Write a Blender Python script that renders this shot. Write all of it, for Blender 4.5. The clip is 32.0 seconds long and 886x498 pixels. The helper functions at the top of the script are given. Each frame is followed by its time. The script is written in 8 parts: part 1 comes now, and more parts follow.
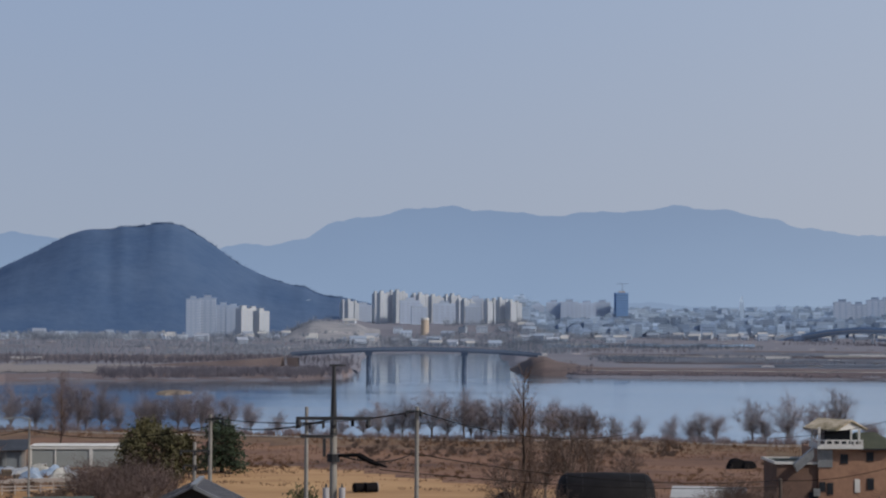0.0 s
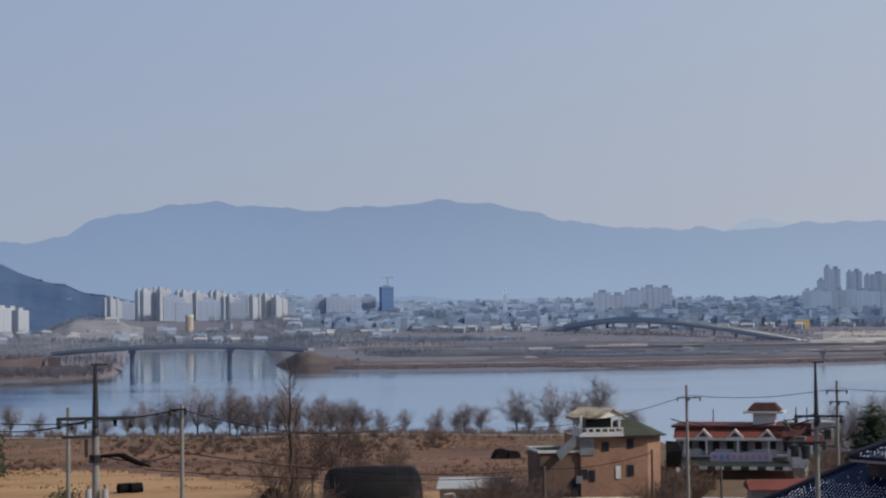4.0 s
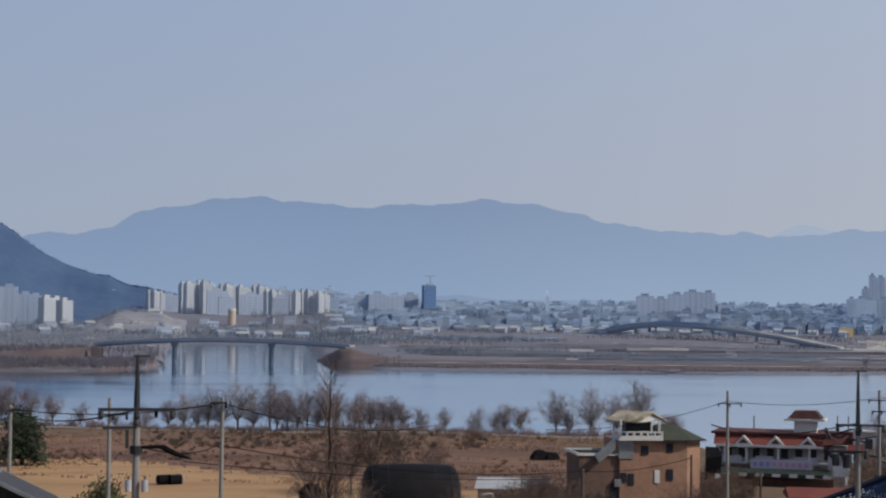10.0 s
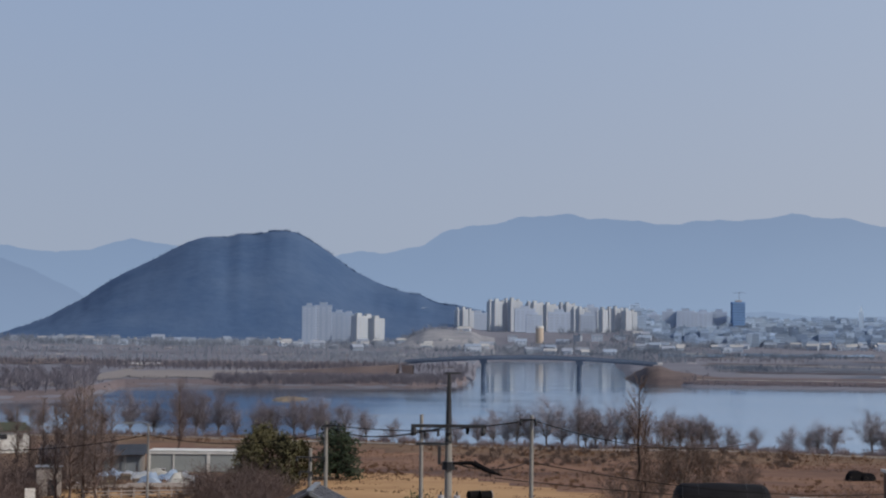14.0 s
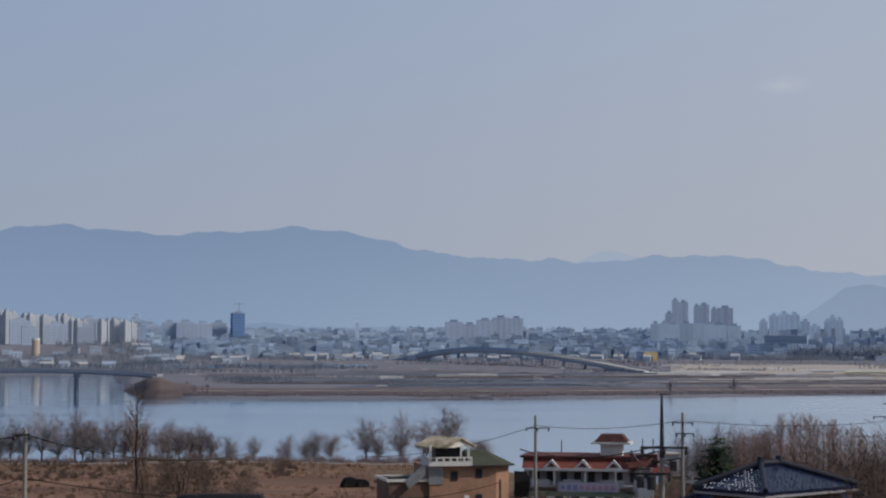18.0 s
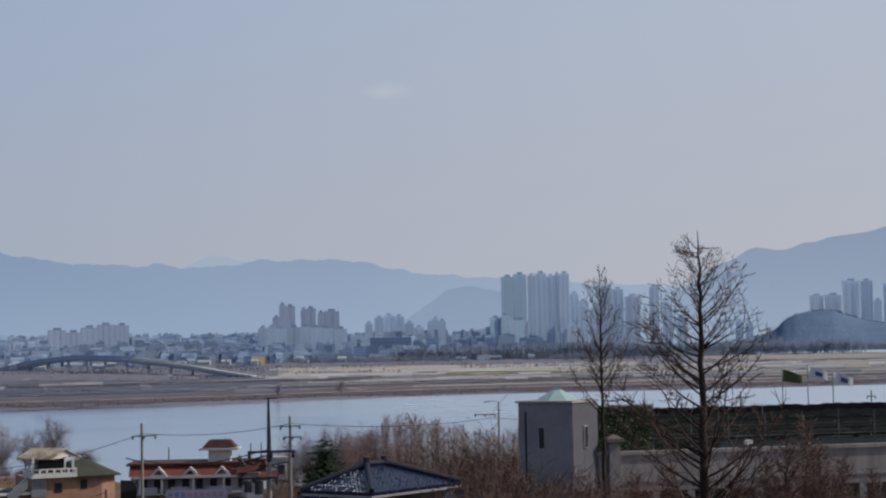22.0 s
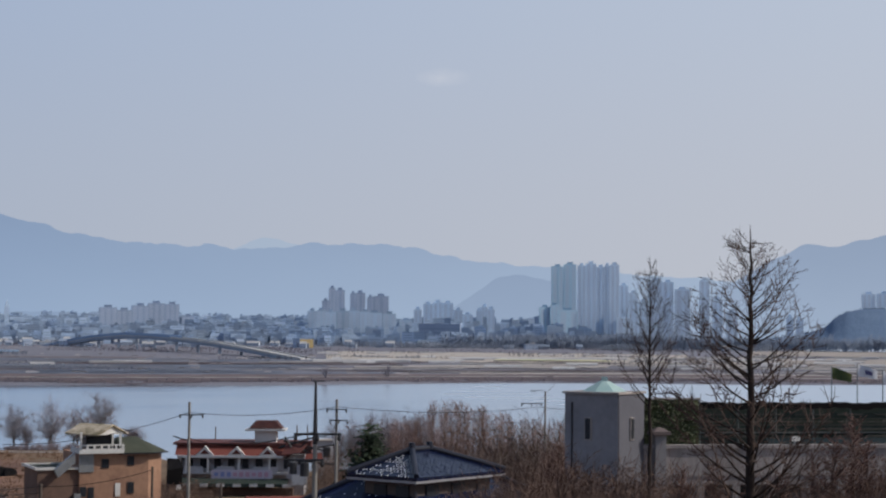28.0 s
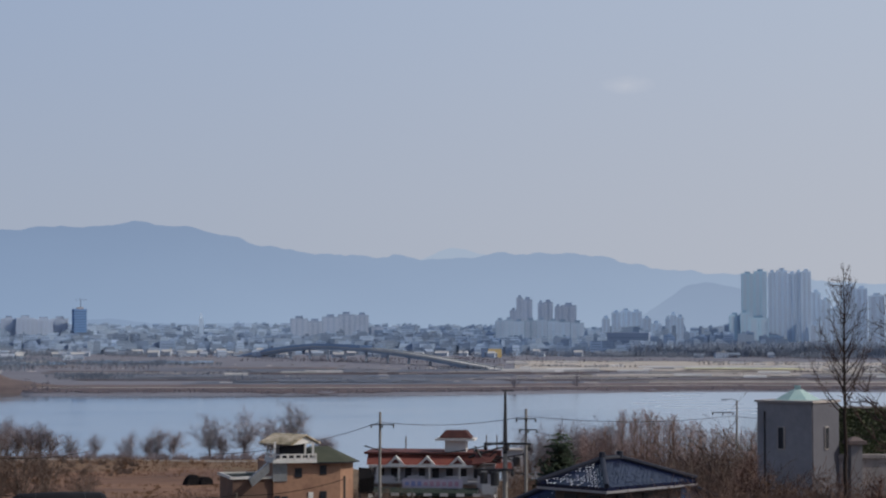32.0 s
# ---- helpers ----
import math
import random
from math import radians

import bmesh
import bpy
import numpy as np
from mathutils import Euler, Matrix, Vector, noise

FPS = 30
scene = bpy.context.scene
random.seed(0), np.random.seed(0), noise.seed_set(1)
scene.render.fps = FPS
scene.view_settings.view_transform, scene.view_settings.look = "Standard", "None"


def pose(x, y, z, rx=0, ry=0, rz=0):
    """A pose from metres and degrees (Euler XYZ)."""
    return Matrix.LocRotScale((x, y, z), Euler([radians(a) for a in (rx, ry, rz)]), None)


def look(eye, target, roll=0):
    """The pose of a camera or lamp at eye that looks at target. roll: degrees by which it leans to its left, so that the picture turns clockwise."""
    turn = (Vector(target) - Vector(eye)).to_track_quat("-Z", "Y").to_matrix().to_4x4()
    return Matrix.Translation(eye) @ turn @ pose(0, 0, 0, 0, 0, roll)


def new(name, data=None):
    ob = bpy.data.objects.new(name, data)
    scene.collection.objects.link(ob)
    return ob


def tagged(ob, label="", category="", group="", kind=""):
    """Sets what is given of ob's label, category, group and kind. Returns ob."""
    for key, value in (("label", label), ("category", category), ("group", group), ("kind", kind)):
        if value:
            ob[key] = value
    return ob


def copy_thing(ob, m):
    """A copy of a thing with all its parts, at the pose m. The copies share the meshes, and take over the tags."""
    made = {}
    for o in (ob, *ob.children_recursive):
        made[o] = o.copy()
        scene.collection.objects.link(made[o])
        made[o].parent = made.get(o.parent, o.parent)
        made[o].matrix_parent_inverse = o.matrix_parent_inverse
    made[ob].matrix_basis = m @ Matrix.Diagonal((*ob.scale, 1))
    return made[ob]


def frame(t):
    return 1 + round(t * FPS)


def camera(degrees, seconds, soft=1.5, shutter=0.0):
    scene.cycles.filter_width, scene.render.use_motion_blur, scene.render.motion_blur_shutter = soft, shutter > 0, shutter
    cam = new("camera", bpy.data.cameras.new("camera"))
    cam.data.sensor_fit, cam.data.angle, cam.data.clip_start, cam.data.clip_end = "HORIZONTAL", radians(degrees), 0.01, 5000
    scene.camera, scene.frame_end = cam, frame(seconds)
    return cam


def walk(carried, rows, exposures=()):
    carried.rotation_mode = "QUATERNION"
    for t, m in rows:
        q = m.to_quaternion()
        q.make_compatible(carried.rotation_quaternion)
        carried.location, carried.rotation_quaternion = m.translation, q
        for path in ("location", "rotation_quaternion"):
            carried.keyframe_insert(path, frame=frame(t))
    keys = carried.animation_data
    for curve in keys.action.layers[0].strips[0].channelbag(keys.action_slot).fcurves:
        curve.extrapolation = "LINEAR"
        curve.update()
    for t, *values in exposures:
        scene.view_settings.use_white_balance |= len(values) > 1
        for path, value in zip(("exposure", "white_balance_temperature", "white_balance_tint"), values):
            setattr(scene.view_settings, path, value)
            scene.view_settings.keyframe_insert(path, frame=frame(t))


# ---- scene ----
cam = camera(27.856, 32.0, soft=2.2)
PATH = [
    (0.0, pose(-0.000, 0.000, 23.00, 92.450, -0.236, -0.010)),
    (0.5, pose(0.005, -0.000, 23.00, 92.508, -0.009, -0.886)),
    (1.0, pose(0.008, -0.000, 23.00, 92.454, 0.012, -1.489)),
    (1.5, pose(0.014, -0.000, 23.00, 92.347, 0.389, -2.676)),
    (2.0, pose(0.019, -0.001, 23.00, 92.075, 0.556, -3.599)),
    (2.5, pose(0.023, -0.001, 23.00, 92.006, 0.305, -4.377)),
    (3.0, pose(0.028, -0.001, 23.00, 92.006, 0.310, -5.168)),
    (3.5, pose(0.033, -0.002, 23.00, 92.154, 0.472, -6.104)),
    (4.0, pose(0.040, -0.003, 23.00, 92.252, 0.717, -7.501)),
    (4.5, pose(0.052, -0.004, 23.00, 92.155, 0.803, -9.674)),
    (5.0, pose(0.069, -0.008, 23.00, 91.934, 0.741, -12.939)),
    (5.5, pose(0.075, -0.009, 23.00, 91.690, 0.450, -14.203)),
    (6.0, pose(0.082, -0.011, 23.00, 91.679, 0.251, -15.449)),
    (6.5, pose(0.084, -0.012, 23.00, 91.828, 0.197, -15.918)),
    (7.0, pose(0.080, -0.011, 23.00, 91.903, -0.009, -15.081)),
    (7.5, pose(0.067, -0.007, 23.00, 92.178, -0.145, -12.697)),
    (8.0, pose(0.052, -0.004, 23.00, 92.496, -0.410, -9.740)),
    (8.5, pose(0.040, -0.003, 23.00, 92.613, -0.662, -7.436)),
    (9.0, pose(0.034, -0.002, 23.00, 92.427, -0.655, -6.301)),
    (9.5, pose(0.033, -0.002, 23.00, 92.294, -0.645, -6.125)),
    (10.0, pose(0.033, -0.002, 23.00, 92.231, -0.643, -6.160)),
    (10.5, pose(0.024, -0.001, 23.00, 92.010, -0.658, -4.565)),
    (11.0, pose(-0.000, -0.000, 23.00, 91.851, -0.798, 0.043)),
    (11.5, pose(-0.006, -0.000, 23.00, 91.948, -0.752, 1.104)),
    (12.0, pose(-0.016, -0.000, 23.00, 92.204, -0.844, 2.876)),
    (12.5, pose(-0.018, -0.001, 23.00, 92.441, -0.813, 3.345)),
    (13.0, pose(-0.021, -0.001, 23.00, 92.582, -0.637, 3.833)),
    (13.5, pose(-0.022, -0.001, 23.00, 92.607, -0.632, 3.997)),
    (14.0, pose(-0.020, -0.001, 23.00, 92.685, -0.564, 3.662)),
    (14.5, pose(-0.013, -0.000, 23.00, 92.783, -0.470, 2.350)),
    (15.0, pose(-0.002, -0.000, 23.00, 92.882, -0.349, 0.383)),
    (15.5, pose(0.010, -0.000, 23.00, 92.961, -0.200, -1.918)),
    (16.0, pose(0.023, -0.001, 23.00, 93.025, -0.050, -4.240)),
    (16.5, pose(0.036, -0.002, 23.00, 93.081, 0.147, -6.690)),
    (17.0, pose(0.052, -0.004, 23.00, 93.186, 0.255, -9.784)),
    (17.5, pose(0.060, -0.006, 23.00, 93.169, 0.082, -11.247)),
    (18.0, pose(0.065, -0.007, 23.00, 93.135, -0.100, -12.252)),
    (18.5, pose(0.072, -0.009, 23.00, 93.125, -0.028, -13.578)),
    (19.0, pose(0.077, -0.010, 23.00, 93.031, 0.409, -14.583)),
    (19.5, pose(0.083, -0.011, 23.00, 93.048, 0.799, -15.633)),
    (20.0, pose(0.088, -0.013, 23.00, 93.140, 0.944, -16.650)),
    (20.5, pose(0.102, -0.017, 23.00, 93.155, 0.841, -19.348)),
    (21.0, pose(0.109, -0.020, 23.00, 93.083, 0.744, -20.736)),
    (21.5, pose(0.116, -0.023, 23.00, 93.093, 0.711, -22.248)),
    (22.0, pose(0.129, -0.028, 23.00, 93.175, 1.122, -24.766)),
    (22.5, pose(0.136, -0.032, 23.00, 93.266, 1.254, -26.190)),
    (23.0, pose(0.140, -0.034, 23.00, 93.269, 1.182, -27.103)),
    (23.5, pose(0.144, -0.036, 23.00, 93.179, 1.135, -27.951)),
    (24.0, pose(0.149, -0.039, 23.00, 92.981, 0.969, -28.981)),
    (24.5, pose(0.152, -0.040, 23.00, 92.843, 0.743, -29.602)),
    (25.0, pose(0.152, -0.040, 23.00, 92.774, 0.501, -29.732)),
    (25.5, pose(0.149, -0.038, 23.00, 92.827, 0.228, -28.959)),
    (26.0, pose(0.143, -0.035, 23.00, 92.927, -0.028, -27.773)),
    (26.5, pose(0.138, -0.033, 23.00, 92.995, -0.215, -26.659)),
    (27.0, pose(0.134, -0.031, 23.00, 93.057, -0.351, -25.938)),
    (27.5, pose(0.127, -0.028, 23.00, 93.002, -0.488, -24.568)),
    (28.0, pose(0.121, -0.025, 23.00, 92.771, -0.518, -23.220)),
    (28.5, pose(0.119, -0.024, 23.00, 92.802, -0.614, -22.767)),
    (29.0, pose(0.114, -0.022, 23.00, 92.874, -0.665, -21.855)),
    (29.5, pose(0.112, -0.021, 23.00, 92.994, -0.744, -21.461)),
    (30.0, pose(0.109, -0.020, 23.00, 93.297, -0.615, -20.887)),
    (30.5, pose(0.106, -0.019, 23.00, 93.321, -0.320, -20.295)),
    (31.0, pose(0.103, -0.018, 23.00, 93.405, -0.109, -19.692)),
    (31.5, pose(0.099, -0.016, 23.00, 93.093, -0.085, -18.780)),
    (32.0, pose(0.091, -0.014, 23.00, 93.037, -0.149, -17.201)),
]
EXPOSURES = [(0.0, -0.03), (1.0, -0.02), (2.0, -0.01), (5.0, 0.03), (6.0, 0.06), (7.0, 0.0), (8.0, -0.09), (9.0, -0.01), (10.0, 0.0), (11.0, 0.08), (12.0, 0.02), (13.0, 0.0), (16.0, -0.09), (17.0, -0.14), (18.0, -0.13), (19.0, -0.04), (20.0, -0.14), (21.0, -0.01),
             (22.0, -0.05), (23.0, -0.03), (24.0, 0.06), (27.0, -0.02), (28.0, 0.1), (29.0, 0.0), (30.0, -0.12), (31.0, -0.07), (32.0, 0.0)]
walk(cam, PATH, EXPOSURES)

# ---- world, sun ----
SUN_AZ, SUN_EL = 114.0, 40.0          # degrees to the right of the y axis, and up
world = bpy.data.worlds.new("sky")
scene.world = world
world.use_nodes = True
wn, wl = world.node_tree.nodes, world.node_tree.links
wn.clear()
sky = wn.new("ShaderNodeTexSky")
sky.sky_type = "NISHITA"
sky.sun_disc = False
sky.sun_elevation = radians(SUN_EL)
sky.sun_rotation = radians(SUN_AZ)
sky.air_density, sky.dust_density, sky.ozone_density = 1.0, 1.5, 1.5
sky_bg = wn.new("ShaderNodeBackground")
sky_bg.inputs[1].default_value = 0.10
wl.new(sky.outputs[0], sky_bg.inputs[0])


def wmath(op, a, b):
    nd = wn.new("ShaderNodeMath")
    nd.operation = op
    for i, v in enumerate((a, b)):
        if isinstance(v, (int, float)):
            nd.inputs[i].default_value = v
        else:
            wl.new(v, nd.inputs[i])
    return nd.outputs[0]


def wrange(v, a, b, lo=0.0, hi=1.0):
    nd = wn.new("ShaderNodeMapRange")
    nd.interpolation_type = "SMOOTHSTEP"
    wl.new(v, nd.inputs[0])
    for i, k in enumerate((a, b, lo, hi)):
        nd.inputs[i + 1].default_value = k
    return nd.outputs[0]


def wmix(f, a, b):
    nd = wn.new("ShaderNodeMix")
    nd.data_type = "RGBA"
    wl.new(f, nd.inputs[0])
    for i, v in ((6, a), (7, b)):
        if isinstance(v, tuple):
            nd.inputs[i].default_value = (*v, 1)
        else:
            wl.new(v, nd.inputs[i])
    return nd.outputs[2]


# late-winter haze: milky near the horizon and paler towards the sun's side, clearing into blue above
wdir = wn.new("ShaderNodeSeparateXYZ")
wl.new(wn.new("ShaderNodeTexCoord").outputs["Generated"], wdir.inputs[0])
side = wmath("ADD", wmath("MULTIPLY", wdir.outputs[0], math.sin(radians(SUN_AZ - 14))), wmath("MULTIPLY", wdir.outputs[1], math.cos(radians(SUN_AZ - 14))))
toward = wrange(side, -0.45, 0.75)
low = wmix(toward, (0.336, 0.394, 0.500), (0.490, 0.507, 0.560))
mid = wmix(toward, (0.284, 0.372, 0.538), (0.468, 0.527, 0.630))
haze_bg = wn.new("ShaderNodeBackground")
wl.new(wmix(wrange(wdir.outputs[2], 0.02, 0.24), low, mid), haze_bg.inputs[0])
wmx = wn.new("ShaderNodeMixShader")
wl.new(wrange(wdir.outputs[2], 0.22, 0.75), wmx.inputs[0])
wl.new(haze_bg.outputs[0], wmx.inputs[1])
wl.new(sky_bg.outputs[0], wmx.inputs[2])
wout = wn.new("ShaderNodeOutputWorld")
wl.new(wmx.outputs[0], wout.inputs[0])

sun_data = bpy.data.lights.new("sun", "SUN")
sun_data.energy, sun_data.angle, sun_data.color = 3.0, radians(0.6), (1.0, 0.93, 0.83)
sun = new("sun", sun_data)
sa, se = radians(SUN_AZ), radians(SUN_EL)
sun_dir = Vector((math.sin(sa) * math.cos(se), math.cos(sa) * math.cos(se), math.sin(se)))
sun.matrix_world = look(sun_dir * 100, (0, 0, 0))

# ---- plan helpers: bearings in degrees from the y axis (clockwise), distances in metres from the viewpoint ----
EYE = 23.0


def spot(az, d, z=0.0):
    a = radians(az)
    return Vector((d * math.sin(a), d * math.cos(a), z))


def high(el, d):
    """Height of a point seen at el degrees above level from d metres."""
    return EYE + d * math.tan(radians(el))


def smooth(x, a, b):
    t = np.clip((np.asarray(x, float) - a) / (b - a), 0, 1)
    return t * t * (3 - 2 * t)


def wave(x, y, s, seed=0.0):
    """Cheap smooth two-dimensional ripple between -1 and 1."""
    return (np.sin(x / s + 1.7 * seed) * np.cos(y / (s * 1.3) + seed) + 0.6 * np.sin(x / (s * 0.43) + y / (s * 0.57) + 2.1 * seed)) / 1.6


NEAR_D = [0, 8, 20, 45, 90, 150, 180, 330, 344, 353, 372, 394, 420]
NEAR_Z = [21.3, 21.2, 19.2, 11.5, 7, 3.8, 2.8, 2.7, 3.2, 3.2, 1.2, -0.7, -2.5]
SHORE_AZ = [-70, -18, -15.8, -15.0, -14.4, -13.8, -8, -4.6, -3.2, -2.7, -2.4, 1.8, 2.1, 2.5, 3.2, 4.2, 6, 14, 18, 26, 35, 41, 80]
SHORE_D = [640, 590, 600, 620, 680, 738, 742, 752, 785, 860, 1500, 1500, 1060, 960, 870, 806, 800, 800, 818, 880, 912, 965, 1000]


def bank_pull(az):
    """How much nearer the river bank lies than its plan distance, by bearing."""
    return np.interp(az, [-16, -13, -10, -5, 2, 13.7, 16.2], [1.02, 1.03, 1.05, 1.09, 1.135, 1.14, 1.40])


def gz(x, y):
    """Height of the ground."""
    x, y = np.asarray(x, float), np.asarray(y, float)
    az, d = np.degrees(np.arctan2(x, y)), np.hypot(x, y)
    reach = 1 + (bank_pull(az) - 1) * smooth(d, 160, 290)
    near = np.interp(d * reach + 3 * wave(x, y, 23, 1) * smooth(d, 300, 360), NEAR_D, NEAR_Z)
    near = near + 4.5 * smooth(az, 19, 27) * smooth(d, 50, 90) * (1 - smooth(d, 150, 230))
    near = near + 0.35 * wave(x, y, 17, 2) * smooth(d, 8, 30) * (1 - smooth(d, 330, 345))
    shore = np.interp(az, SHORE_AZ, SHORE_D) + 6 * wave(x, y, 31, 3)
    s = d - shore
    far = np.interp(s, [-30, -4, 4, 25, 90, 1500, 5000], [-2.5, -0.4, 0.9, 2.2, 3.0, 11, 16])
    far = far + 0.25 * wave(x, y, 60, 4) * smooth(s, 40, 120)
    far = far + 19 * smooth(d, 1680, 2040) * smooth(az, -5.4, -4.0) * (1 - smooth(az, 2.4, 3.6))      # rise below the estate
    z = np.where(d < 430, near, far)
    z = np.where(np.abs(az) > 80, np.interp(d, [0, 8, 45, 200, 5000], [21.3, 21.2, 15, 9, 16]) * 1.0, z)
    return z


class Shape:
    """Collects vertices and faces for one mesh."""

    def __init__(self):
        self.v, self.f = [], []

    def add(self, verts, faces):
        n = len(self.v)
        self.v.extend([tuple(p) for p in verts])
        self.f.extend([tuple(i + n for i in face) for face in faces])
        return self

    def box(self, c, s, rz=0.0, top=1.0):
        """A box round the centre c with sizes s, turned by rz degrees; top narrows its upper face."""
        ca, sa_ = math.cos(radians(rz)), math.sin(radians(rz))
        pts = []
        for k, zz in ((1.0, -0.5), (top, 0.5)):
            for px, py in ((-0.5, -0.5), (0.5, -0.5), (0.5, 0.5), (-0.5, 0.5)):
                X, Y = px * s[0] * k, py * s[1] * k
                pts.append((c[0] + X * ca - Y * sa_, c[1] + X * sa_ + Y * ca, c[2] + zz * s[2]))
        return self.add(pts, [(3, 2, 1, 0), (4, 5, 6, 7), (0, 1, 5, 4), (1, 2, 6, 5), (2, 3, 7, 6), (3, 0, 4, 7)])

    def prism(self, poly, z0, z1):
        n = len(poly)
        pts = [(p[0], p[1], z0) for p in poly] + [(p[0], p[1], z1) for p in poly]
        return self.add(pts, [tuple(range(n - 1, -1, -1)), tuple(range(n, 2 * n))] + [(i, (i + 1) % n, n + (i + 1) % n, n + i) for i in range(n)])

    def tube(self, p0, p1, r0, r1, n=6, caps=True):
        p0, p1 = Vector(p0), Vector(p1)
        w = (p1 - p0).normalized()
        u = w.orthogonal().normalized()
        v = w.cross(u)
        ring = [(math.cos(2 * math.pi * i / n), math.sin(2 * math.pi * i / n)) for i in range(n)]
        pts = [p0 + (u * a + v * b) * r0 for a, b in ring] + [p1 + (u * a + v * b) * r1 for a, b in ring]
        faces = [(i, (i + 1) % n, n + (i + 1) % n, n + i) for i in range(n)]
        if caps:
            faces += [tuple(range(n - 1, -1, -1)), tuple(range(n, 2 * n))]
        return self.add(pts, faces)

    def slab(self, quad, thick):
        """A plate with the given upper corners, thick metres deep straight down."""
        n = len(quad)
        pts = [tuple(p) for p in quad] + [(p[0], p[1], p[2] - thick) for p in quad]
        return self.add(pts, [tuple(range(n)), tuple(range(2 * n - 1, n - 1, -1))] + [(i, n + i, n + (i + 1) % n, (i + 1) % n) for i in range(n)])

    def mesh(self, name):
        me = bpy.data.meshes.new(name)
        me.from_pydata(self.v, [], self.f)
        me.update()
        return me


def tubes_mesh(name, segs, n=3):
    """One mesh from many tapered segments: an array of rows x0 y0 z0 x1 y1 z1 r0 r1."""
    a = np.asarray(segs, float)
    p, q, r0, r1 = a[:, 0:3], a[:, 3:6], a[:, 6], a[:, 7]
    w = q - p
    w /= np.linalg.norm(w, axis=1)[:, None] + 1e-9
    ref = np.where(np.abs(w[:, 2:3]) > 0.9, np.array([[1.0, 0, 0]]), np.array([[0, 0, 1.0]]))
    u = np.cross(w, ref)
    u /= np.linalg.norm(u, axis=1)[:, None] + 1e-9
    v = np.cross(w, u)
    ang = 2 * np.pi * np.arange(n) / n
    ring = u[:, None, :] * np.cos(ang)[None, :, None] + v[:, None, :] * np.sin(ang)[None, :, None]
    verts = np.concatenate([p[:, None] + ring * r0[:, None, None], q[:, None] + ring * r1[:, None, None]], 1).reshape(-1, 3)
    base = np.arange(len(a))[:, None, None] * 2 * n
    k = np.arange(n)
    faces = np.stack([k, (k + 1) % n, n + (k + 1) % n, n + k], 1)[None] + base
    me = bpy.data.meshes.new(name)
    me.from_pydata(verts.tolist(), [], faces.reshape(-1, 4).tolist())
    me.update()
    return me


def part(name, shape, material, parent=None, label="", smooth_faces=False):
    me = shape.mesh(name) if isinstance(shape, Shape) else shape
    if material is not None and not me.materials:
        me.materials.append(material)
    if smooth_faces:
        me.polygons.foreach_set("use_smooth", [True] * len(me.polygons))
    ob = new(name, me)
    if parent is not None:
        ob.parent = parent
    return tagged(ob, label)


def thing(name, place, turn, label, category, group="", kind=""):
    ob = new(name)
    ob.empty_display_size = 0.5
    ob.matrix_basis = Matrix.Translation(place) @ pose(0, 0, 0, 0, 0, turn)
    return tagged(ob, label, category, group, kind)


def at(name, az, d, label, category, group="", turn=0.0, z=None):
    """A thing at a bearing and distance; its own -y side faces the viewpoint when turn is 0."""
    p = spot(az, d)
    p.z = float(gz(p.x, p.y)) if z is None else z
    return thing(name, p, -az + turn, label, category, group)


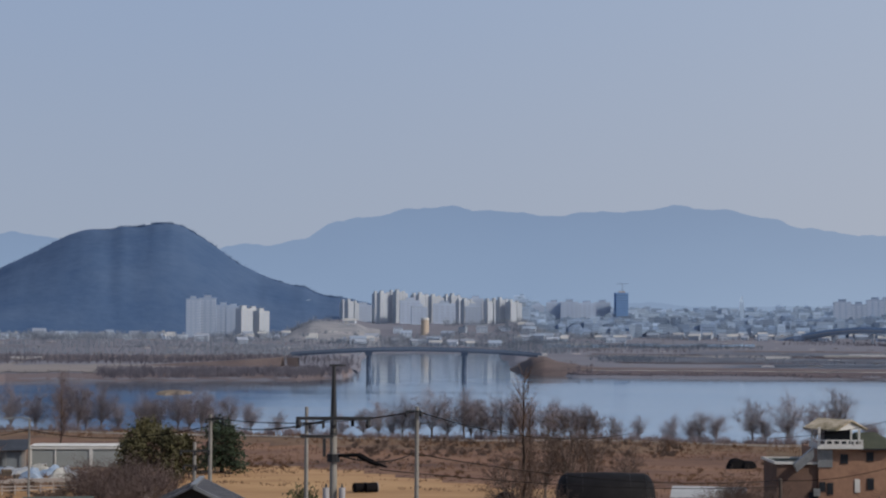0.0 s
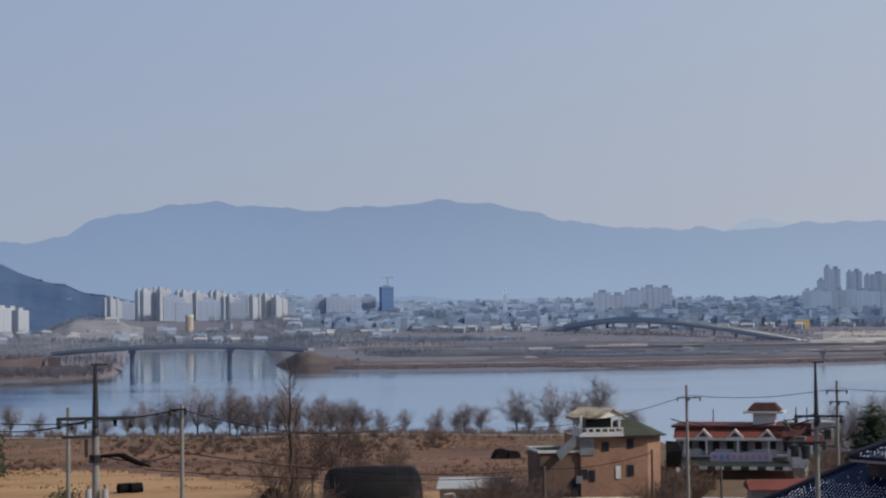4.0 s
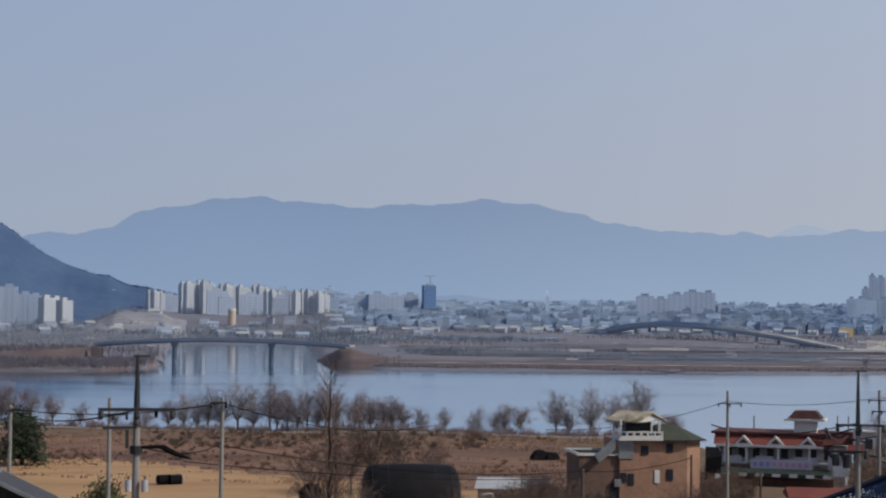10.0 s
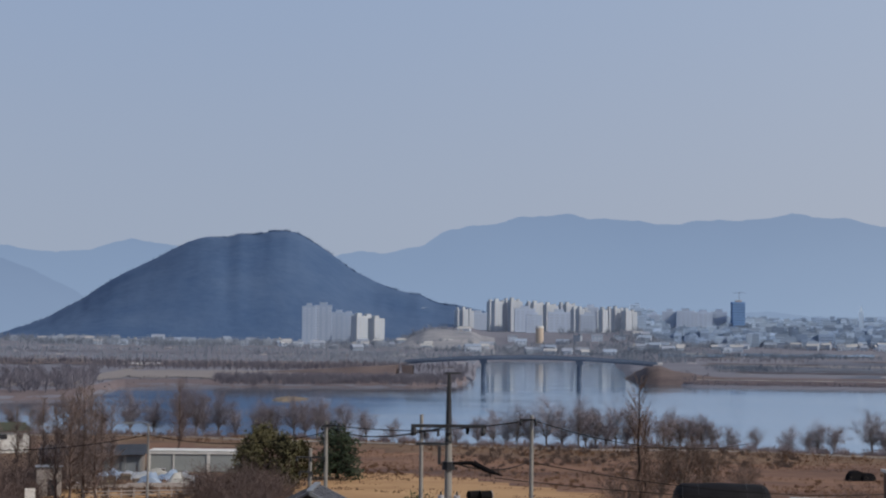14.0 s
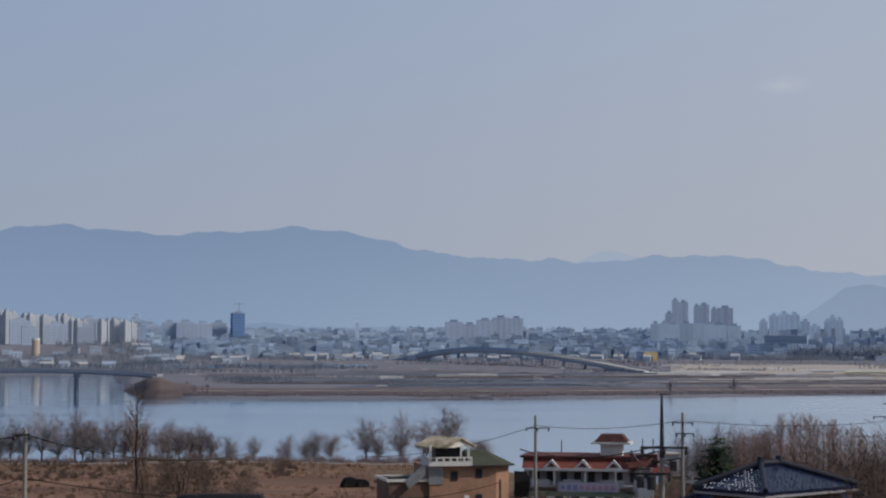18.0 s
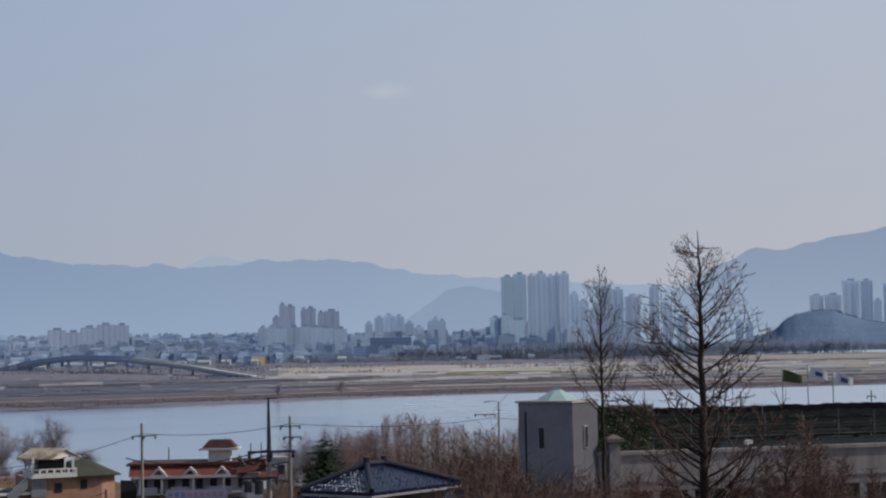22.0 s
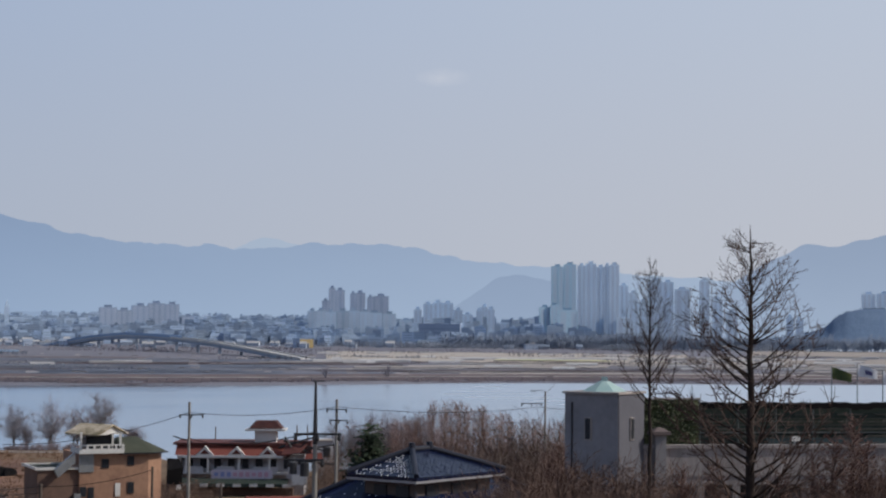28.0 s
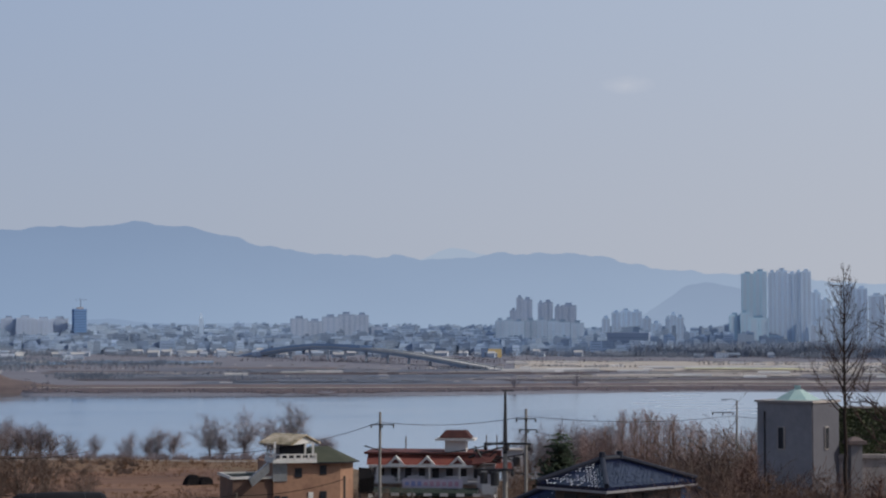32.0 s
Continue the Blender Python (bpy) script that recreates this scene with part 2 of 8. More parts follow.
# ---- materials ----
def mat(name, c1, c2=None, scale=1.0, rough=0.85, bump=0.25, metal=0.0, spec=0.3, fine=9.0, depth=0.02, per="", spread=0.0, stretch=(1, 1, 1)):
    """Two-scale noise between two colours, with fine relief. per: object or island, varied by spread."""
    m = bpy.data.materials.new(name)
    m.use_nodes = True
    nt = m.node_tree
    n, l = nt.nodes, nt.links
    bsdf = n["Principled BSDF"]
    c2 = c2 or tuple(c * 0.75 for c in c1)
    tc = n.new("ShaderNodeTexCoord")
    mp = n.new("ShaderNodeMapping")
    mp.inputs["Scale"].default_value = stretch
    l.new(tc.outputs["Object"], mp.inputs[0])
    big, small = n.new("ShaderNodeTexNoise"), n.new("ShaderNodeTexNoise")
    for t, sc, dt in ((big, scale, 5), (small, scale * fine, 4)):
        t.inputs["Scale"].default_value, t.inputs["Detail"].default_value = sc, dt
        l.new(mp.outputs[0], t.inputs["Vector"])
    add = n.new("ShaderNodeMath")
    add.operation = "MULTIPLY_ADD"
    l.new(small.outputs[0], add.inputs[0])
    add.inputs[1].default_value = 0.5
    l.new(big.outputs[0], add.inputs[2])
    ramp = n.new("ShaderNodeMapRange")
    ramp.inputs[1].default_value, ramp.inputs[2].default_value = 0.5, 1.0
    l.new(add.outputs[0], ramp.inputs[0])
    mix = n.new("ShaderNodeMix")
    mix.data_type = "RGBA"
    mix.inputs[6].default_value, mix.inputs[7].default_value = (*c1, 1), (*c2, 1)
    l.new(ramp.outputs[0], mix.inputs[0])
    colour = mix.outputs[2]
    if per:
        hsv = n.new("ShaderNodeHueSaturation")
        if per == "object":
            rnd = n.new("ShaderNodeObjectInfo").outputs["Random"]
        else:
            rnd = n.new("ShaderNodeNewGeometry").outputs["Random Per Island"]
        rng = n.new("ShaderNodeMapRange")
        rng.inputs[3].default_value, rng.inputs[4].default_value = 1 - spread, 1 + spread
        l.new(rnd, rng.inputs[0])
        l.new(rng.outputs[0], hsv.inputs["Value"])
        l.new(colour, hsv.inputs["Color"])
        colour = hsv.outputs[0]
    l.new(colour, bsdf.inputs["Base Color"])
    bsdf.inputs["Roughness"].default_value = rough
    bsdf.inputs["Metallic"].default_value = metal
    bsdf.inputs["Specular IOR Level"].default_value = spec
    if bump:
        b = n.new("ShaderNodeBump")
        b.inputs["Strength"].default_value, b.inputs["Distance"].default_value = bump, depth
        l.new(small.outputs[0], b.inputs["Height"])
        l.new(b.outputs[0], bsdf.inputs["Normal"])
    return m


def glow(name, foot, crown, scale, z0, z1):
    """A plain far backdrop: distance haze painted as an emission colour, paler at its foot."""
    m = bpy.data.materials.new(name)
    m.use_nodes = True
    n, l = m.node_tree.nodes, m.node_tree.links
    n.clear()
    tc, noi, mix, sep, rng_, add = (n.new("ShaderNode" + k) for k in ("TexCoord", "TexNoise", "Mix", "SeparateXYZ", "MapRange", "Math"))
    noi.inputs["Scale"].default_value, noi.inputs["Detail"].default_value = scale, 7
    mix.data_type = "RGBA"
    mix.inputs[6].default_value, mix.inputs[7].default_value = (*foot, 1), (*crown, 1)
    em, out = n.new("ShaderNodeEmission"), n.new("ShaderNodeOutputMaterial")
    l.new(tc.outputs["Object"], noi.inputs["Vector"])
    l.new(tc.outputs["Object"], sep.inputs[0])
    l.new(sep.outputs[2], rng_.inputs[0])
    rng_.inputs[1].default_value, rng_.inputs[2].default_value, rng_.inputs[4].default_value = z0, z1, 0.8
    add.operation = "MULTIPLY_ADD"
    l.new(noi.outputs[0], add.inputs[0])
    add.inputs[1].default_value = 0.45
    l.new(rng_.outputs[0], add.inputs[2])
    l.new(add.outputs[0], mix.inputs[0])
    # glare in the haze is painted too: the emission pales towards the sun's side
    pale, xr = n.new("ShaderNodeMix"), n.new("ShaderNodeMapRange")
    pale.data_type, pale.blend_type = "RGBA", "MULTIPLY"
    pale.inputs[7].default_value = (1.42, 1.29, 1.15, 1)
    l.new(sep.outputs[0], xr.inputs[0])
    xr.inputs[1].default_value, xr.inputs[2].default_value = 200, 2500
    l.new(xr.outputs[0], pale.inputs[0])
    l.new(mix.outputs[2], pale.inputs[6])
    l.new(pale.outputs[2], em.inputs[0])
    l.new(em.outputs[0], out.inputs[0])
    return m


M_SOIL = mat("hillside_soil", (0.10, 0.065, 0.04), (0.17, 0.115, 0.07), 0.15, 0.95, 0.6)
M_FIELD = mat("dry_grass_field", (0.265, 0.148, 0.072), (0.415, 0.258, 0.128), 0.04, 0.95, 0.5, fine=10, stretch=(1, 3.5, 1))
M_HEATH = mat("rough_brown_grass", (0.078, 0.043, 0.034), (0.240, 0.132, 0.082), 0.03, 0.95, 0.6, fine=12, stretch=(1, 2.5, 1))
M_BANK = mat("bank_scrub", (0.10, 0.06, 0.04), (0.19, 0.12, 0.075), 0.12, 0.95, 0.6)
# flats: haze painted into the base colour as a blue-grey cast
M_FAR = mat("haze_tinted_flats", (0.128, 0.128, 0.160), (0.175, 0.174, 0.205), 0.006, 0.95, 0.2, fine=6, stretch=(1, 6, 1))
M_ROAD = mat("old_asphalt", (0.27, 0.245, 0.22), (0.20, 0.178, 0.16), 0.3, 0.9, 0.2)
M_TAN = mat("pale_sand", (0.34, 0.30, 0.265), (0.235, 0.21, 0.198), 0.02, 0.95, 0.2, stretch=(1, 4, 1))
M_BROWN = mat("ploughed_brown", (0.108, 0.085, 0.086), (0.165, 0.132, 0.126), 0.02, 0.95, 0.3, stretch=(1, 4, 1))
M_GREENH = mat("plastic_sheet", (0.44, 0.43, 0.43), (0.30, 0.30, 0.31), 0.1, 0.5, 0.1, per="object", spread=0.4)
M_CONC = mat("weathered_concrete", (0.40, 0.355, 0.33), (0.27, 0.245, 0.235), 0.4, 0.9, 0.3)
M_GREY = mat("grey_render", (0.235, 0.225, 0.235), (0.185, 0.18, 0.19), 0.35, 0.9, 0.3)
M_PALE = mat("pale_stone", (0.42, 0.41, 0.43), (0.34, 0.33, 0.35), 0.35, 0.9, 0.3)
M_BRICK = mat("orange_brick", (0.375, 0.222, 0.148), (0.235, 0.132, 0.092), 0.4, 0.9, 0.4, fine=6)
M_WHITE = mat("white_paint", (0.66, 0.65, 0.63), (0.53, 0.52, 0.50), 0.5, 0.7, 0.15)
M_DARK = mat("dark_glass", (0.016, 0.018, 0.024), (0.03, 0.033, 0.04), 0.5, 0.35, 0.0, spec=0.25)
M_BLACK = mat("black_shade_net", (0.007, 0.007, 0.008), (0.013, 0.012, 0.013), 0.5, 0.9, 0.4, spec=0.05)
M_STEEL = mat("galvanised_steel", (0.32, 0.33, 0.34), (0.22, 0.23, 0.24), 2.0, 0.5, 0.1, metal=0.6)
M_DSTEEL = mat("dark_steel", (0.028, 0.029, 0.033), (0.05, 0.05, 0.054), 2.0, 0.55, 0.1, metal=0.3)
M_POLE = mat("concrete_pole", (0.29, 0.272, 0.25), (0.20, 0.188, 0.175), 0.8, 0.9, 0.3)
M_LILAC = mat("lilac_grey_board", (0.27, 0.245, 0.28), (0.20, 0.18, 0.21), 0.8, 0.85, 0.2)
M_CREAM = mat("cream_sheet_roof", (0.62, 0.52, 0.40), (0.17, 0.14, 0.075), 0.75, 0.75, 0.2, fine=3)
M_GREENROOF = mat("green_shingle_roof", (0.040, 0.046, 0.032), (0.065, 0.07, 0.048), 0.5, 0.9, 0.4)
M_RED = mat("red_tile_roof", (0.215, 0.062, 0.046), (0.14, 0.042, 0.034), 0.7, 0.8, 0.3)
M_MAROON = mat("maroon_roof", (0.085, 0.030, 0.027), (0.12, 0.042, 0.036), 0.7, 0.8, 0.3)
M_BLUE = mat("blue_glazed_tile", (0.006, 0.010, 0.032), (0.011, 0.018, 0.055), 1.2, 0.22, 0.1, spec=0.3, per="object", spread=0.5)
M_COPPER = mat("verdigris_copper", (0.27, 0.40, 0.39), (0.36, 0.47, 0.455), 1.0, 0.7, 0.2)
M_NET = mat("green_safety_net", (0.025, 0.038, 0.034), (0.046, 0.056, 0.049), 1.5, 0.9, 0.4, spec=0.1)
M_IVY = mat("green_ivy", (0.045, 0.062, 0.028), (0.075, 0.09, 0.04), 1.5, 0.9, 0.8)
M_BARK = mat("grey_bark", (0.12, 0.10, 0.092), (0.175, 0.15, 0.135), 3.0, 0.95, 0.4, per="object", spread=0.25)
M_TWIG = mat("bare_twigs", (0.172, 0.146, 0.162), (0.230, 0.198, 0.215), 1.0, 0.95, 0.0, per="object", spread=0.2)
M_RTWIG = mat("reddish_twigs", (0.115, 0.073, 0.056), (0.170, 0.115, 0.092), 0.25, 0.95, 0.0, per="object", spread=0.2)
M_DTWIG = mat("dark_bark", (0.048, 0.031, 0.027), (0.078, 0.050, 0.041), 2.0, 0.95, 0.3)
M_NEEDLE = mat("pine_needles", (0.014, 0.024, 0.014), (0.028, 0.04, 0.02), 1.0, 0.9, 0.0, per="island", spread=0.5)
M_OLIVE = mat("olive_leaves", (0.050, 0.048, 0.022), (0.085, 0.075, 0.036), 1.0, 0.9, 0.0, per="island", spread=0.45)
# far trees: bluish haze painted into the twig colour
M_HAZEWOOD = mat("far_wood", (0.122, 0.115, 0.142), (0.158, 0.148, 0.176), 0.01, 0.95, 0.0, per="island", spread=0.12)
# the hill's blue is distance haze painted into its base colour
M_HILL = mat("haze_blue_wooded_hill", (0.054, 0.095, 0.182), (0.082, 0.126, 0.214), 0.012, 0.95, 0.25, fine=6, depth=6, spec=0.05)
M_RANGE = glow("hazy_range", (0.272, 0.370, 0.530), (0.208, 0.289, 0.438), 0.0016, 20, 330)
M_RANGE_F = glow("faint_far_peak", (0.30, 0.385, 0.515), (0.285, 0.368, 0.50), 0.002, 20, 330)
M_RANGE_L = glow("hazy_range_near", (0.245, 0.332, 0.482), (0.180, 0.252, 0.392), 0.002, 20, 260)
# low hill: base colour shifted to blue in place of haze
M_RHILL = mat("haze_blue_low_hill", (0.108, 0.160, 0.248), (0.132, 0.188, 0.278), 0.03, 0.95, 0.5, fine=6, depth=4, spec=0.05)
# far town tones: distance haze is painted into the base colours as pale blue
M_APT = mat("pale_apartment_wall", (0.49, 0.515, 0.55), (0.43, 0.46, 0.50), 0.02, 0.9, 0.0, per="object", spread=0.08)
M_APTG = mat("haze_grey_apartment_wall", (0.43, 0.50, 0.61), (0.385, 0.45, 0.56), 0.02, 0.9, 0.0, per="object", spread=0.12)
M_APTB = mat("haze_blue_tower_wall", (0.51, 0.63, 0.765), (0.465, 0.585, 0.72), 0.02, 0.9, 0.0, per="object", spread=0.08)
M_APTH = mat("haze_pale_tower_wall", (0.58, 0.69, 0.81), (0.53, 0.64, 0.76), 0.02, 0.9, 0.0, per="object", spread=0.08)
M_APTW2 = mat("hazed_balcony_glass", (0.40, 0.45, 0.53), (0.44, 0.49, 0.57), 0.05, 0.6, 0.0)
M_APTC = mat("haze_dull_tower_wall", (0.39, 0.49, 0.605), (0.355, 0.455, 0.565), 0.02, 0.9, 0.0, per="object", spread=0.14)
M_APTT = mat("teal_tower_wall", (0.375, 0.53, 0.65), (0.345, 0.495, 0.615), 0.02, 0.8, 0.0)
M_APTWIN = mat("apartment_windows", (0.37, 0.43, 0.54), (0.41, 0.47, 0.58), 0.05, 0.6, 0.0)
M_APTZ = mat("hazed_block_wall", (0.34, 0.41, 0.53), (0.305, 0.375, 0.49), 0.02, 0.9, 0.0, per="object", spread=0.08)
M_CITY = mat("haze_blue_town_walls", (0.285, 0.362, 0.48), (0.235, 0.308, 0.415), 0.05, 0.9, 0.0, per="island", spread=0.38)
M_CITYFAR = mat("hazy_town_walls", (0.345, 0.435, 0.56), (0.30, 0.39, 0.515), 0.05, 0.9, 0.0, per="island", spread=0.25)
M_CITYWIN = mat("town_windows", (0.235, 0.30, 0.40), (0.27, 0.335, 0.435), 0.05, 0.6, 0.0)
M_SITEBLUE = mat("blue_site_netting", (0.14, 0.25, 0.45), (0.155, 0.27, 0.48), 0.05, 0.9, 0.0)
M_ORANGE = mat("tan_tower_wall", (0.50, 0.41, 0.33), (0.45, 0.37, 0.30), 0.05, 0.9, 0.0)
M_YELLOW = mat("yellow_wall", (0.5, 0.38, 0.18), (0.45, 0.34, 0.16), 0.05, 0.9, 0.0)
M_BRIDGE = mat("blue_grey_girder", (0.062, 0.092, 0.15), (0.08, 0.11, 0.17), 0.1, 0.8, 0.0)
M_DECK = mat("pale_deck", (0.42, 0.42, 0.42), (0.36, 0.36, 0.37), 0.1, 0.9, 0.0)

M_WATER = bpy.data.materials.new("river_water")
M_WATER.use_nodes = True
nt = M_WATER.node_tree
wb = nt.nodes["Principled BSDF"]
tcw, mpw, now, bw = (nt.nodes.new("ShaderNode" + k) for k in ("TexCoord", "Mapping", "TexNoise", "Bump"))
mpw.inputs["Scale"].default_value = (0.25, 0.6, 1)
now.inputs["Scale"].default_value, now.inputs["Detail"].default_value = 1.0, 3
bw.inputs["Strength"].default_value, bw.inputs["Distance"].default_value = 0.15, 0.02
nt.links.new(tcw.outputs["Object"], mpw.inputs[0])
nt.links.new(mpw.outputs[0], now.inputs["Vector"])
nt.links.new(now.outputs[0], bw.inputs["Height"])
# a breeze roughens the open reach on the near right; the sheltered left and upstream stay smooth
sepw = nt.nodes.new("ShaderNodeSeparateXYZ")
nt.links.new(tcw.outputs["Object"], sepw.inputs[0])
gust = nt.nodes.new("ShaderNodeTexNoise")
gust.inputs["Scale"].default_value, gust.inputs["Detail"].default_value = 0.02, 3
mpg = nt.nodes.new("ShaderNodeMapping")
mpg.inputs["Scale"].default_value = (0.35, 1.6, 1)
nt.links.new(tcw.outputs["Object"], mpg.inputs[0])
nt.links.new(mpg.outputs[0], gust.inputs["Vector"])


def wrough(sock, a, b, lo, hi):
    nd = nt.nodes.new("ShaderNodeMapRange")
    nd.interpolation_type = "SMOOTHSTEP"
    nt.links.new(sock, nd.inputs[0])
    for i, k in enumerate((a, b, lo, hi)):
        nd.inputs[i + 1].default_value = k
    return nd.outputs[0]


def wmul(a, b, op="MULTIPLY"):
    nd = nt.nodes.new("ShaderNodeMath")
    nd.operation = op
    nt.links.new(a, nd.inputs[0])
    nt.links.new(b, nd.inputs[1])
    return nd.outputs[0]


open_reach = wmul(wrough(sepw.outputs[0], -70, 10, 0, 1), wrough(sepw.outputs[1], 640, 760, 1, 0.25))
glare = wmul(wrough(sepw.outputs[0], 170, 430, 0.0, 0.24), wrough(sepw.outputs[1], 1700, 1900, 0.0, 0.5), "ADD")
rough_sock = wmul(glare, wmul(wrough(gust.outputs[0], 0.35, 0.65, 0.05, 0.085), wmul(open_reach, wrough(gust.outputs[0], 0.3, 0.7, 0.07, 0.11)), "ADD"), "ADD")
gl, df, mxw = (nt.nodes.new("ShaderNode" + k) for k in ("BsdfGlossy", "BsdfDiffuse", "MixShader"))
gl.inputs["Color"].default_value = (0.92, 0.96, 0.985, 1)
df.inputs["Color"].default_value = (0.03, 0.055, 0.085, 1)
mxw.inputs[0].default_value = 0.93
nt.links.new(rough_sock, gl.inputs["Roughness"])
nt.links.new(bw.outputs[0], gl.inputs["Normal"])
nt.links.new(df.outputs[0], mxw.inputs[1])
nt.links.new(gl.outputs[0], mxw.inputs[2])
nt.links.new(mxw.outputs[0], nt.nodes["Material Output"].inputs[0])
nt.nodes.remove(wb)

# ---- ground and water ----
def build_ground():
    azs = np.concatenate([np.arange(-180, -24, 6.0), np.arange(-24, 50, 0.25), np.arange(50, 176, 6.0), [180.0]])
    ds = np.concatenate([[0.0, 4, 8, 14], np.arange(20, 100, 5), np.arange(100, 330, 6), np.arange(330, 440, 2.5), np.arange(440, 560, 12),
                         np.arange(560, 640, 4), np.arange(640, 740, 10), np.arange(740, 1000, 4), np.arange(1000, 1900, 20), np.geomspace(1900, 4950, 40)])
    A, D = np.meshgrid(np.radians(azs), ds, indexing="ij")
    X, Y = D * np.sin(A), D * np.cos(A)
    Z = gz(X, Y)
    na, nd = A.shape
    idx = np.arange(na * nd).reshape(na, nd)
    quads = np.stack([idx[:-1, :-1], idx[1:, :-1], idx[1:, 1:], idx[:-1, 1:]], -1).reshape(-1, 4)
    me = bpy.data.meshes.new("ground")
    me.from_pydata(np.stack([X, Y, Z], -1).reshape(-1, 3).tolist(), [], quads.tolist())
    zone = np.where(ds < 165, 0, np.where(ds < 336, 1, np.where(ds < 440, 2, 3)))
    zi = np.repeat(zone[None, :-1], na - 1, 0)
    az_m = np.degrees(A[:-1, :-1])
    d_m = D[:-1, :-1] * (1 + (bank_pull(az_m) - 1) * smooth(D[:-1, :-1], 160, 290)) + 9 * wave(X[:-1, :-1], Y[:-1, :-1], 12, 5)
    zi = np.where((az_m > 10) & (d_m < 336), 0, zi)
    zi = np.where((az_m < -9) & (d_m < 300) & (d_m > 226), 2, zi)
    lim = np.interp(az_m, [-9, -3, 4, 10], [268, 262, 236, 205])
    zi = np.where((zi == 1) & (d_m > lim), 4, zi)
    zi = np.where((zi == 4) & (d_m > 326), 2, zi)
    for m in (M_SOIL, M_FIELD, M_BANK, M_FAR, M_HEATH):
        me.materials.append(m)
    me.polygons.foreach_set("material_index", zi.reshape(-1).astype(np.int32))
    me.polygons.foreach_set("use_smooth", [True] * len(me.polygons))
    ob = new("ground", me)
    return tagged(ob, "brown dry-grass flats and slopes along a river", "ground", kind="structure")


build_ground()
wsh = Shape()
wsh.add([(-4900, 200, 0), (4900, 200, 0), (4900, 4900, 0), (-4900, 4900, 0)], [(0, 1, 2, 3)])
tagged(part("water", wsh, M_WATER), "calm blue-grey river reflecting sky and hills", "water", kind="structure")


def strip(name, az0, az1, d0, d1, material, label, category, lift=0.25, step=0.25, ripple=0.0, follow=False, near=False):
    """A draped band of land between two distances."""
    n = max(2, int((az1 - az0) / step) + 1)
    k = max(2, int((d1 - d0) / 25) + 2)
    sh = Shape()
    rows = []
    for i in range(n):
        a = az0 + (az1 - az0) * i / (n - 1)
        for j in range(k):
            d = d0 + (d1 - d0) * j / (k - 1) + ripple * math.sin(i * 0.9 + 5 * j) + ripple * 0.6 * math.sin(i * 2.3 + d0)
            if near:
                d /= float(bank_pull(a))
            if follow:
                d += float(np.interp(a, SHORE_AZ, SHORE_D))
            p = spot(a, d)
            rows.append((p.x, p.y, float(gz(p.x, p.y)) + lift))
    faces = [(i * k + j, (i + 1) * k + j, (i + 1) * k + j + 1, i * k + j + 1) for i in range(n - 1) for j in range(k - 1)]
    sh.add(rows, faces)
    return tagged(part(name, sh, material), label, category, kind="structure")


strip("road", -30, 13.4, 345.5, 349, M_ROAD, "pale asphalt riverside path", "road", 0.1, near=True)

# ---- hills and ranges ----
def ridge(name, profile, crest, front, rear, material, label, rough, seed, kind="structure", el_foot=-0.35):
    """A hill whose skyline follows (bearing, elevation) pairs at the crest distance."""
    az0, az1 = profile[0][0], profile[-1][0]
    n = int((az1 - az0) / (0.1 if crest > 3000 else 0.05)) + 1
    rows_f = [i / 14 for i in range(15)] if crest < 3000 else [0, 0.2, 0.4, 0.6, 0.8, 1.0]
    azs = np.linspace(az0, az1, n)
    els = np.interp(azs, [p[0] for p in profile], [p[1] for p in profile])
    ker = np.hanning(7)
    els = np.convolve(np.pad(els, 3, mode="edge"), ker / ker.sum(), "valid")
    pts, k = [], len(rows_f) + 2
    for a, e in zip(azs, els):
        foot = high(el_foot, front) - 4
        top = high(e, crest)
        for i, t in enumerate(rows_f):
            d = front + (crest - front) * t
            h = foot + (top - foot) * (1 - (1 - t) ** 1.6) if top > foot else top
            s_x = radians(a) * crest
            q = Vector((s_x / 60, d / 60, seed))
            g = Vector((s_x / 190, d / 170, seed + 3))
            h += noise.fractal(q, 0.8, 2.0, 3) * rough * (0.9 if crest > 3000 else 0.5) * min(1, 4 * t) + noise.noise(g) * rough * 3 * t * (1 - t)
            p = spot(a, d, h)
            pts.append(tuple(p))
        for dd, hh in ((0.4, 0.6), (1.0, 0.0)):
            p = spot(a, crest + (rear - crest) * dd, foot + (top - foot) * hh)
            pts.append(tuple(p))
    sh = Shape()
    sh.add(pts, [(i * k + j, (i + 1) * k + j, (i + 1) * k + j + 1, i * k + j + 1) for i in range(n - 1) for j in range(k - 1)])
    return tagged(part(name, sh, material, smooth_faces=True), label, "hill", kind=kind)


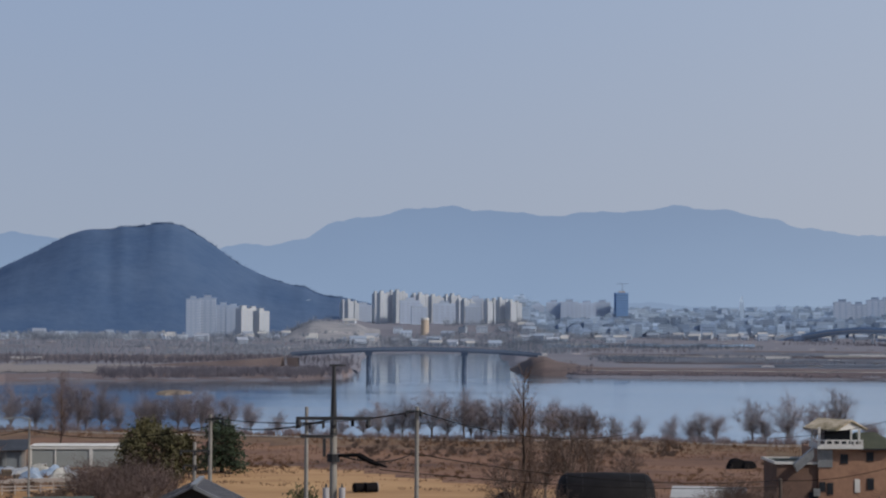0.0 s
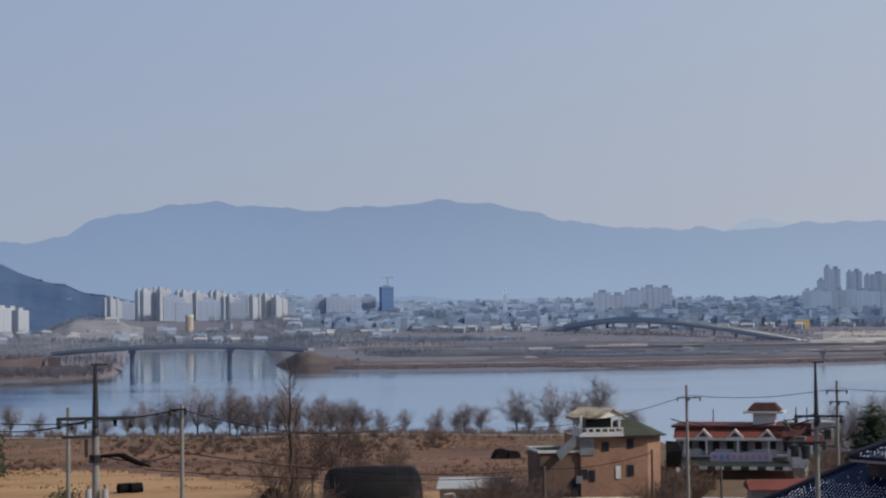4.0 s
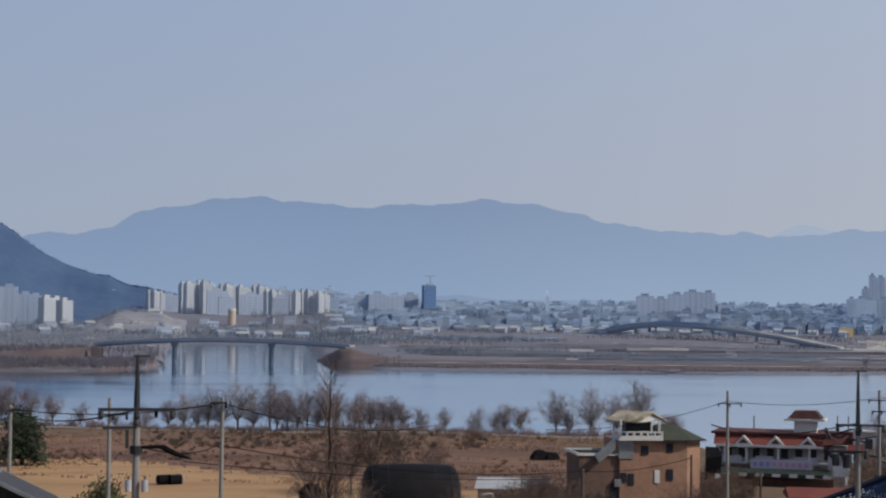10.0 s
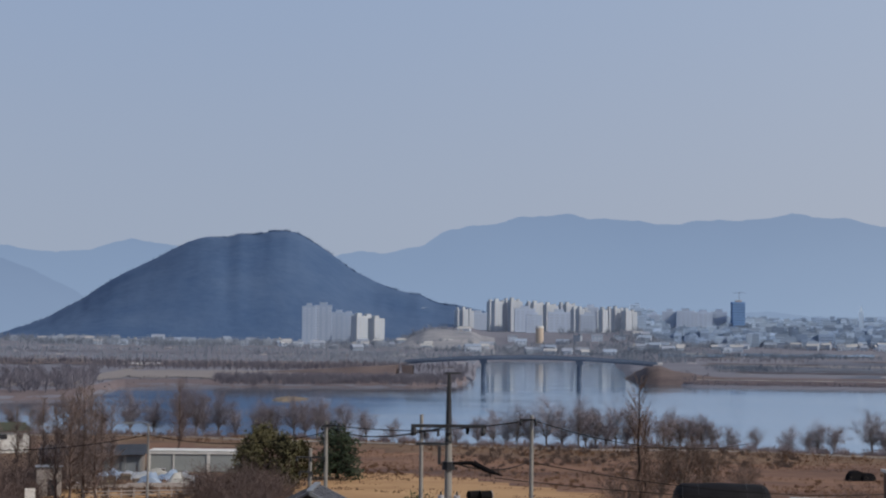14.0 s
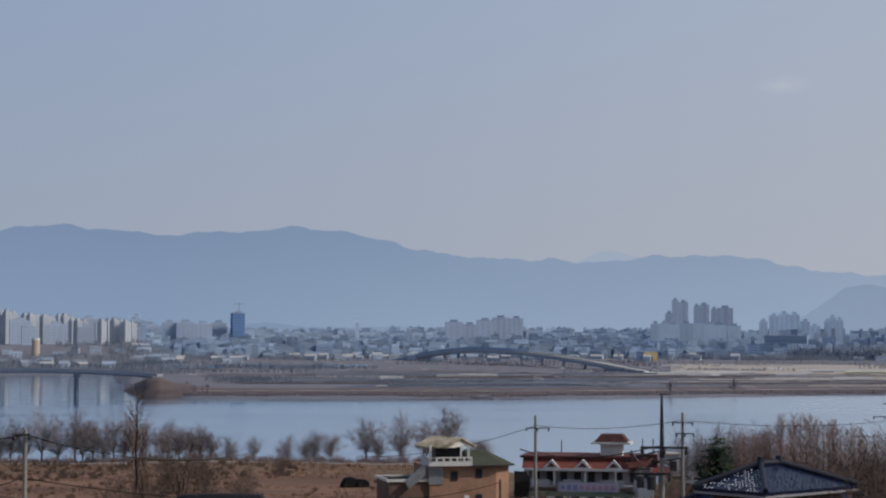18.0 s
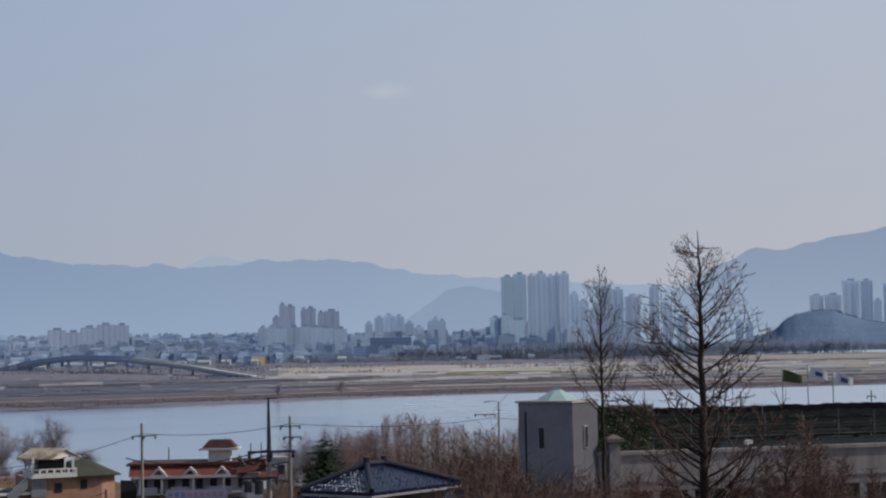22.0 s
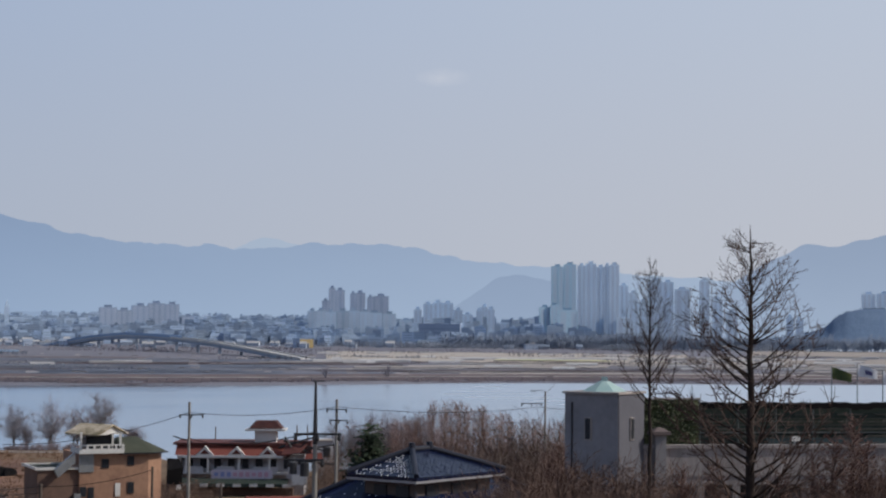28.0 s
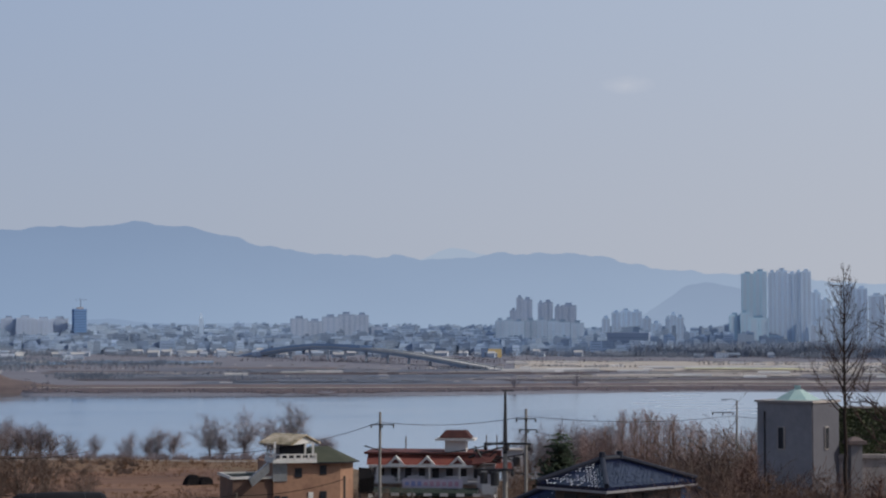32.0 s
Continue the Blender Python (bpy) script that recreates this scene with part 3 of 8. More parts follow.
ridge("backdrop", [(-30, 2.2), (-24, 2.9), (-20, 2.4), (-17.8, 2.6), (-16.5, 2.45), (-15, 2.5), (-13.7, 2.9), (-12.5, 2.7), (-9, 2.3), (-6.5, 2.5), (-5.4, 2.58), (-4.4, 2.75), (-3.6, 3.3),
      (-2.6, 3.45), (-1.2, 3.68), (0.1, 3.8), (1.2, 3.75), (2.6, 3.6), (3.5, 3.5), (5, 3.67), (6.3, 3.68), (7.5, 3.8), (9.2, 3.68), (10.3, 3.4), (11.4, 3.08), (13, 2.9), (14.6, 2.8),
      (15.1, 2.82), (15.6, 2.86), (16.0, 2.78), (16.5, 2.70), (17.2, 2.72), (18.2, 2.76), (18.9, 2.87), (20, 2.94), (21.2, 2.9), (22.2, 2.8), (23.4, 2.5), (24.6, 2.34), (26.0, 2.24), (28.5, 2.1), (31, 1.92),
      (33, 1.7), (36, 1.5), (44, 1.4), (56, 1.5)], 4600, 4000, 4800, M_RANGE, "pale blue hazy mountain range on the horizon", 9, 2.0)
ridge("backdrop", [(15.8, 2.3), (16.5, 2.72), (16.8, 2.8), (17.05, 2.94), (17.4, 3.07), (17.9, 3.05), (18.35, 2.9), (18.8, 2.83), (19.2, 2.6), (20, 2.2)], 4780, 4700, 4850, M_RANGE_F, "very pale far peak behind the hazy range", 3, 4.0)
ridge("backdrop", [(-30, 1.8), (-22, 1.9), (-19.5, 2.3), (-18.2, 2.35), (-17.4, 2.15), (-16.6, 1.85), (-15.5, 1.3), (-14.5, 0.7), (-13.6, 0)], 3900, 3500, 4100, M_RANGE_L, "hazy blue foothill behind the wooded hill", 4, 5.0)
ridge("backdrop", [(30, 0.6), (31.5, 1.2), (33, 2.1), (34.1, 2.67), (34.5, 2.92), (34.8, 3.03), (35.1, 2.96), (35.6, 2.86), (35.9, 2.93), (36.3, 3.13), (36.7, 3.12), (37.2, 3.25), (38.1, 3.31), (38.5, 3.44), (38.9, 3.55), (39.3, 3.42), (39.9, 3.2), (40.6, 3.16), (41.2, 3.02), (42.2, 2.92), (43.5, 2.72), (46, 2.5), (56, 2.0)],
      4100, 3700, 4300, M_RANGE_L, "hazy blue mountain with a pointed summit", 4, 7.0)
LEFT_HILL = [(-18.2, -0.4), (-17.5, -0.15), (-16.8, 0.1), (-16.04, 0.41), (-15.1, 0.95), (-14.14, 1.58), (-13, 2.16), (-12.3, 2.55), (-11.9, 2.74), (-11.44, 2.9), (-11.1, 2.96), (-10.8, 2.97), (-10.5, 2.98), (-10.2, 3.09), (-9.7, 3.1),
      (-9.4, 3.15), (-9.2, 3.2), (-8.7, 3.22), (-8.31, 3.12), (-7.85, 2.86), (-7.25, 2.48), (-6.88, 2.19), (-6.39, 1.86), (-5.9, 1.57), (-5.5, 1.46), (-5.22, 1.38), (-4.84, 1.28), (-4.44, 1.23), (-4.2, 1.1), (-4.0, 1.0), (-3.7, 0.92),
      (-3.3, 0.9), (-2.9, 0.8), (-2.5, 0.7), (-1.8, 0.5), (-0.8, 0.2), (0.2, -0.3)]
RIGHT_HILL = [(32.4, -0.25), (33.2, -0.05), (34.2, 0.08), (34.9, 0.2), (35.32, 0.37), (35.55, 0.62), (35.92, 0.82), (36.45, 0.93), (37.11, 0.95), (37.55, 0.79), (38.14, 0.58), (39.16, 0.45), (39.89, 0.51), (40.62, 0.49), (41.34, 0.55), (42.06, 0.65), (42.78, 0.67), (44, 0.7), (50, 0.4)]
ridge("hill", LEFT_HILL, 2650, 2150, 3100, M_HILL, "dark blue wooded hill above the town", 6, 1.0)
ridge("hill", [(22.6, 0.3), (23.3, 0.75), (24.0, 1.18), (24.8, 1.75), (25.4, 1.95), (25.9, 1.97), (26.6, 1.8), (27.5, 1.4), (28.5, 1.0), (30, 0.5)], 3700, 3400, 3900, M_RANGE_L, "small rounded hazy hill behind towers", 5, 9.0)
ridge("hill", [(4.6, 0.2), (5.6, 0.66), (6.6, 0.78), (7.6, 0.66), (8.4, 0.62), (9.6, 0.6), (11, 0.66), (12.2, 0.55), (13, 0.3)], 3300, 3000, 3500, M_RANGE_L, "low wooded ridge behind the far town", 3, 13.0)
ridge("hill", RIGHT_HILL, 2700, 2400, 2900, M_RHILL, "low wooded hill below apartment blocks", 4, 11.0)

# ---- the far town ----
RNG = random.Random(7)


def apartment(az, d, el_top, wide, deep, turn, wall, label, group, z0=None, columns=4, houses=2, floors=None, splay=0.0):
    """A slab or tower block: body with proud stair bays, window columns of single floors, roof houses. splay: degrees by which its front is turned to the sun between straight sides."""
    p = spot(az, d)
    base = float(gz(p.x, p.y)) - 0.5 if z0 is None else z0
    h = high(el_top, d) - base
    ob = thing("apartment_block", (p.x, p.y, base), -az + turn, label, "apartment block", group)
    hh = h - 4.0
    k_ = math.tan(radians(splay))

    def fy(x):
        return -deep / 2 + x * k_

    body = Shape()
    body.prism([(-wide / 2, fy(-wide / 2)), (wide / 2, fy(wide / 2)), (wide / 2, deep / 2 + wide * k_ / 2), (-wide / 2, deep / 2 + wide * k_ / 2)], 0, hh)
    bay = wide / columns
    for i in range(columns):
        cx = -wide / 2 + (i + 0.5) * bay - bay * 0.36
        body.box((cx, fy(cx) - 0.12, hh / 2), (bay * 0.16, 0.24, hh), splay)
    part("wall", body, wall, ob)
    par = Shape()
    par.box((0, -deep / 2 + 0.25, hh + 0.6), (wide / math.cos(radians(splay)) - 0.3, 0.4, 1.2), splay)
    for cx in (-wide / 2 + 0.2, wide / 2 - 0.2):
        y0, y1 = fy(cx) + 0.5, deep / 2 + wide * k_ / 2
        par.box((cx, (y0 + y1) / 2, hh + 0.6), (0.4, y1 - y0, 1.2))
    part("parapet", par, wall, ob)
    n = max(4, int(hh / 2.9)) if floors is None else floors
    win = Shape()
    for k in range(1, n):
        for i in range(columns):
            cx = -wide / 2 + (i + 0.5) * bay + bay * 0.1
            win.box((cx, fy(cx) - 0.04, k * hh / n + 0.6), (bay * 0.6, 0.1, hh / n * 0.52), splay)
        for s in (-1, 1):
            win.box((s * (wide / 2 + 0.04), 0, k * hh / n + 0.6), (0.1, deep * 0.22, hh / n * 0.5))
    tagged(part("glazing", win, M_APTW2 if wall is M_APT else M_APTWIN, ob), kind="stuff")
    for i in range(houses):
        cx = -wide / 2 + (i + 0.5) * wide / houses
        rh = Shape()
        rh.box((cx, 0.6 + deep * 0.12, hh + 2.0), (wide / houses * 0.42, deep * 0.5, 4.0))
        rh.box((cx, 0.6 + deep * 0.12, hh + 4.15), (wide / houses * 0.5, deep * 0.56, 0.3))
        part("roof_house", rh, wall, ob)
    return ob


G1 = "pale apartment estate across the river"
# the grey blocks stand in for shaded faces, shade painted into their wall tone
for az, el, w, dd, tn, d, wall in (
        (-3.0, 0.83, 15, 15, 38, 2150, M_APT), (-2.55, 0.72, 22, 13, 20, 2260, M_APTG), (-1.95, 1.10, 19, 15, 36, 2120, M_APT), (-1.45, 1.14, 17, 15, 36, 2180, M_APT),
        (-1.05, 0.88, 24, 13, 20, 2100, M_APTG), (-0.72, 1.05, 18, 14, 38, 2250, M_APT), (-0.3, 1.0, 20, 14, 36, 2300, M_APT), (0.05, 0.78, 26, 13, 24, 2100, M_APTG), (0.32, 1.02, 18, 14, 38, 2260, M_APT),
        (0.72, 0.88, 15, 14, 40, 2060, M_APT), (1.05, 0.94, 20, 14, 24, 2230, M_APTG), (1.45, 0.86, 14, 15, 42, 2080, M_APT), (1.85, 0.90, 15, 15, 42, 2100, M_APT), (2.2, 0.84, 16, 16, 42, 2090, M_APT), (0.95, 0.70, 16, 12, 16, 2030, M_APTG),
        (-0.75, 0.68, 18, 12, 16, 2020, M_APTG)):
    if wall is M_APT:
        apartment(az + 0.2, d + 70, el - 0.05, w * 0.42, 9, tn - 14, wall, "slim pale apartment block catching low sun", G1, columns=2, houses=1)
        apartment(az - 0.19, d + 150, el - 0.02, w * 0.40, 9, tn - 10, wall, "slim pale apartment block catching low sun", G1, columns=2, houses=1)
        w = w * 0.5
    apartment(az, d, el, w, 10, 3 if wall is M_APTG else tn - 12, wall, "tall pale apartment block catching low sun on one side" if wall is M_APT else "grey apartment block with shade painted into its wall tone", G1, columns=2 if wall is M_APT else 4, houses=1)
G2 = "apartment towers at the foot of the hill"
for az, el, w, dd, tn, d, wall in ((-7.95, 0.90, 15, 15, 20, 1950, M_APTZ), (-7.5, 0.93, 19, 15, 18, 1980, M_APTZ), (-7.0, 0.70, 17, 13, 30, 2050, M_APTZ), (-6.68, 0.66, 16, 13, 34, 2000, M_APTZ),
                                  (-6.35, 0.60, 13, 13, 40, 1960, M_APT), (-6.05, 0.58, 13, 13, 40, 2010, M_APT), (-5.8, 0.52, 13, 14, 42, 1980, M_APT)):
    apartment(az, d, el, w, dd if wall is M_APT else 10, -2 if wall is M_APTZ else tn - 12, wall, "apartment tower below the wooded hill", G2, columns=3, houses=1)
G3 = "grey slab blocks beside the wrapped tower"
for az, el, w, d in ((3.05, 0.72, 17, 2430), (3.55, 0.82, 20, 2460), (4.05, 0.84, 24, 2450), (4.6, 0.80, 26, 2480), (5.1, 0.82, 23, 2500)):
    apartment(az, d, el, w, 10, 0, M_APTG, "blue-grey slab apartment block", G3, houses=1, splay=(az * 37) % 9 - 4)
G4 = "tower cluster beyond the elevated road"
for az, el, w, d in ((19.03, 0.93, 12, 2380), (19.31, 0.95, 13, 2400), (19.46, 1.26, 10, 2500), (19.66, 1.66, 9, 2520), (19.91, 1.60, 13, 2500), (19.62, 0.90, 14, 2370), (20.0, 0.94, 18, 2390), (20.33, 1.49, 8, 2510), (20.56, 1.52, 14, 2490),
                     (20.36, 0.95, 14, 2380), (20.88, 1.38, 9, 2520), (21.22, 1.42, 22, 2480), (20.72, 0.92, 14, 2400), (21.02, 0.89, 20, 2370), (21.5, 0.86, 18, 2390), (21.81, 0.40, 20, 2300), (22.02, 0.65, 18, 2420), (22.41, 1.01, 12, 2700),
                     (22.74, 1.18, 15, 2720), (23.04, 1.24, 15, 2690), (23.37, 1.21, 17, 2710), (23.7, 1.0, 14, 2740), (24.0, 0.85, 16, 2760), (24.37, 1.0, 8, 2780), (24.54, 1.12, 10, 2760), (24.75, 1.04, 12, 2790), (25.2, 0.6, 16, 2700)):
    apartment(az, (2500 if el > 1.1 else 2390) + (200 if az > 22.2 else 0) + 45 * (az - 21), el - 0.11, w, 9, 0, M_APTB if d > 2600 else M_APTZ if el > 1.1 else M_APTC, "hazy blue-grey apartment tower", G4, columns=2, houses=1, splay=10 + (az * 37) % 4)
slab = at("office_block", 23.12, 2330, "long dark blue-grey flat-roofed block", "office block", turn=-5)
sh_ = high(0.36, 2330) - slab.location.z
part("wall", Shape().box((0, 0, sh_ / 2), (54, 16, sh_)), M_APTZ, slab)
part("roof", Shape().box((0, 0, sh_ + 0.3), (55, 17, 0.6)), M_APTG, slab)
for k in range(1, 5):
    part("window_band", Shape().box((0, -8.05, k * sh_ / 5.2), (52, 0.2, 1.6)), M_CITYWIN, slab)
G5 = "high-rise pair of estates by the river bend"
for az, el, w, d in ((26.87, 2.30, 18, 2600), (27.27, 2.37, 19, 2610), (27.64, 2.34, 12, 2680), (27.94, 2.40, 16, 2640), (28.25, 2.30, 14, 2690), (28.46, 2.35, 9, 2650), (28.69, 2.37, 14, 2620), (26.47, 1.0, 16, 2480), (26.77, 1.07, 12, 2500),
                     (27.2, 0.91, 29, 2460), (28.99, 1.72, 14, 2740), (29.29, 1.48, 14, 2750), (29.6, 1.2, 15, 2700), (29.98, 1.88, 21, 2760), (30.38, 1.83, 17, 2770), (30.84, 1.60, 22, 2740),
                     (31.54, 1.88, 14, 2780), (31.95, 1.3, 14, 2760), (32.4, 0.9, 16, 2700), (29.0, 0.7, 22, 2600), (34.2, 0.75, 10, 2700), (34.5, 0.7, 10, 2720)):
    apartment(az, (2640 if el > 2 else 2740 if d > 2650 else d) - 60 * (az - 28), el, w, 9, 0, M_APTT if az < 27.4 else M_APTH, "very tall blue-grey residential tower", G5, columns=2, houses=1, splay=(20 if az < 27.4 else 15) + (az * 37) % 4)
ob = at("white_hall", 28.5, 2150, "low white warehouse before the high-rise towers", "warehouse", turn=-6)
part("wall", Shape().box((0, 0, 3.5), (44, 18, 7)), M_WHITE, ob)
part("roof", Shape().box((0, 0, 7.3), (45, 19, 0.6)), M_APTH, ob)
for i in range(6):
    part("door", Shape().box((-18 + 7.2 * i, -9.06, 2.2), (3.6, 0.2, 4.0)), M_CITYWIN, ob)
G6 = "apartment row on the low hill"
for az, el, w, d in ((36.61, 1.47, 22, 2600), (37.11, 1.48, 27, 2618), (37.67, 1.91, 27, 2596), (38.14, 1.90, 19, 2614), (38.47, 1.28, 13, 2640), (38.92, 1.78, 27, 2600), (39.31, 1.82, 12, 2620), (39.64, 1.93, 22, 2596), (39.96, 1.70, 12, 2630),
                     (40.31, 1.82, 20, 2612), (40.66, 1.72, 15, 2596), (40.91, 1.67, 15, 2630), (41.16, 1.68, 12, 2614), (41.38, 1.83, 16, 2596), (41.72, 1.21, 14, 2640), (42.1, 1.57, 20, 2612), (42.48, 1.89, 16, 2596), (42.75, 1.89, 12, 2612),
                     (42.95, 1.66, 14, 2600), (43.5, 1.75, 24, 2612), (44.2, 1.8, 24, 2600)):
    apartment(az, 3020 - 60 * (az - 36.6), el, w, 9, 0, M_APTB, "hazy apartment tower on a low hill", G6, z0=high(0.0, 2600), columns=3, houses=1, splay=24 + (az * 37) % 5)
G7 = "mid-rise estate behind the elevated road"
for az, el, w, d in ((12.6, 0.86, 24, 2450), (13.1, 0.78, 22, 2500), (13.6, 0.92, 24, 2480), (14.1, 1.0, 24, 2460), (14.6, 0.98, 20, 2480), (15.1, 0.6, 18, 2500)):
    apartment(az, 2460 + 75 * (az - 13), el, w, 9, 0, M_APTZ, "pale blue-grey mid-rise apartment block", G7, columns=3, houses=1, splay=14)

# clearings and terraces on the hillside
def on_hill(az, el, top_el):
    foot, top = high(-0.35, 2150) - 4, high(top_el, 2650)
    for i in range(200):
        t = i / 199
        d = 2150 + 500 * t
        if foot + (top - foot) * (1 - (1 - t) ** 1.6) > high(el, d):
            return spot(az, d - 4, high(el, d - 4))
    return spot(az, 2640, high(el, 2640))


# bare earth with the hill's haze blue painted in
M_CLEAR = mat("haze_blue_hillside_earth", (0.24, 0.29, 0.36), (0.15, 0.20, 0.28), 0.03, 0.95, 0.2)
for az, el, w, h, te in ((-7.95, 0.62, 0.2, 0.1, 2.9), (-7.6, 0.48, 0.3, 0.07, 2.7), (-4.75, 0.90, 0.3, 0.03, 1.26), (-4.4, 0.80, 0.25, 0.03, 1.2)):
    cl0 = Shape()
    cl0.v = [tuple(on_hill(az + w * math.cos(6.283 * i / 14) * (0.8 + 0.25 * math.sin(3.1 * i + az)), el + h * math.sin(6.283 * i / 14) * (0.8 + 0.3 * math.sin(2.3 * i)), te)) for i in range(14)]
    cl0.f = [tuple(range(14))]
    tagged(part("clearing", cl0, M_CLEAR), "pale bare clearing on the wooded hillside", "clearing", kind="structure")

# the tower under construction, wrapped in blue
p = spot(5.7, 2480)
site = thing("wrapped_tower", (p.x, p.y, float(gz(p.x, p.y))), -5.7 + 12, "unfinished tower wrapped in blue netting", "tower")
h = high(1.06, 2480) - site.location.z
sh = Shape().box((0, 0, h / 2), (17, 15, h))
part("netting", sh, M_SITEBLUE, site)
core = Shape().box((1, 1, h + 1.2), (8, 7, 2.4))
part("core", core, M_CONC, site)
mast = Shape().tube((2, 2, h + 2), (2, 2, h + 14), 0.35, 0.3, 4).tube((-6, 2, h + 12.5), (10, 2, h + 13), 0.25, 0.2, 4)
part("crane", mast, M_DSTEEL, site)
for k in range(1, 16):
    part("scaffold_ring", Shape().box((0, 0, k * h / 16), (17.3, 15.3, 0.5)), M_BRIDGE, site)

ob = at("round_tower", -0.57, 1850, "tan round tower with a pale cap", "tower")
ht = high(0.24, 1850) - ob.location.z
part("shaft", Shape().tube((0, 0, 0), (0, 0, ht - 2), 4.2, 4.0, 16), M_ORANGE, ob)
part("cap", Shape().tube((0, 0, ht - 2), (0, 0, ht), 4.6, 4.2, 16), M_WHITE, ob)
ob = at("town_hall_tower", 9.5, 2450, "white spired tower above low roofs", "tower")
ht = high(0.98, 2450) - ob.location.z
part("shaft", Shape().box((0, 0, ht * 0.42), (6, 6, ht * 0.84)), M_APTH, ob)
part("spire", Shape().box((0, 0, ht * 0.92), (5, 5, ht * 0.16), 0, 0.15), M_APTH, ob)
ob = at("hall", 18.75, 1900, "long low hall with a yellow gable wall", "hall", turn=20)
part("wall", Shape().box((0, 0, 4.5), (15, 22, 9)), M_APTG, ob)
part("gable_wall", Shape().box((0, -11.2, 4.5), (15, 0.4, 9.2)), M_YELLOW, ob)
part("roof", Shape().box((0, 0, 9.4), (15.6, 22.8, 0.8)), M_CITY, ob)

# the earthworks mound with site roads
msh = Shape()
NA, NB = 40, 12
for i in range(NA + 1):
    for j in range(NB + 1):
        a = -5.6 + 3.6 * i / NA
        d = 1640 + 260 * j / NB
        hgt = 5.5 * math.exp(-((a + 4.0) / 0.75) ** 2) + 4.5 * math.exp(-((a + 2.9) / 0.8) ** 2)
        hgt *= math.sin(math.pi * min(1, j / NB * 0.75)) ** 0.8
        q = spot(a, d)
        step_h = 3.0 * math.floor(hgt / 3.0) + min(3.0, 1.6 * (hgt % 3.0))
        msh.v.append((q.x, q.y, float(gz(q.x, q.y)) - 0.6 + step_h + 0.8 * noise.noise(q / 30)))
msh.f = [(i * (NB + 1) + j, (i + 1) * (NB + 1) + j, (i + 1) * (NB + 1) + j + 1, i * (NB + 1) + j + 1) for i in range(NA) for j in range(NB)]
# bare earth, greyed towards blue as painted haze
M_MOUND = mat("haze_grey_earthworks", (0.30, 0.29, 0.30), (0.165, 0.175, 0.205), 0.03, 0.95, 0.3)
tagged(part("earth_mound", msh, M_MOUND), "terraced mound of bare earth before the estate", "mound", kind="structure")


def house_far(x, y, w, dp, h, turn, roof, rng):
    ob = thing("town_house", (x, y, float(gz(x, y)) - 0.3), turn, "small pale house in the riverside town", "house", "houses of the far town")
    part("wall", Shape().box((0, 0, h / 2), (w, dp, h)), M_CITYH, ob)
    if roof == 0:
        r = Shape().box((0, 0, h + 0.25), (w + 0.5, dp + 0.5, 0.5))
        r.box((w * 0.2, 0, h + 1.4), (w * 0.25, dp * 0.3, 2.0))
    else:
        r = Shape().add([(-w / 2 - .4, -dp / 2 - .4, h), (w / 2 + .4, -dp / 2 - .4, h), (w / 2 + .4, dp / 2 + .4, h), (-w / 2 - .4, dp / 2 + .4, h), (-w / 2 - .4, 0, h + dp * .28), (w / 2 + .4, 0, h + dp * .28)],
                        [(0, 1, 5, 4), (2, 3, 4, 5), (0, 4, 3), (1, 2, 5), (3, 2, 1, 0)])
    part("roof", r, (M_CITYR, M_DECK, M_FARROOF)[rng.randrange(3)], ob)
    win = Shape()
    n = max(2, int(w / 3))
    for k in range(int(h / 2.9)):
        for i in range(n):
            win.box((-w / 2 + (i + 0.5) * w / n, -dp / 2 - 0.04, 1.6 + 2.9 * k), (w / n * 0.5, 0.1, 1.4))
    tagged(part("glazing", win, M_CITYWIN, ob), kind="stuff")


# house and roof tones with the same painted haze tint
M_CITYH = mat("haze_blue_house_walls", (0.42, 0.47, 0.55), (0.33, 0.38, 0.455), 0.05, 0.9, 0.0, per="object", spread=0.4)
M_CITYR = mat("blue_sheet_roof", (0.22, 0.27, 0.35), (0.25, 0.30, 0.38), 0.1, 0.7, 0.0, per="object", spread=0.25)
M_FARROOF = mat("haze_blue_far_roof", (0.25, 0.28, 0.34), (0.22, 0.25, 0.31), 0.1, 0.9, 0.0, per="object", spread=0.25)
rng = random.Random(21)
for a0, a1, d0, d1, cnt in ((-17.5, -8.2, 1750, 2050, 50), (-8, -2, 1500, 1900, 22), (-3, 6, 1650, 1950, 44), (6, 19, 1850, 2150, 70), (19, 33, 1950, 2250, 30)):
    for i in range(cnt):
        q = spot(rng.uniform(a0, a1), rng.uniform(d0, d1))
        house_far(q.x, q.y, rng.uniform(6, 14), rng.uniform(6, 10), rng.choice((3, 3.5, 3.5, 5, 6)), -math.degrees(math.atan2(q.x, q.y)) + rng.uniform(-14, 16), rng.randrange(3), rng)

# the crowded roofs behind, too many to count
near_town, far_town = (Shape(), Shape()), (Shape(), Shape())
for i in range(1700):
    az = rng.uniform(2.4, 20) if rng.random() < 0.84 else rng.uniform(18, 28)
    d = rng.uniform(2080, 2900)
    q = spot(az, d)
    w, dp = rng.uniform(6, 19), rng.uniform(6, 11)
    h = rng.choice((5, 6, 6, 9, 9, 12)) + (d - 2150) / 150
    zb = float(gz(q.x, q.y)) + 3 + (d - 2080) / 34
    walls, bands = near_town if d < 2480 and az < 18 else far_town
    k = math.tan(radians(rng.uniform(-4, 26)))
    ca_, sa_ = math.cos(radians(-az)), math.sin(radians(-az))

    def plan(x, y):
        return (q.x + x * ca_ - y * sa_, q.y + x * sa_ + y * ca_)

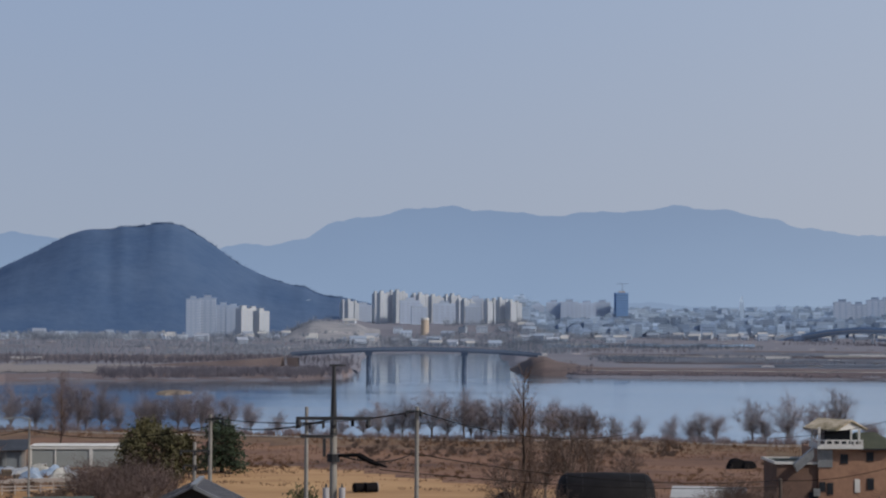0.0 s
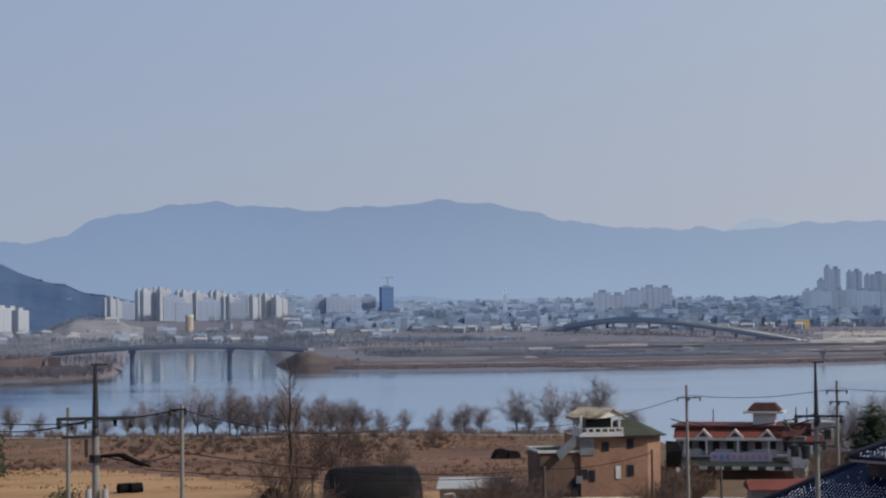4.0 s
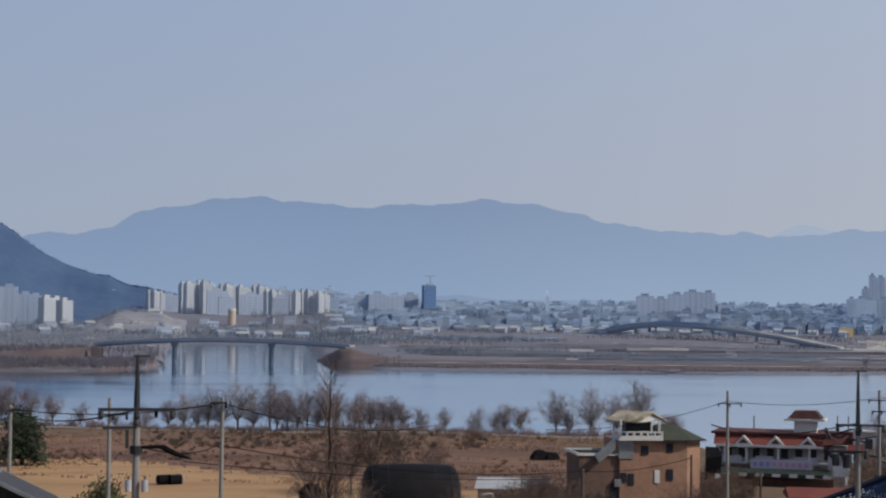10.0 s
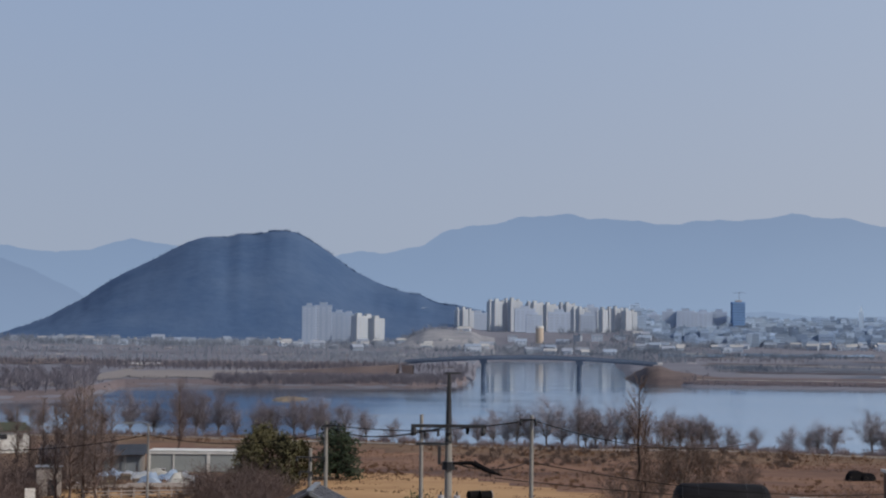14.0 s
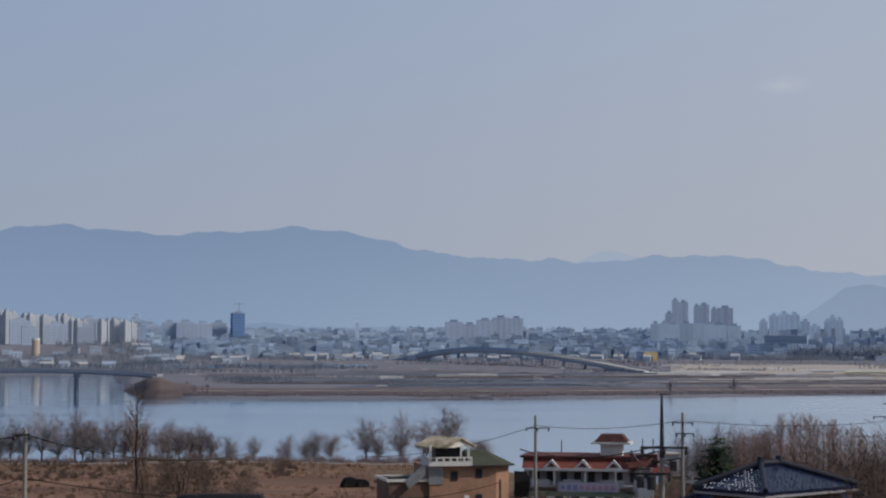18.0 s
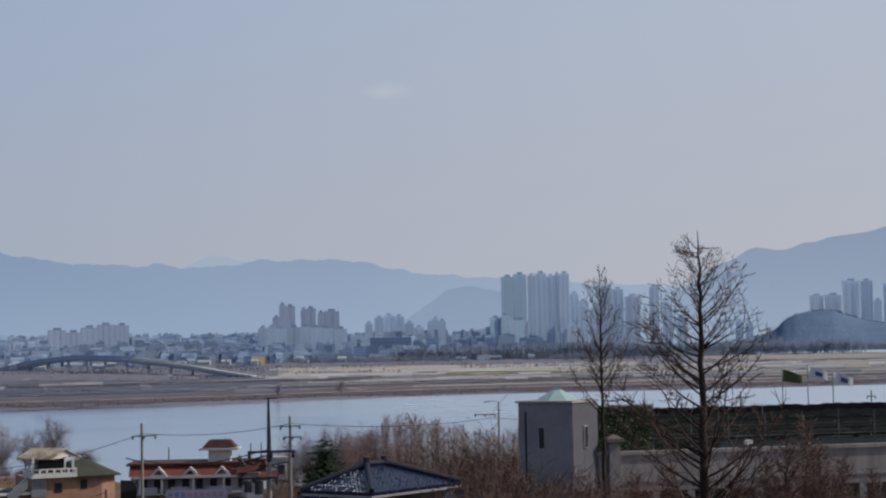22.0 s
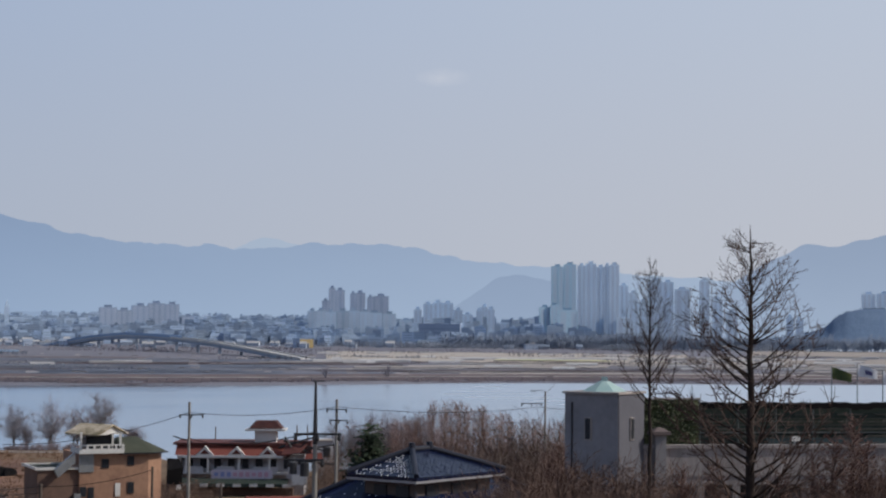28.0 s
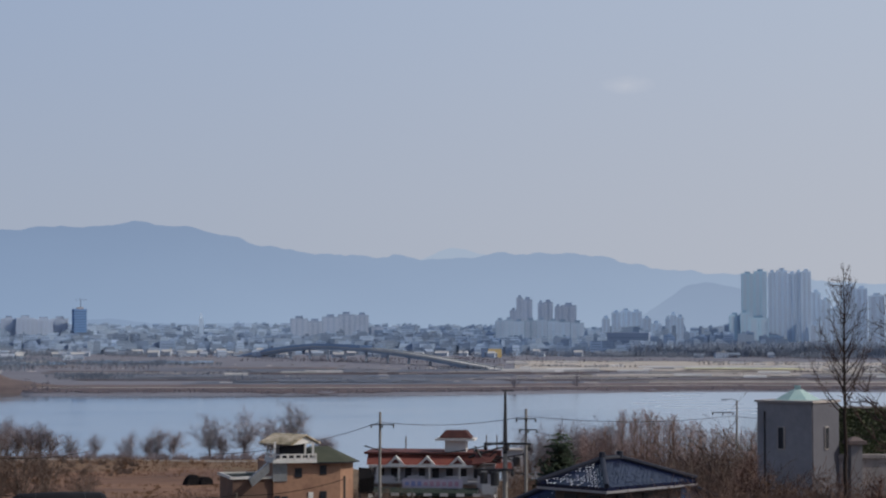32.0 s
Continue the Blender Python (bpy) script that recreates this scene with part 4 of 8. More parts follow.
    walls.prism([plan(-w / 2, -dp / 2 - w * k / 2), plan(w / 2, -dp / 2 + w * k / 2), plan(w / 2, dp / 2), plan(-w / 2, dp / 2)], zb - 8, zb + h)
    if rng.random() < 0.5:
        c = plan(rng.uniform(-.3, .3) * w, 0.1 * dp)
        walls.box((*c, zb + h + 1.1), (w * 0.3, dp * 0.4, 2.2), -az + 6)
    t = math.degrees(math.atan(k))
    for j in range(int(h / 3)):
        c = plan(0, -dp / 2)
        bands.box((*c, zb + 1.7 + 3 * j), (w * 0.8, 0.2, 1.2), -az + t)
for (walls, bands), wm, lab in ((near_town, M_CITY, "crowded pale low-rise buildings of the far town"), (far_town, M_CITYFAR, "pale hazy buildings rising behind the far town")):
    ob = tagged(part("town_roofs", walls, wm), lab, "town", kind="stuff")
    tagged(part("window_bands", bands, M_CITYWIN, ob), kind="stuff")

# ---- river bridge ----
BD = 850.0
bridge = thing("river_bridge", spot(0, BD), 0, "low grey girder bridge on two river piers", "bridge")


def deck_z(x):
    return 9.4 + 2.7 * (1 - ((x + 13) / 60) ** 2)


def profile_beam(x0, x1, n, fz, y0, y1, h0, h1):
    sh_ = Shape()
    for i in range(n + 1):
        xa = x0 + (x1 - x0) * i / n
        za = fz(xa)
        sh_.v += [(xa, y0, za + h0), (xa, y1, za + h0), (xa, y1, za + h1), (xa, y0, za + h1)]
    sh_.f = [(4 * i + (k + 1) % 4, 4 * i + k, 4 * i + 4 + k, 4 * i + 4 + (k + 1) % 4) for i in range(n) for k in range(4)] + [(0, 1, 2, 3), (4 * n + 3, 4 * n + 2, 4 * n + 1, 4 * n)]
    return sh_


part("deck", profile_beam(-72, 47, 24, deck_z, -5, 5, -0.5, 0.0), mat("bridge_deck", (0.10, 0.13, 0.19), (0.12, 0.15, 0.21), 0.1, 0.9, 0.0), bridge)
part("girder", profile_beam(-71, 45, 24, deck_z, -4.4, 4.4, -1.45, -0.52), M_BRIDGE, bridge)
for yy in (-4.9, 4.9):
    part("railing", profile_beam(-72, 47, 24, deck_z, yy - 0.05, yy + 0.05, 0.02, 0.5), M_BRIDGE, bridge)
for az in (-2.36, 0.70):
    xx = BD * math.tan(radians(az))
    pz = deck_z(xx) - 1.5
    part("pier", Shape().tube((xx, 0, -3), (xx, 0, pz - 1.6), 1.15, 1.15, 12).box((xx, 0, pz - 0.8), (3.4, 7.5, 1.6)), M_BRIDGE, bridge)
for xx in (-71,):
    part("abutment", Shape().box((xx, 0, 3.2), (5, 10.5, 8.4)), M_BROWN, bridge)
# embankment ramps to either end
M_EMB = mat("dark_grassy_slope", (0.085, 0.064, 0.066), (0.150, 0.115, 0.110), 0.08, 0.95, 0.5)
e = Shape()
xs, xe, za, zb = -165, -76, 2.2, 7.6
e.add([(xs, BD - 24, -2), (xe, BD - 24, -2), (xe, BD + 20, -2), (xs, BD + 20, -2), (xs, BD - 5, za), (xe, BD - 5, zb), (xe, BD + 5, zb), (xs, BD + 5, za)],
      [(3, 2, 1, 0), (4, 5, 6, 7), (0, 1, 5, 4), (1, 2, 6, 5), (2, 3, 7, 6), (3, 0, 4, 7)])
tagged(part("embankment", e, M_EMB), "grassy ramp leading to the river bridge", "embankment", kind="structure")
# the other landing: a spit of earth rising from the water to the deck and falling away with the bank road
re_ = random.Random(58)
e = Shape()
NE, CE = 46, 11
for i in range(NE):
    az = 2.08 + 4.6 * (i / (NE - 1)) ** 1.35
    front = float(np.interp(az, [2.05, 2.5, 2.8, 3.2, 4.2, 6.7], [905, 855, 838, 826, 812, 812]))
    crest = float(np.interp(az, [2.08, 2.3, 2.6, 2.85, 3.2, 3.7, 4.6, 5.6, 6.7], [-0.6, 1.6, 4.8, 7.4, 7.8, 5.6, 3.6, 2.4, 1.2]))
    back = float(np.interp(az, [2.05, 2.5, 3.0, 6.7], [1000, 990, 930, 900]))
    for j in range(CE):
        u = j / (CE - 1)
        d = front + (max(back, front + 30) - front) * u
        z = -1.0 + (crest + 1.0) * min(1, u / 0.36) ** 0.8 if u < 0.6 else crest + (-1.0 - crest) * ((u - 0.6) / 0.4)
        z += re_.uniform(-.35, .35) * (0.15 < u < 0.95)
        e.v.append(tuple(spot(az, d, z)))
e.f = [(CE * i + j, CE * (i + 1) + j, CE * (i + 1) + j + 1, CE * i + j + 1) for i in range(NE - 1) for j in range(CE - 1)]
tagged(part("embankment", e, M_EMB, smooth_faces=True), "dark earth spit rising to the bridge end", "embankment", kind="structure")

# ---- elevated road beyond the flats ----
viaduct = thing("elevated_road", (0, 0, 0), 0, "long curved elevated road on grey piers", "viaduct")
VP = [(10.7, 1900, -0.50), (11.5, 1860, -0.30), (12.3, 1800, -0.16), (13.2, 1720, -0.08), (14.0, 1650, -0.10), (15.0, 1560, -0.18), (16.0, 1480, -0.30), (17.0, 1400, -0.45), (18.0, 1320, -0.64), (18.9, 1250, -0.80)]


def via(t):
    i = min(int(t), len(VP) - 2)
    k = t - i
    az, d, el = (VP[i][j] * (1 - k) + VP[i + 1][j] * k for j in range(3))
    return spot(az, d, high(el, d))


M_VDECK = mat("pale_concrete_parapet", (0.56, 0.54, 0.51), (0.48, 0.465, 0.45), 0.1, 0.9, 0.0)
# viaduct concrete with distance haze painted in as a blue cast
M_VIA = mat("haze_grey_viaduct_concrete", (0.34, 0.40, 0.49), (0.30, 0.36, 0.45), 0.05, 0.9, 0.0)
# shaded copy of the parapet: the left half's darkness is put into this colour
M_VSHADE = mat("shade_dark_barrier", (0.29, 0.385, 0.53), (0.265, 0.36, 0.50), 0.1, 0.8, 0.0)
vd, vg, vr, vn = Shape(), Shape(), Shape(), Shape()
for i in range(36):
    p0, p1 = via(i * 9 / 36), via((i + 1) * 9 / 36)
    sd = Vector((p1.y - p0.y, p0.x - p1.x, 0)).normalized() * 5.5
    dz = Vector((0, 0, 0.7))
    vd.slab([p0 - sd, p1 - sd, p1 + sd, p0 + sd], 0.7)
    vg.slab([p0 - sd * .8 - dz * 1.05, p1 - sd * .8 - dz * 1.05, p1 + sd * .8 - dz * 1.05, p0 + sd * .8 - dz * 1.05], 2.2)
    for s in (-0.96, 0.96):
        # the left half gets an added taller barrier in the dark shade tone
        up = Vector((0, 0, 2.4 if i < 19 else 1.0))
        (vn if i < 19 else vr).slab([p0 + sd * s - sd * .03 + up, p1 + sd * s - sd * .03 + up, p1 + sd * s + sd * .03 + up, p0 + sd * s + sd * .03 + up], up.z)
part("deck", vd, M_VDECK, viaduct)
part("girder", vg, M_VIA, viaduct)
part("barrier", vr, M_VDECK, viaduct)
part("shade_barrier", vn, M_VSHADE, viaduct, "dark blue barrier painting the shade on the road's left half")
for i in range(1, 14):
    p = via(i * 0.68)
    g = float(gz(p.x, p.y))
    if p.z - 3 - g > 1:
        part("pier", Shape().box((p.x, p.y, (p.z - 3.0 + g) / 2 - 0.5), (2.2, 2.2, p.z - 3.0 - g + 1), -13), M_VIA, viaduct)

# ---- bands of the far flats ----
M_SAND = mat("pale_dry_sand", (0.44, 0.395, 0.345), (0.30, 0.272, 0.25), 0.02, 0.95, 0.2, stretch=(1, 4, 1))
# band tones carry a painted haze tint, strongest in the blue-grey ones
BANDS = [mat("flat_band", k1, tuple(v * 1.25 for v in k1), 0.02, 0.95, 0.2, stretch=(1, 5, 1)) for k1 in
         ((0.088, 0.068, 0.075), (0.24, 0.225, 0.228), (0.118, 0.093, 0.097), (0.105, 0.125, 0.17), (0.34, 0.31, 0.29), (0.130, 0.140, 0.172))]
LBL = ("dark brown fallow strip on the flats", "pale dry strip on the flats", "reddish brown field strip", "field strip with a painted blue-grey haze tint", "pale sandy track on the flats", "dull grey field strip")
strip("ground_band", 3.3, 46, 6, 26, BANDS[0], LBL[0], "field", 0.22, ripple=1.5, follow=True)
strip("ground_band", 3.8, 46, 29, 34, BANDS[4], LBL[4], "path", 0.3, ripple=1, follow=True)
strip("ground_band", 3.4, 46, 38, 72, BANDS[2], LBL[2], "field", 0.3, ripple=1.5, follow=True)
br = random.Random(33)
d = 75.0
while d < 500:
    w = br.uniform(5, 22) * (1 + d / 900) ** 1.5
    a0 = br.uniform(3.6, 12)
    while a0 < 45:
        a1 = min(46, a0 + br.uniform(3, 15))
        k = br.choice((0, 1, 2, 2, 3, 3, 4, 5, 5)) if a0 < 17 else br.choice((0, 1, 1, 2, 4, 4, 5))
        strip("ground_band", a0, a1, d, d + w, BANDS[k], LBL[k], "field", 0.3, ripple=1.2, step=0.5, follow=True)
        a0 = a1 + br.uniform(0.3, 4)
    d += w + br.uniform(2, 14)
strip("ground_band", 19.5, 31, 1240, 1660, M_SAND, "wide pale sandy flats", "field", 0.5, ripple=14)
strip("ground_band", 31, 46, 1260, 1540, M_TAN, "wide dull sandy flats", "field", 0.5, ripple=22)
strip("ground_band", 33, 46, 1640, 1985, M_TAN, "tan dry reed flats", "field", 0.45, ripple=8)
strip("pond", 5.6, 9.9, 1450, 1580, M_WATER, "pale pond on the flats", "pond", 0.55, ripple=22)
strip("pond", 3.2, 5.3, 1400, 1540, M_WATER, "pale pond on the flats", "pond", 0.55, ripple=6)
strip("ground_band", -18.5, -2.9, -3, 26, BANDS[2], LBL[2], "field", 0.22, ripple=2, follow=True)
M_STRAND = mat("dull_strand", (0.185, 0.165, 0.163), (0.235, 0.21, 0.205), 0.03, 0.95, 0.2, stretch=(1, 4, 1))
strip("ground_band", -18.8, -13.5, 60, 150, M_STRAND, "dull tan strand on the far bank", "field", 0.26, ripple=9, follow=True)
strip("ground_band", -14.2, -10.2, 40, 136, M_STRAND, "pale tan strand on the far bank", "field", 0.3, ripple=5, follow=True)
strip("ground_band", -10.2, -4.6, 96, 140, M_STRAND, "pale tan strand on the far bank", "field", 0.3, ripple=5, follow=True)
strip("ground_band", -18, -4.8, 960, 1080, M_BROWN, "brown fallow field", "field", 0.4, ripple=10)
strip("ground_band", -17, 2, 1350, 1480, M_FAR, "dull far field", "field", 0.4, ripple=10)
strip("water_far", 34.2, 44.0, 2010, 2260, M_WATER, "pale far reach of the river", "water", 0.6)
M_YGREEN = mat("yellow_plastic_film", (0.60, 0.58, 0.30), (0.52, 0.52, 0.3), 0.05, 0.7, 0.0)
strip("ground_band", 24.9, 28.6, 1275, 1310, M_YGREEN, "yellow-green covered seed beds", "field", 1.2, ripple=3)


def litter(label, n, a0, a1, d0, d1, seed, material):
    """Low heaps, sheds and crop rows too small and many to count."""
    r = random.Random(seed)
    sh_ = Shape()
    for _ in range(n):
        az, d = r.uniform(a0, a1), r.uniform(d0, d1)
        q_ = spot(az, d)
        g_ = float(gz(q_.x, q_.y))
        if g_ < 0.6:
            continue
        h_ = r.uniform(0.12, 0.6)
        sh_.box((q_.x, q_.y, g_ + h_ / 2), (r.uniform(2, 9), r.uniform(1, 4), h_), -az + r.uniform(-15, 15), r.uniform(.5, .95))
    return tagged(part("field_litter", sh_, material), label, "field litter", kind="stuff")


M_LITTER = mat("mixed_field_litter", (0.30, 0.275, 0.27), (0.20, 0.188, 0.195), 0.05, 0.9, 0.0, per="island", spread=0.55)
litter("pale and dark heaps scattered over the sandy flats", 800, 19, 46, 900, 1640, 611, M_LITTER)
litter("small heaps and rows over the grey flats", 220, 3.4, 19, 900, 1800, 612, M_LITTER)
litter("small heaps and huts on the left flats", 160, -18, -3, 900, 1750, 613, M_LITTER)


def poly_tunnel(az, d, length, turn):
    ob = at("poly_tunnel", az, d, "long low white plastic tunnel on the flats", "greenhouse", "white plastic tunnels on the flats", turn)
    sh_ = Shape()
    n = 8
    for i in range(n):
        a, b = math.pi * i / n, math.pi * (i + 1) / n
        ya, za, yb, zb = 2.4 * math.cos(a), 1.7 * math.sin(a), 2.4 * math.cos(b), 1.7 * math.sin(b)
        sh_.add([(-length / 2, ya, za), (length / 2, ya, za), (length / 2, yb, zb), (-length / 2, yb, zb)], [(0, 1, 2, 3)])
    part("cover", sh_, M_GREENH, ob)
    for s in (-1, 1):
        part("end_wall", Shape().add([(s * length / 2, 2.4 * math.cos(math.pi * i / n), 1.7 * math.sin(math.pi * i / n)) for i in range(n + 1)], [tuple(range(n + 1))]), M_GREENH, ob)


gr_ = random.Random(71)
EXTRA = tuple((gr_.uniform(19.5, 45), gr_.uniform(1060, 1600), gr_.uniform(6, 26), gr_.uniform(-12, 12)) for _ in range(80))
for az, d, ln, tn in EXTRA + ((12.6, 1120, 22, 4), (13.4, 1140, 24, -3), (10.6, 1060, 14, 8), (19.6, 1200, 22, 5), (20.6, 1190, 30, -4), (21.6, 1230, 26, 3), (24.2, 1340, 36, 2), (25.4, 1350, 40, 0), (26.8, 1370, 40, 3), (28.4, 1380, 36, -2),
                      (30.2, 1400, 40, 4), (31.5, 1420, 36, 0), (4.4, 1500, 16, 3), (33, 1390, 40, 2), (35.6, 1300, 30, 0), (36.8, 1250, 26, 4), (-13.2, 980, 20, 5), (-4.9, 1290, 18, 10), (3.1, 1130, 10, 0), (39.5, 1350, 40, 0)):
    poly_tunnel(az, d, ln, tn)

# ---- poles and lines ----
def pole(az, d, el_top, r, arms, label, z=None, spike=0.0, lamp=False):
    """A concrete pole; arms: (metres below the top, width, offset)."""
    ob = at("utility_pole", az, d, label, "utility pole", "poles of the riverside lines", z=z)
    top = high(el_top, d) - ob.location.z
    shaft_top = top - spike
    part("shaft", Shape().tube((0, 0, -0.5), (0, 0, shaft_top), r * 1.25, r * 0.85, 12), M_POLE, ob)
    if spike:
        part("spike", Shape().tube((0, 0, shaft_top - 0.5), (0, 0, top), r * 0.95, r * 0.4, 8).box((0.12, 0, top), (0.5, 0.08, 0.06)), M_DSTEEL, ob)
    for down, width, off in arms:
        arm = part("crossarm", Shape().box((off, -r * 1.1, top - down), (width, 0.09, 0.1)), M_DSTEEL, ob)
        for k in range(3 if width > 1.5 else 2):
            nn = 3 if width > 1.5 else 2
            xx = off + width * (k / (nn - 1) - 0.5) * 0.92
            part("insulator", Shape().tube((xx, -r * 1.1, top - down - 0.05), (xx, -r * 1.1, top - down - 0.2), 0.06, 0.09, 8).tube((xx, -r * 1.1, top - down - 0.2), (xx, -r * 1.1, top - down - 0.3), 0.09, 0.05, 8), M_DSTEEL, arm)
    if lamp:
        part("lamp_arm", Shape().tube((0, 0, top), (-0.5, 0, top + 0.15), 0.05, 0.04, 6).tube((-0.5, 0, top + 0.15), (-1.3, 0, top + 0.1), 0.04, 0.04, 6), M_STEEL, ob)
        part("lamp_head", Shape().box((-1.45, 0, top + 0.06), (0.6, 0.25, 0.12)), M_STEEL, ob)
    return ob


p1 = pole(-3.47, 55, -1.29, 0.125, ((1.61, 2.3, 0),), "concrete power pole with a dark spike and crossarm", spike=1.65)
t1 = high(-1.29, 55) - p1.location.z
for xx in (-1.1, 0.58, 1.1):
    part("insulator", Shape().tube((xx, -0.06, t1 - 1.64), (xx, -0.06, t1 - 1.72), 0.03, 0.06, 8).tube((xx, -0.06, t1 - 1.72), (xx, -0.06, t1 - 1.86), 0.06, 0.045, 8), M_BLACK, p1)
part("lower_arm", Shape().box((-0.5, -0.2, t1 - 2.15), (1.0, 0.08, 0.08)), M_DSTEEL, p1)
part("collar", Shape().tube((0, 0, t1 - 2.95), (0, 0, t1 - 2.7), 0.2, 0.2, 10), M_DSTEEL, p1)
part("cable_bundle", Shape().tube((0.15, -0.1, t1 - 2.75), (0.75, -0.2, t1 - 2.72), 0.05, 0.06, 6).tube((0.75, -0.2, t1 - 2.72), (1.2, -0.2, t1 - 2.95), 0.09, 0.08, 8).tube((1.2, -0.2, t1 - 2.95), (1.65, -0.2, t1 - 3.1), 0.08, 0.02, 8), M_BLACK, p1)
part("switch_box", Shape().box((-0.28, -0.15, t1 - 2.5), (0.1, 0.14, 0.55)), M_DSTEEL, p1)
for xx in (-0.22, 0.27):
    tr = part("transformer", Shape().tube((xx, -0.15, t1 - 4.08), (xx, -0.15, t1 - 3.72), 0.1, 0.1, 14), M_PALE, p1)
    part("bushing", Shape().tube((xx, -0.15, t1 - 3.72), (xx, -0.15, t1 - 3.6), 0.035, 0.02, 8), M_DSTEEL, tr)
p2 = pole(-4.33, 100, -2.61, 0.12, ((0.9, 1.6, 0.2),), "slim concrete pole with one crossarm")
p3 = pole(-0.81, 100, -2.60, 0.125, ((0.25, 0.9, -0.2),), "slim concrete pole with a short crossarm")
p4 = pole(-7.37, 120, -2.85, 0.14, ((0.3, 1.2, 0.3), (2.4, 2.0, -1.0)), "slim concrete pole with two crossarms")
part("transformer", Shape().tube((0.35, -0.2, 3.0), (0.35, -0.2, 3.9), 0.28, 0.28, 12), M_STEEL, p4)
p5 = pole(-7.86, 125, -3.72, 0.13, ((1.6, 0.9, -0.3),), "short concrete pole beside bushes")
p6 = pole(-12.97, 130, -2.97, 0.08, (), "street lamp pole over a yard", lamp=True)
p7 = pole(19.26, 80, -1.49, 0.12, ((2.35, 2.1, 0.1), (3.5, 1.6, -0.4)), "concrete power pole with two crossarms", spike=2.3)
t7 = high(-1.42, 80) - p7.location.z
part("transformer", Shape().tube((-0.45, -0.25, t7 - 4.3), (-0.45, -0.25, t7 - 3.7), 0.2, 0.2, 10), M_DSTEEL, p7)
part("transformer", Shape().tube((-0.95, -0.25, t7 - 4.2), (-0.95, -0.25, t7 - 3.7), 0.17, 0.17, 10), M_DSTEEL, p7)
p8 = pole(15.23, 165, -2.18, 0.14, ((1.15, 2.2, 0.2),), "concrete pole with one crossarm")
p9 = pole(19.89, 165, -2.07, 0.14, ((0.9, 1.9, 0), (1.9, 1.7, 0.2)), "concrete pole with two crossarms")
p10 = pole(26.54, 210, -1.76, 0.12, ((1.4, 2.5, -1.6),), "street lamp pole behind thickets", lamp=True)
M_POLE = mat("dark_weathered_wood", (0.075, 0.058, 0.05), (0.12, 0.095, 0.08), 1.2, 0.9, 0.3, stretch=(3, 3, 0.4))
p11 = pole(10.68, 150, -4.73, 0.16, (), "short weathered post by the brick house")
p12 = pole(14.11, 150, -4.21, 0.11, (), "thin post before the brick house")
p13 = pole(16.27, 140, -4.75, 0.11, (), "thin post before the restaurant")
for az, d, el in ((16.05, 245, -2.95), (18.62, 245, -2.9), (18.95, 245, -2.9), (8.2, 360, -3.0), (38.21, 220, -1.57), (34.2, 215, -1.54), (42.45, 300, -1.47)):
    pole(az, d, el, 0.09, ((0.7, 1.0, 0),) if d < 240 else (), "thin far pole near the water")


def wire(a, b, sag, r=0.026, n=14):
    pts = [a.lerp(b, i / n) - Vector((0, 0, sag * 4 * (i / n) * (1 - i / n))) for i in range(n + 1)]
    side = (b - a).cross(Vector((0, 0, 1))).normalized() * r
    up = Vector((0, 0, r))
    line = Shape()
    for q in pts:
        line.v += [tuple(q + side), tuple(q + up), tuple(q - side), tuple(q - up)]
    line.f = [(4 * i + k, 4 * i + (k + 1) % 4, 4 * i + 4 + (k + 1) % 4, 4 * i + 4 + k) for i in range(n) for k in range(4)]
    ob = part("power_line", line, M_BLACK)
    return tagged(ob, "thin dark overhead cable between poles", "cable", "overhead cables")


def tip(az, d, el):
    return spot(az, d, high(el, d))


for a, b, s in (((15.23, 165, -2.5), (19.89, 165, -2.3), 0.5), ((15.23, 165, -2.5), (9.5, 175, -3.5), 0.8), ((19.89, 165, -2.3), (26.3, 210, -2.25), 0.6), ((26.3, 210, -2.25), (33, 260, -2.3), 0.6),
                ((19.26, 80, -3.1), (15.23, 165, -3.3), 0.6), ((19.26, 80, -3.2), (19.89, 165, -2.8), 0.5), ((-3.47, 55, -2.98), (-7.37, 120, -3.0), 0.5), ((-0.81, 100, -2.75), (-7.37, 120, -2.95), 0.5), ((-0.81, 100, -2.75), (6, 140, -3.4), 0.9),
                ((-3.47, 55, -4.1), (-0.81, 100, -4.0), 0.4), ((-0.81, 100, -4.1), (10.68, 150, -4.8), 0.8), ((10.68, 150, -4.8), (14.11, 150, -4.3), 0.4), ((-7.37, 120, -3.2), (-12.97, 130, -3.3), 0.7), ((-12.97, 130, -3.3), (-20, 140, -3.6), 0.7), ((-2.0, 100, -4.6), (10.68, 150, -5.0), 0.5)):
    wire(tip(*a), tip(*b), s)


# ---- brick house with a roof pavilion ----
def opening(parent, name, c, s, frame_mat, turn=0.0):
    """A window set into a wall: frame and pane."""
    w = part(name, Shape().box(c, (s[0] + 0.16, s[1], s[2] + 0.16)), frame_mat, parent)
    part("pane", Shape().box((c[0], c[1] - s[1] * 0.5 - 0.01, c[2]), (s[0], 0.03, s[2])), M_DARK, w)
    return w


HD = 200.0
house = at("brick_house", 12.9, HD, "three-storey orange brick house with green roof", "house", turn=14, z=2.3)
WZ = high(-3.72, HD) - 2.3          # wall top above the base
part("wall", Shape().prism([(-4.6, -3.6), (2.9, -3.6), (4.7, -2.3), (4.7, 4.4), (-4.6, 4.4)], 0, WZ), M_BRICK, house)
# darker copy of the brick: the annex's shade is put into the colour
M_DARKBRICK = mat("shade_dark_brick", (0.17, 0.105, 0.08), (0.11, 0.072, 0.058), 0.5, 0.9, 0.4, fine=16)
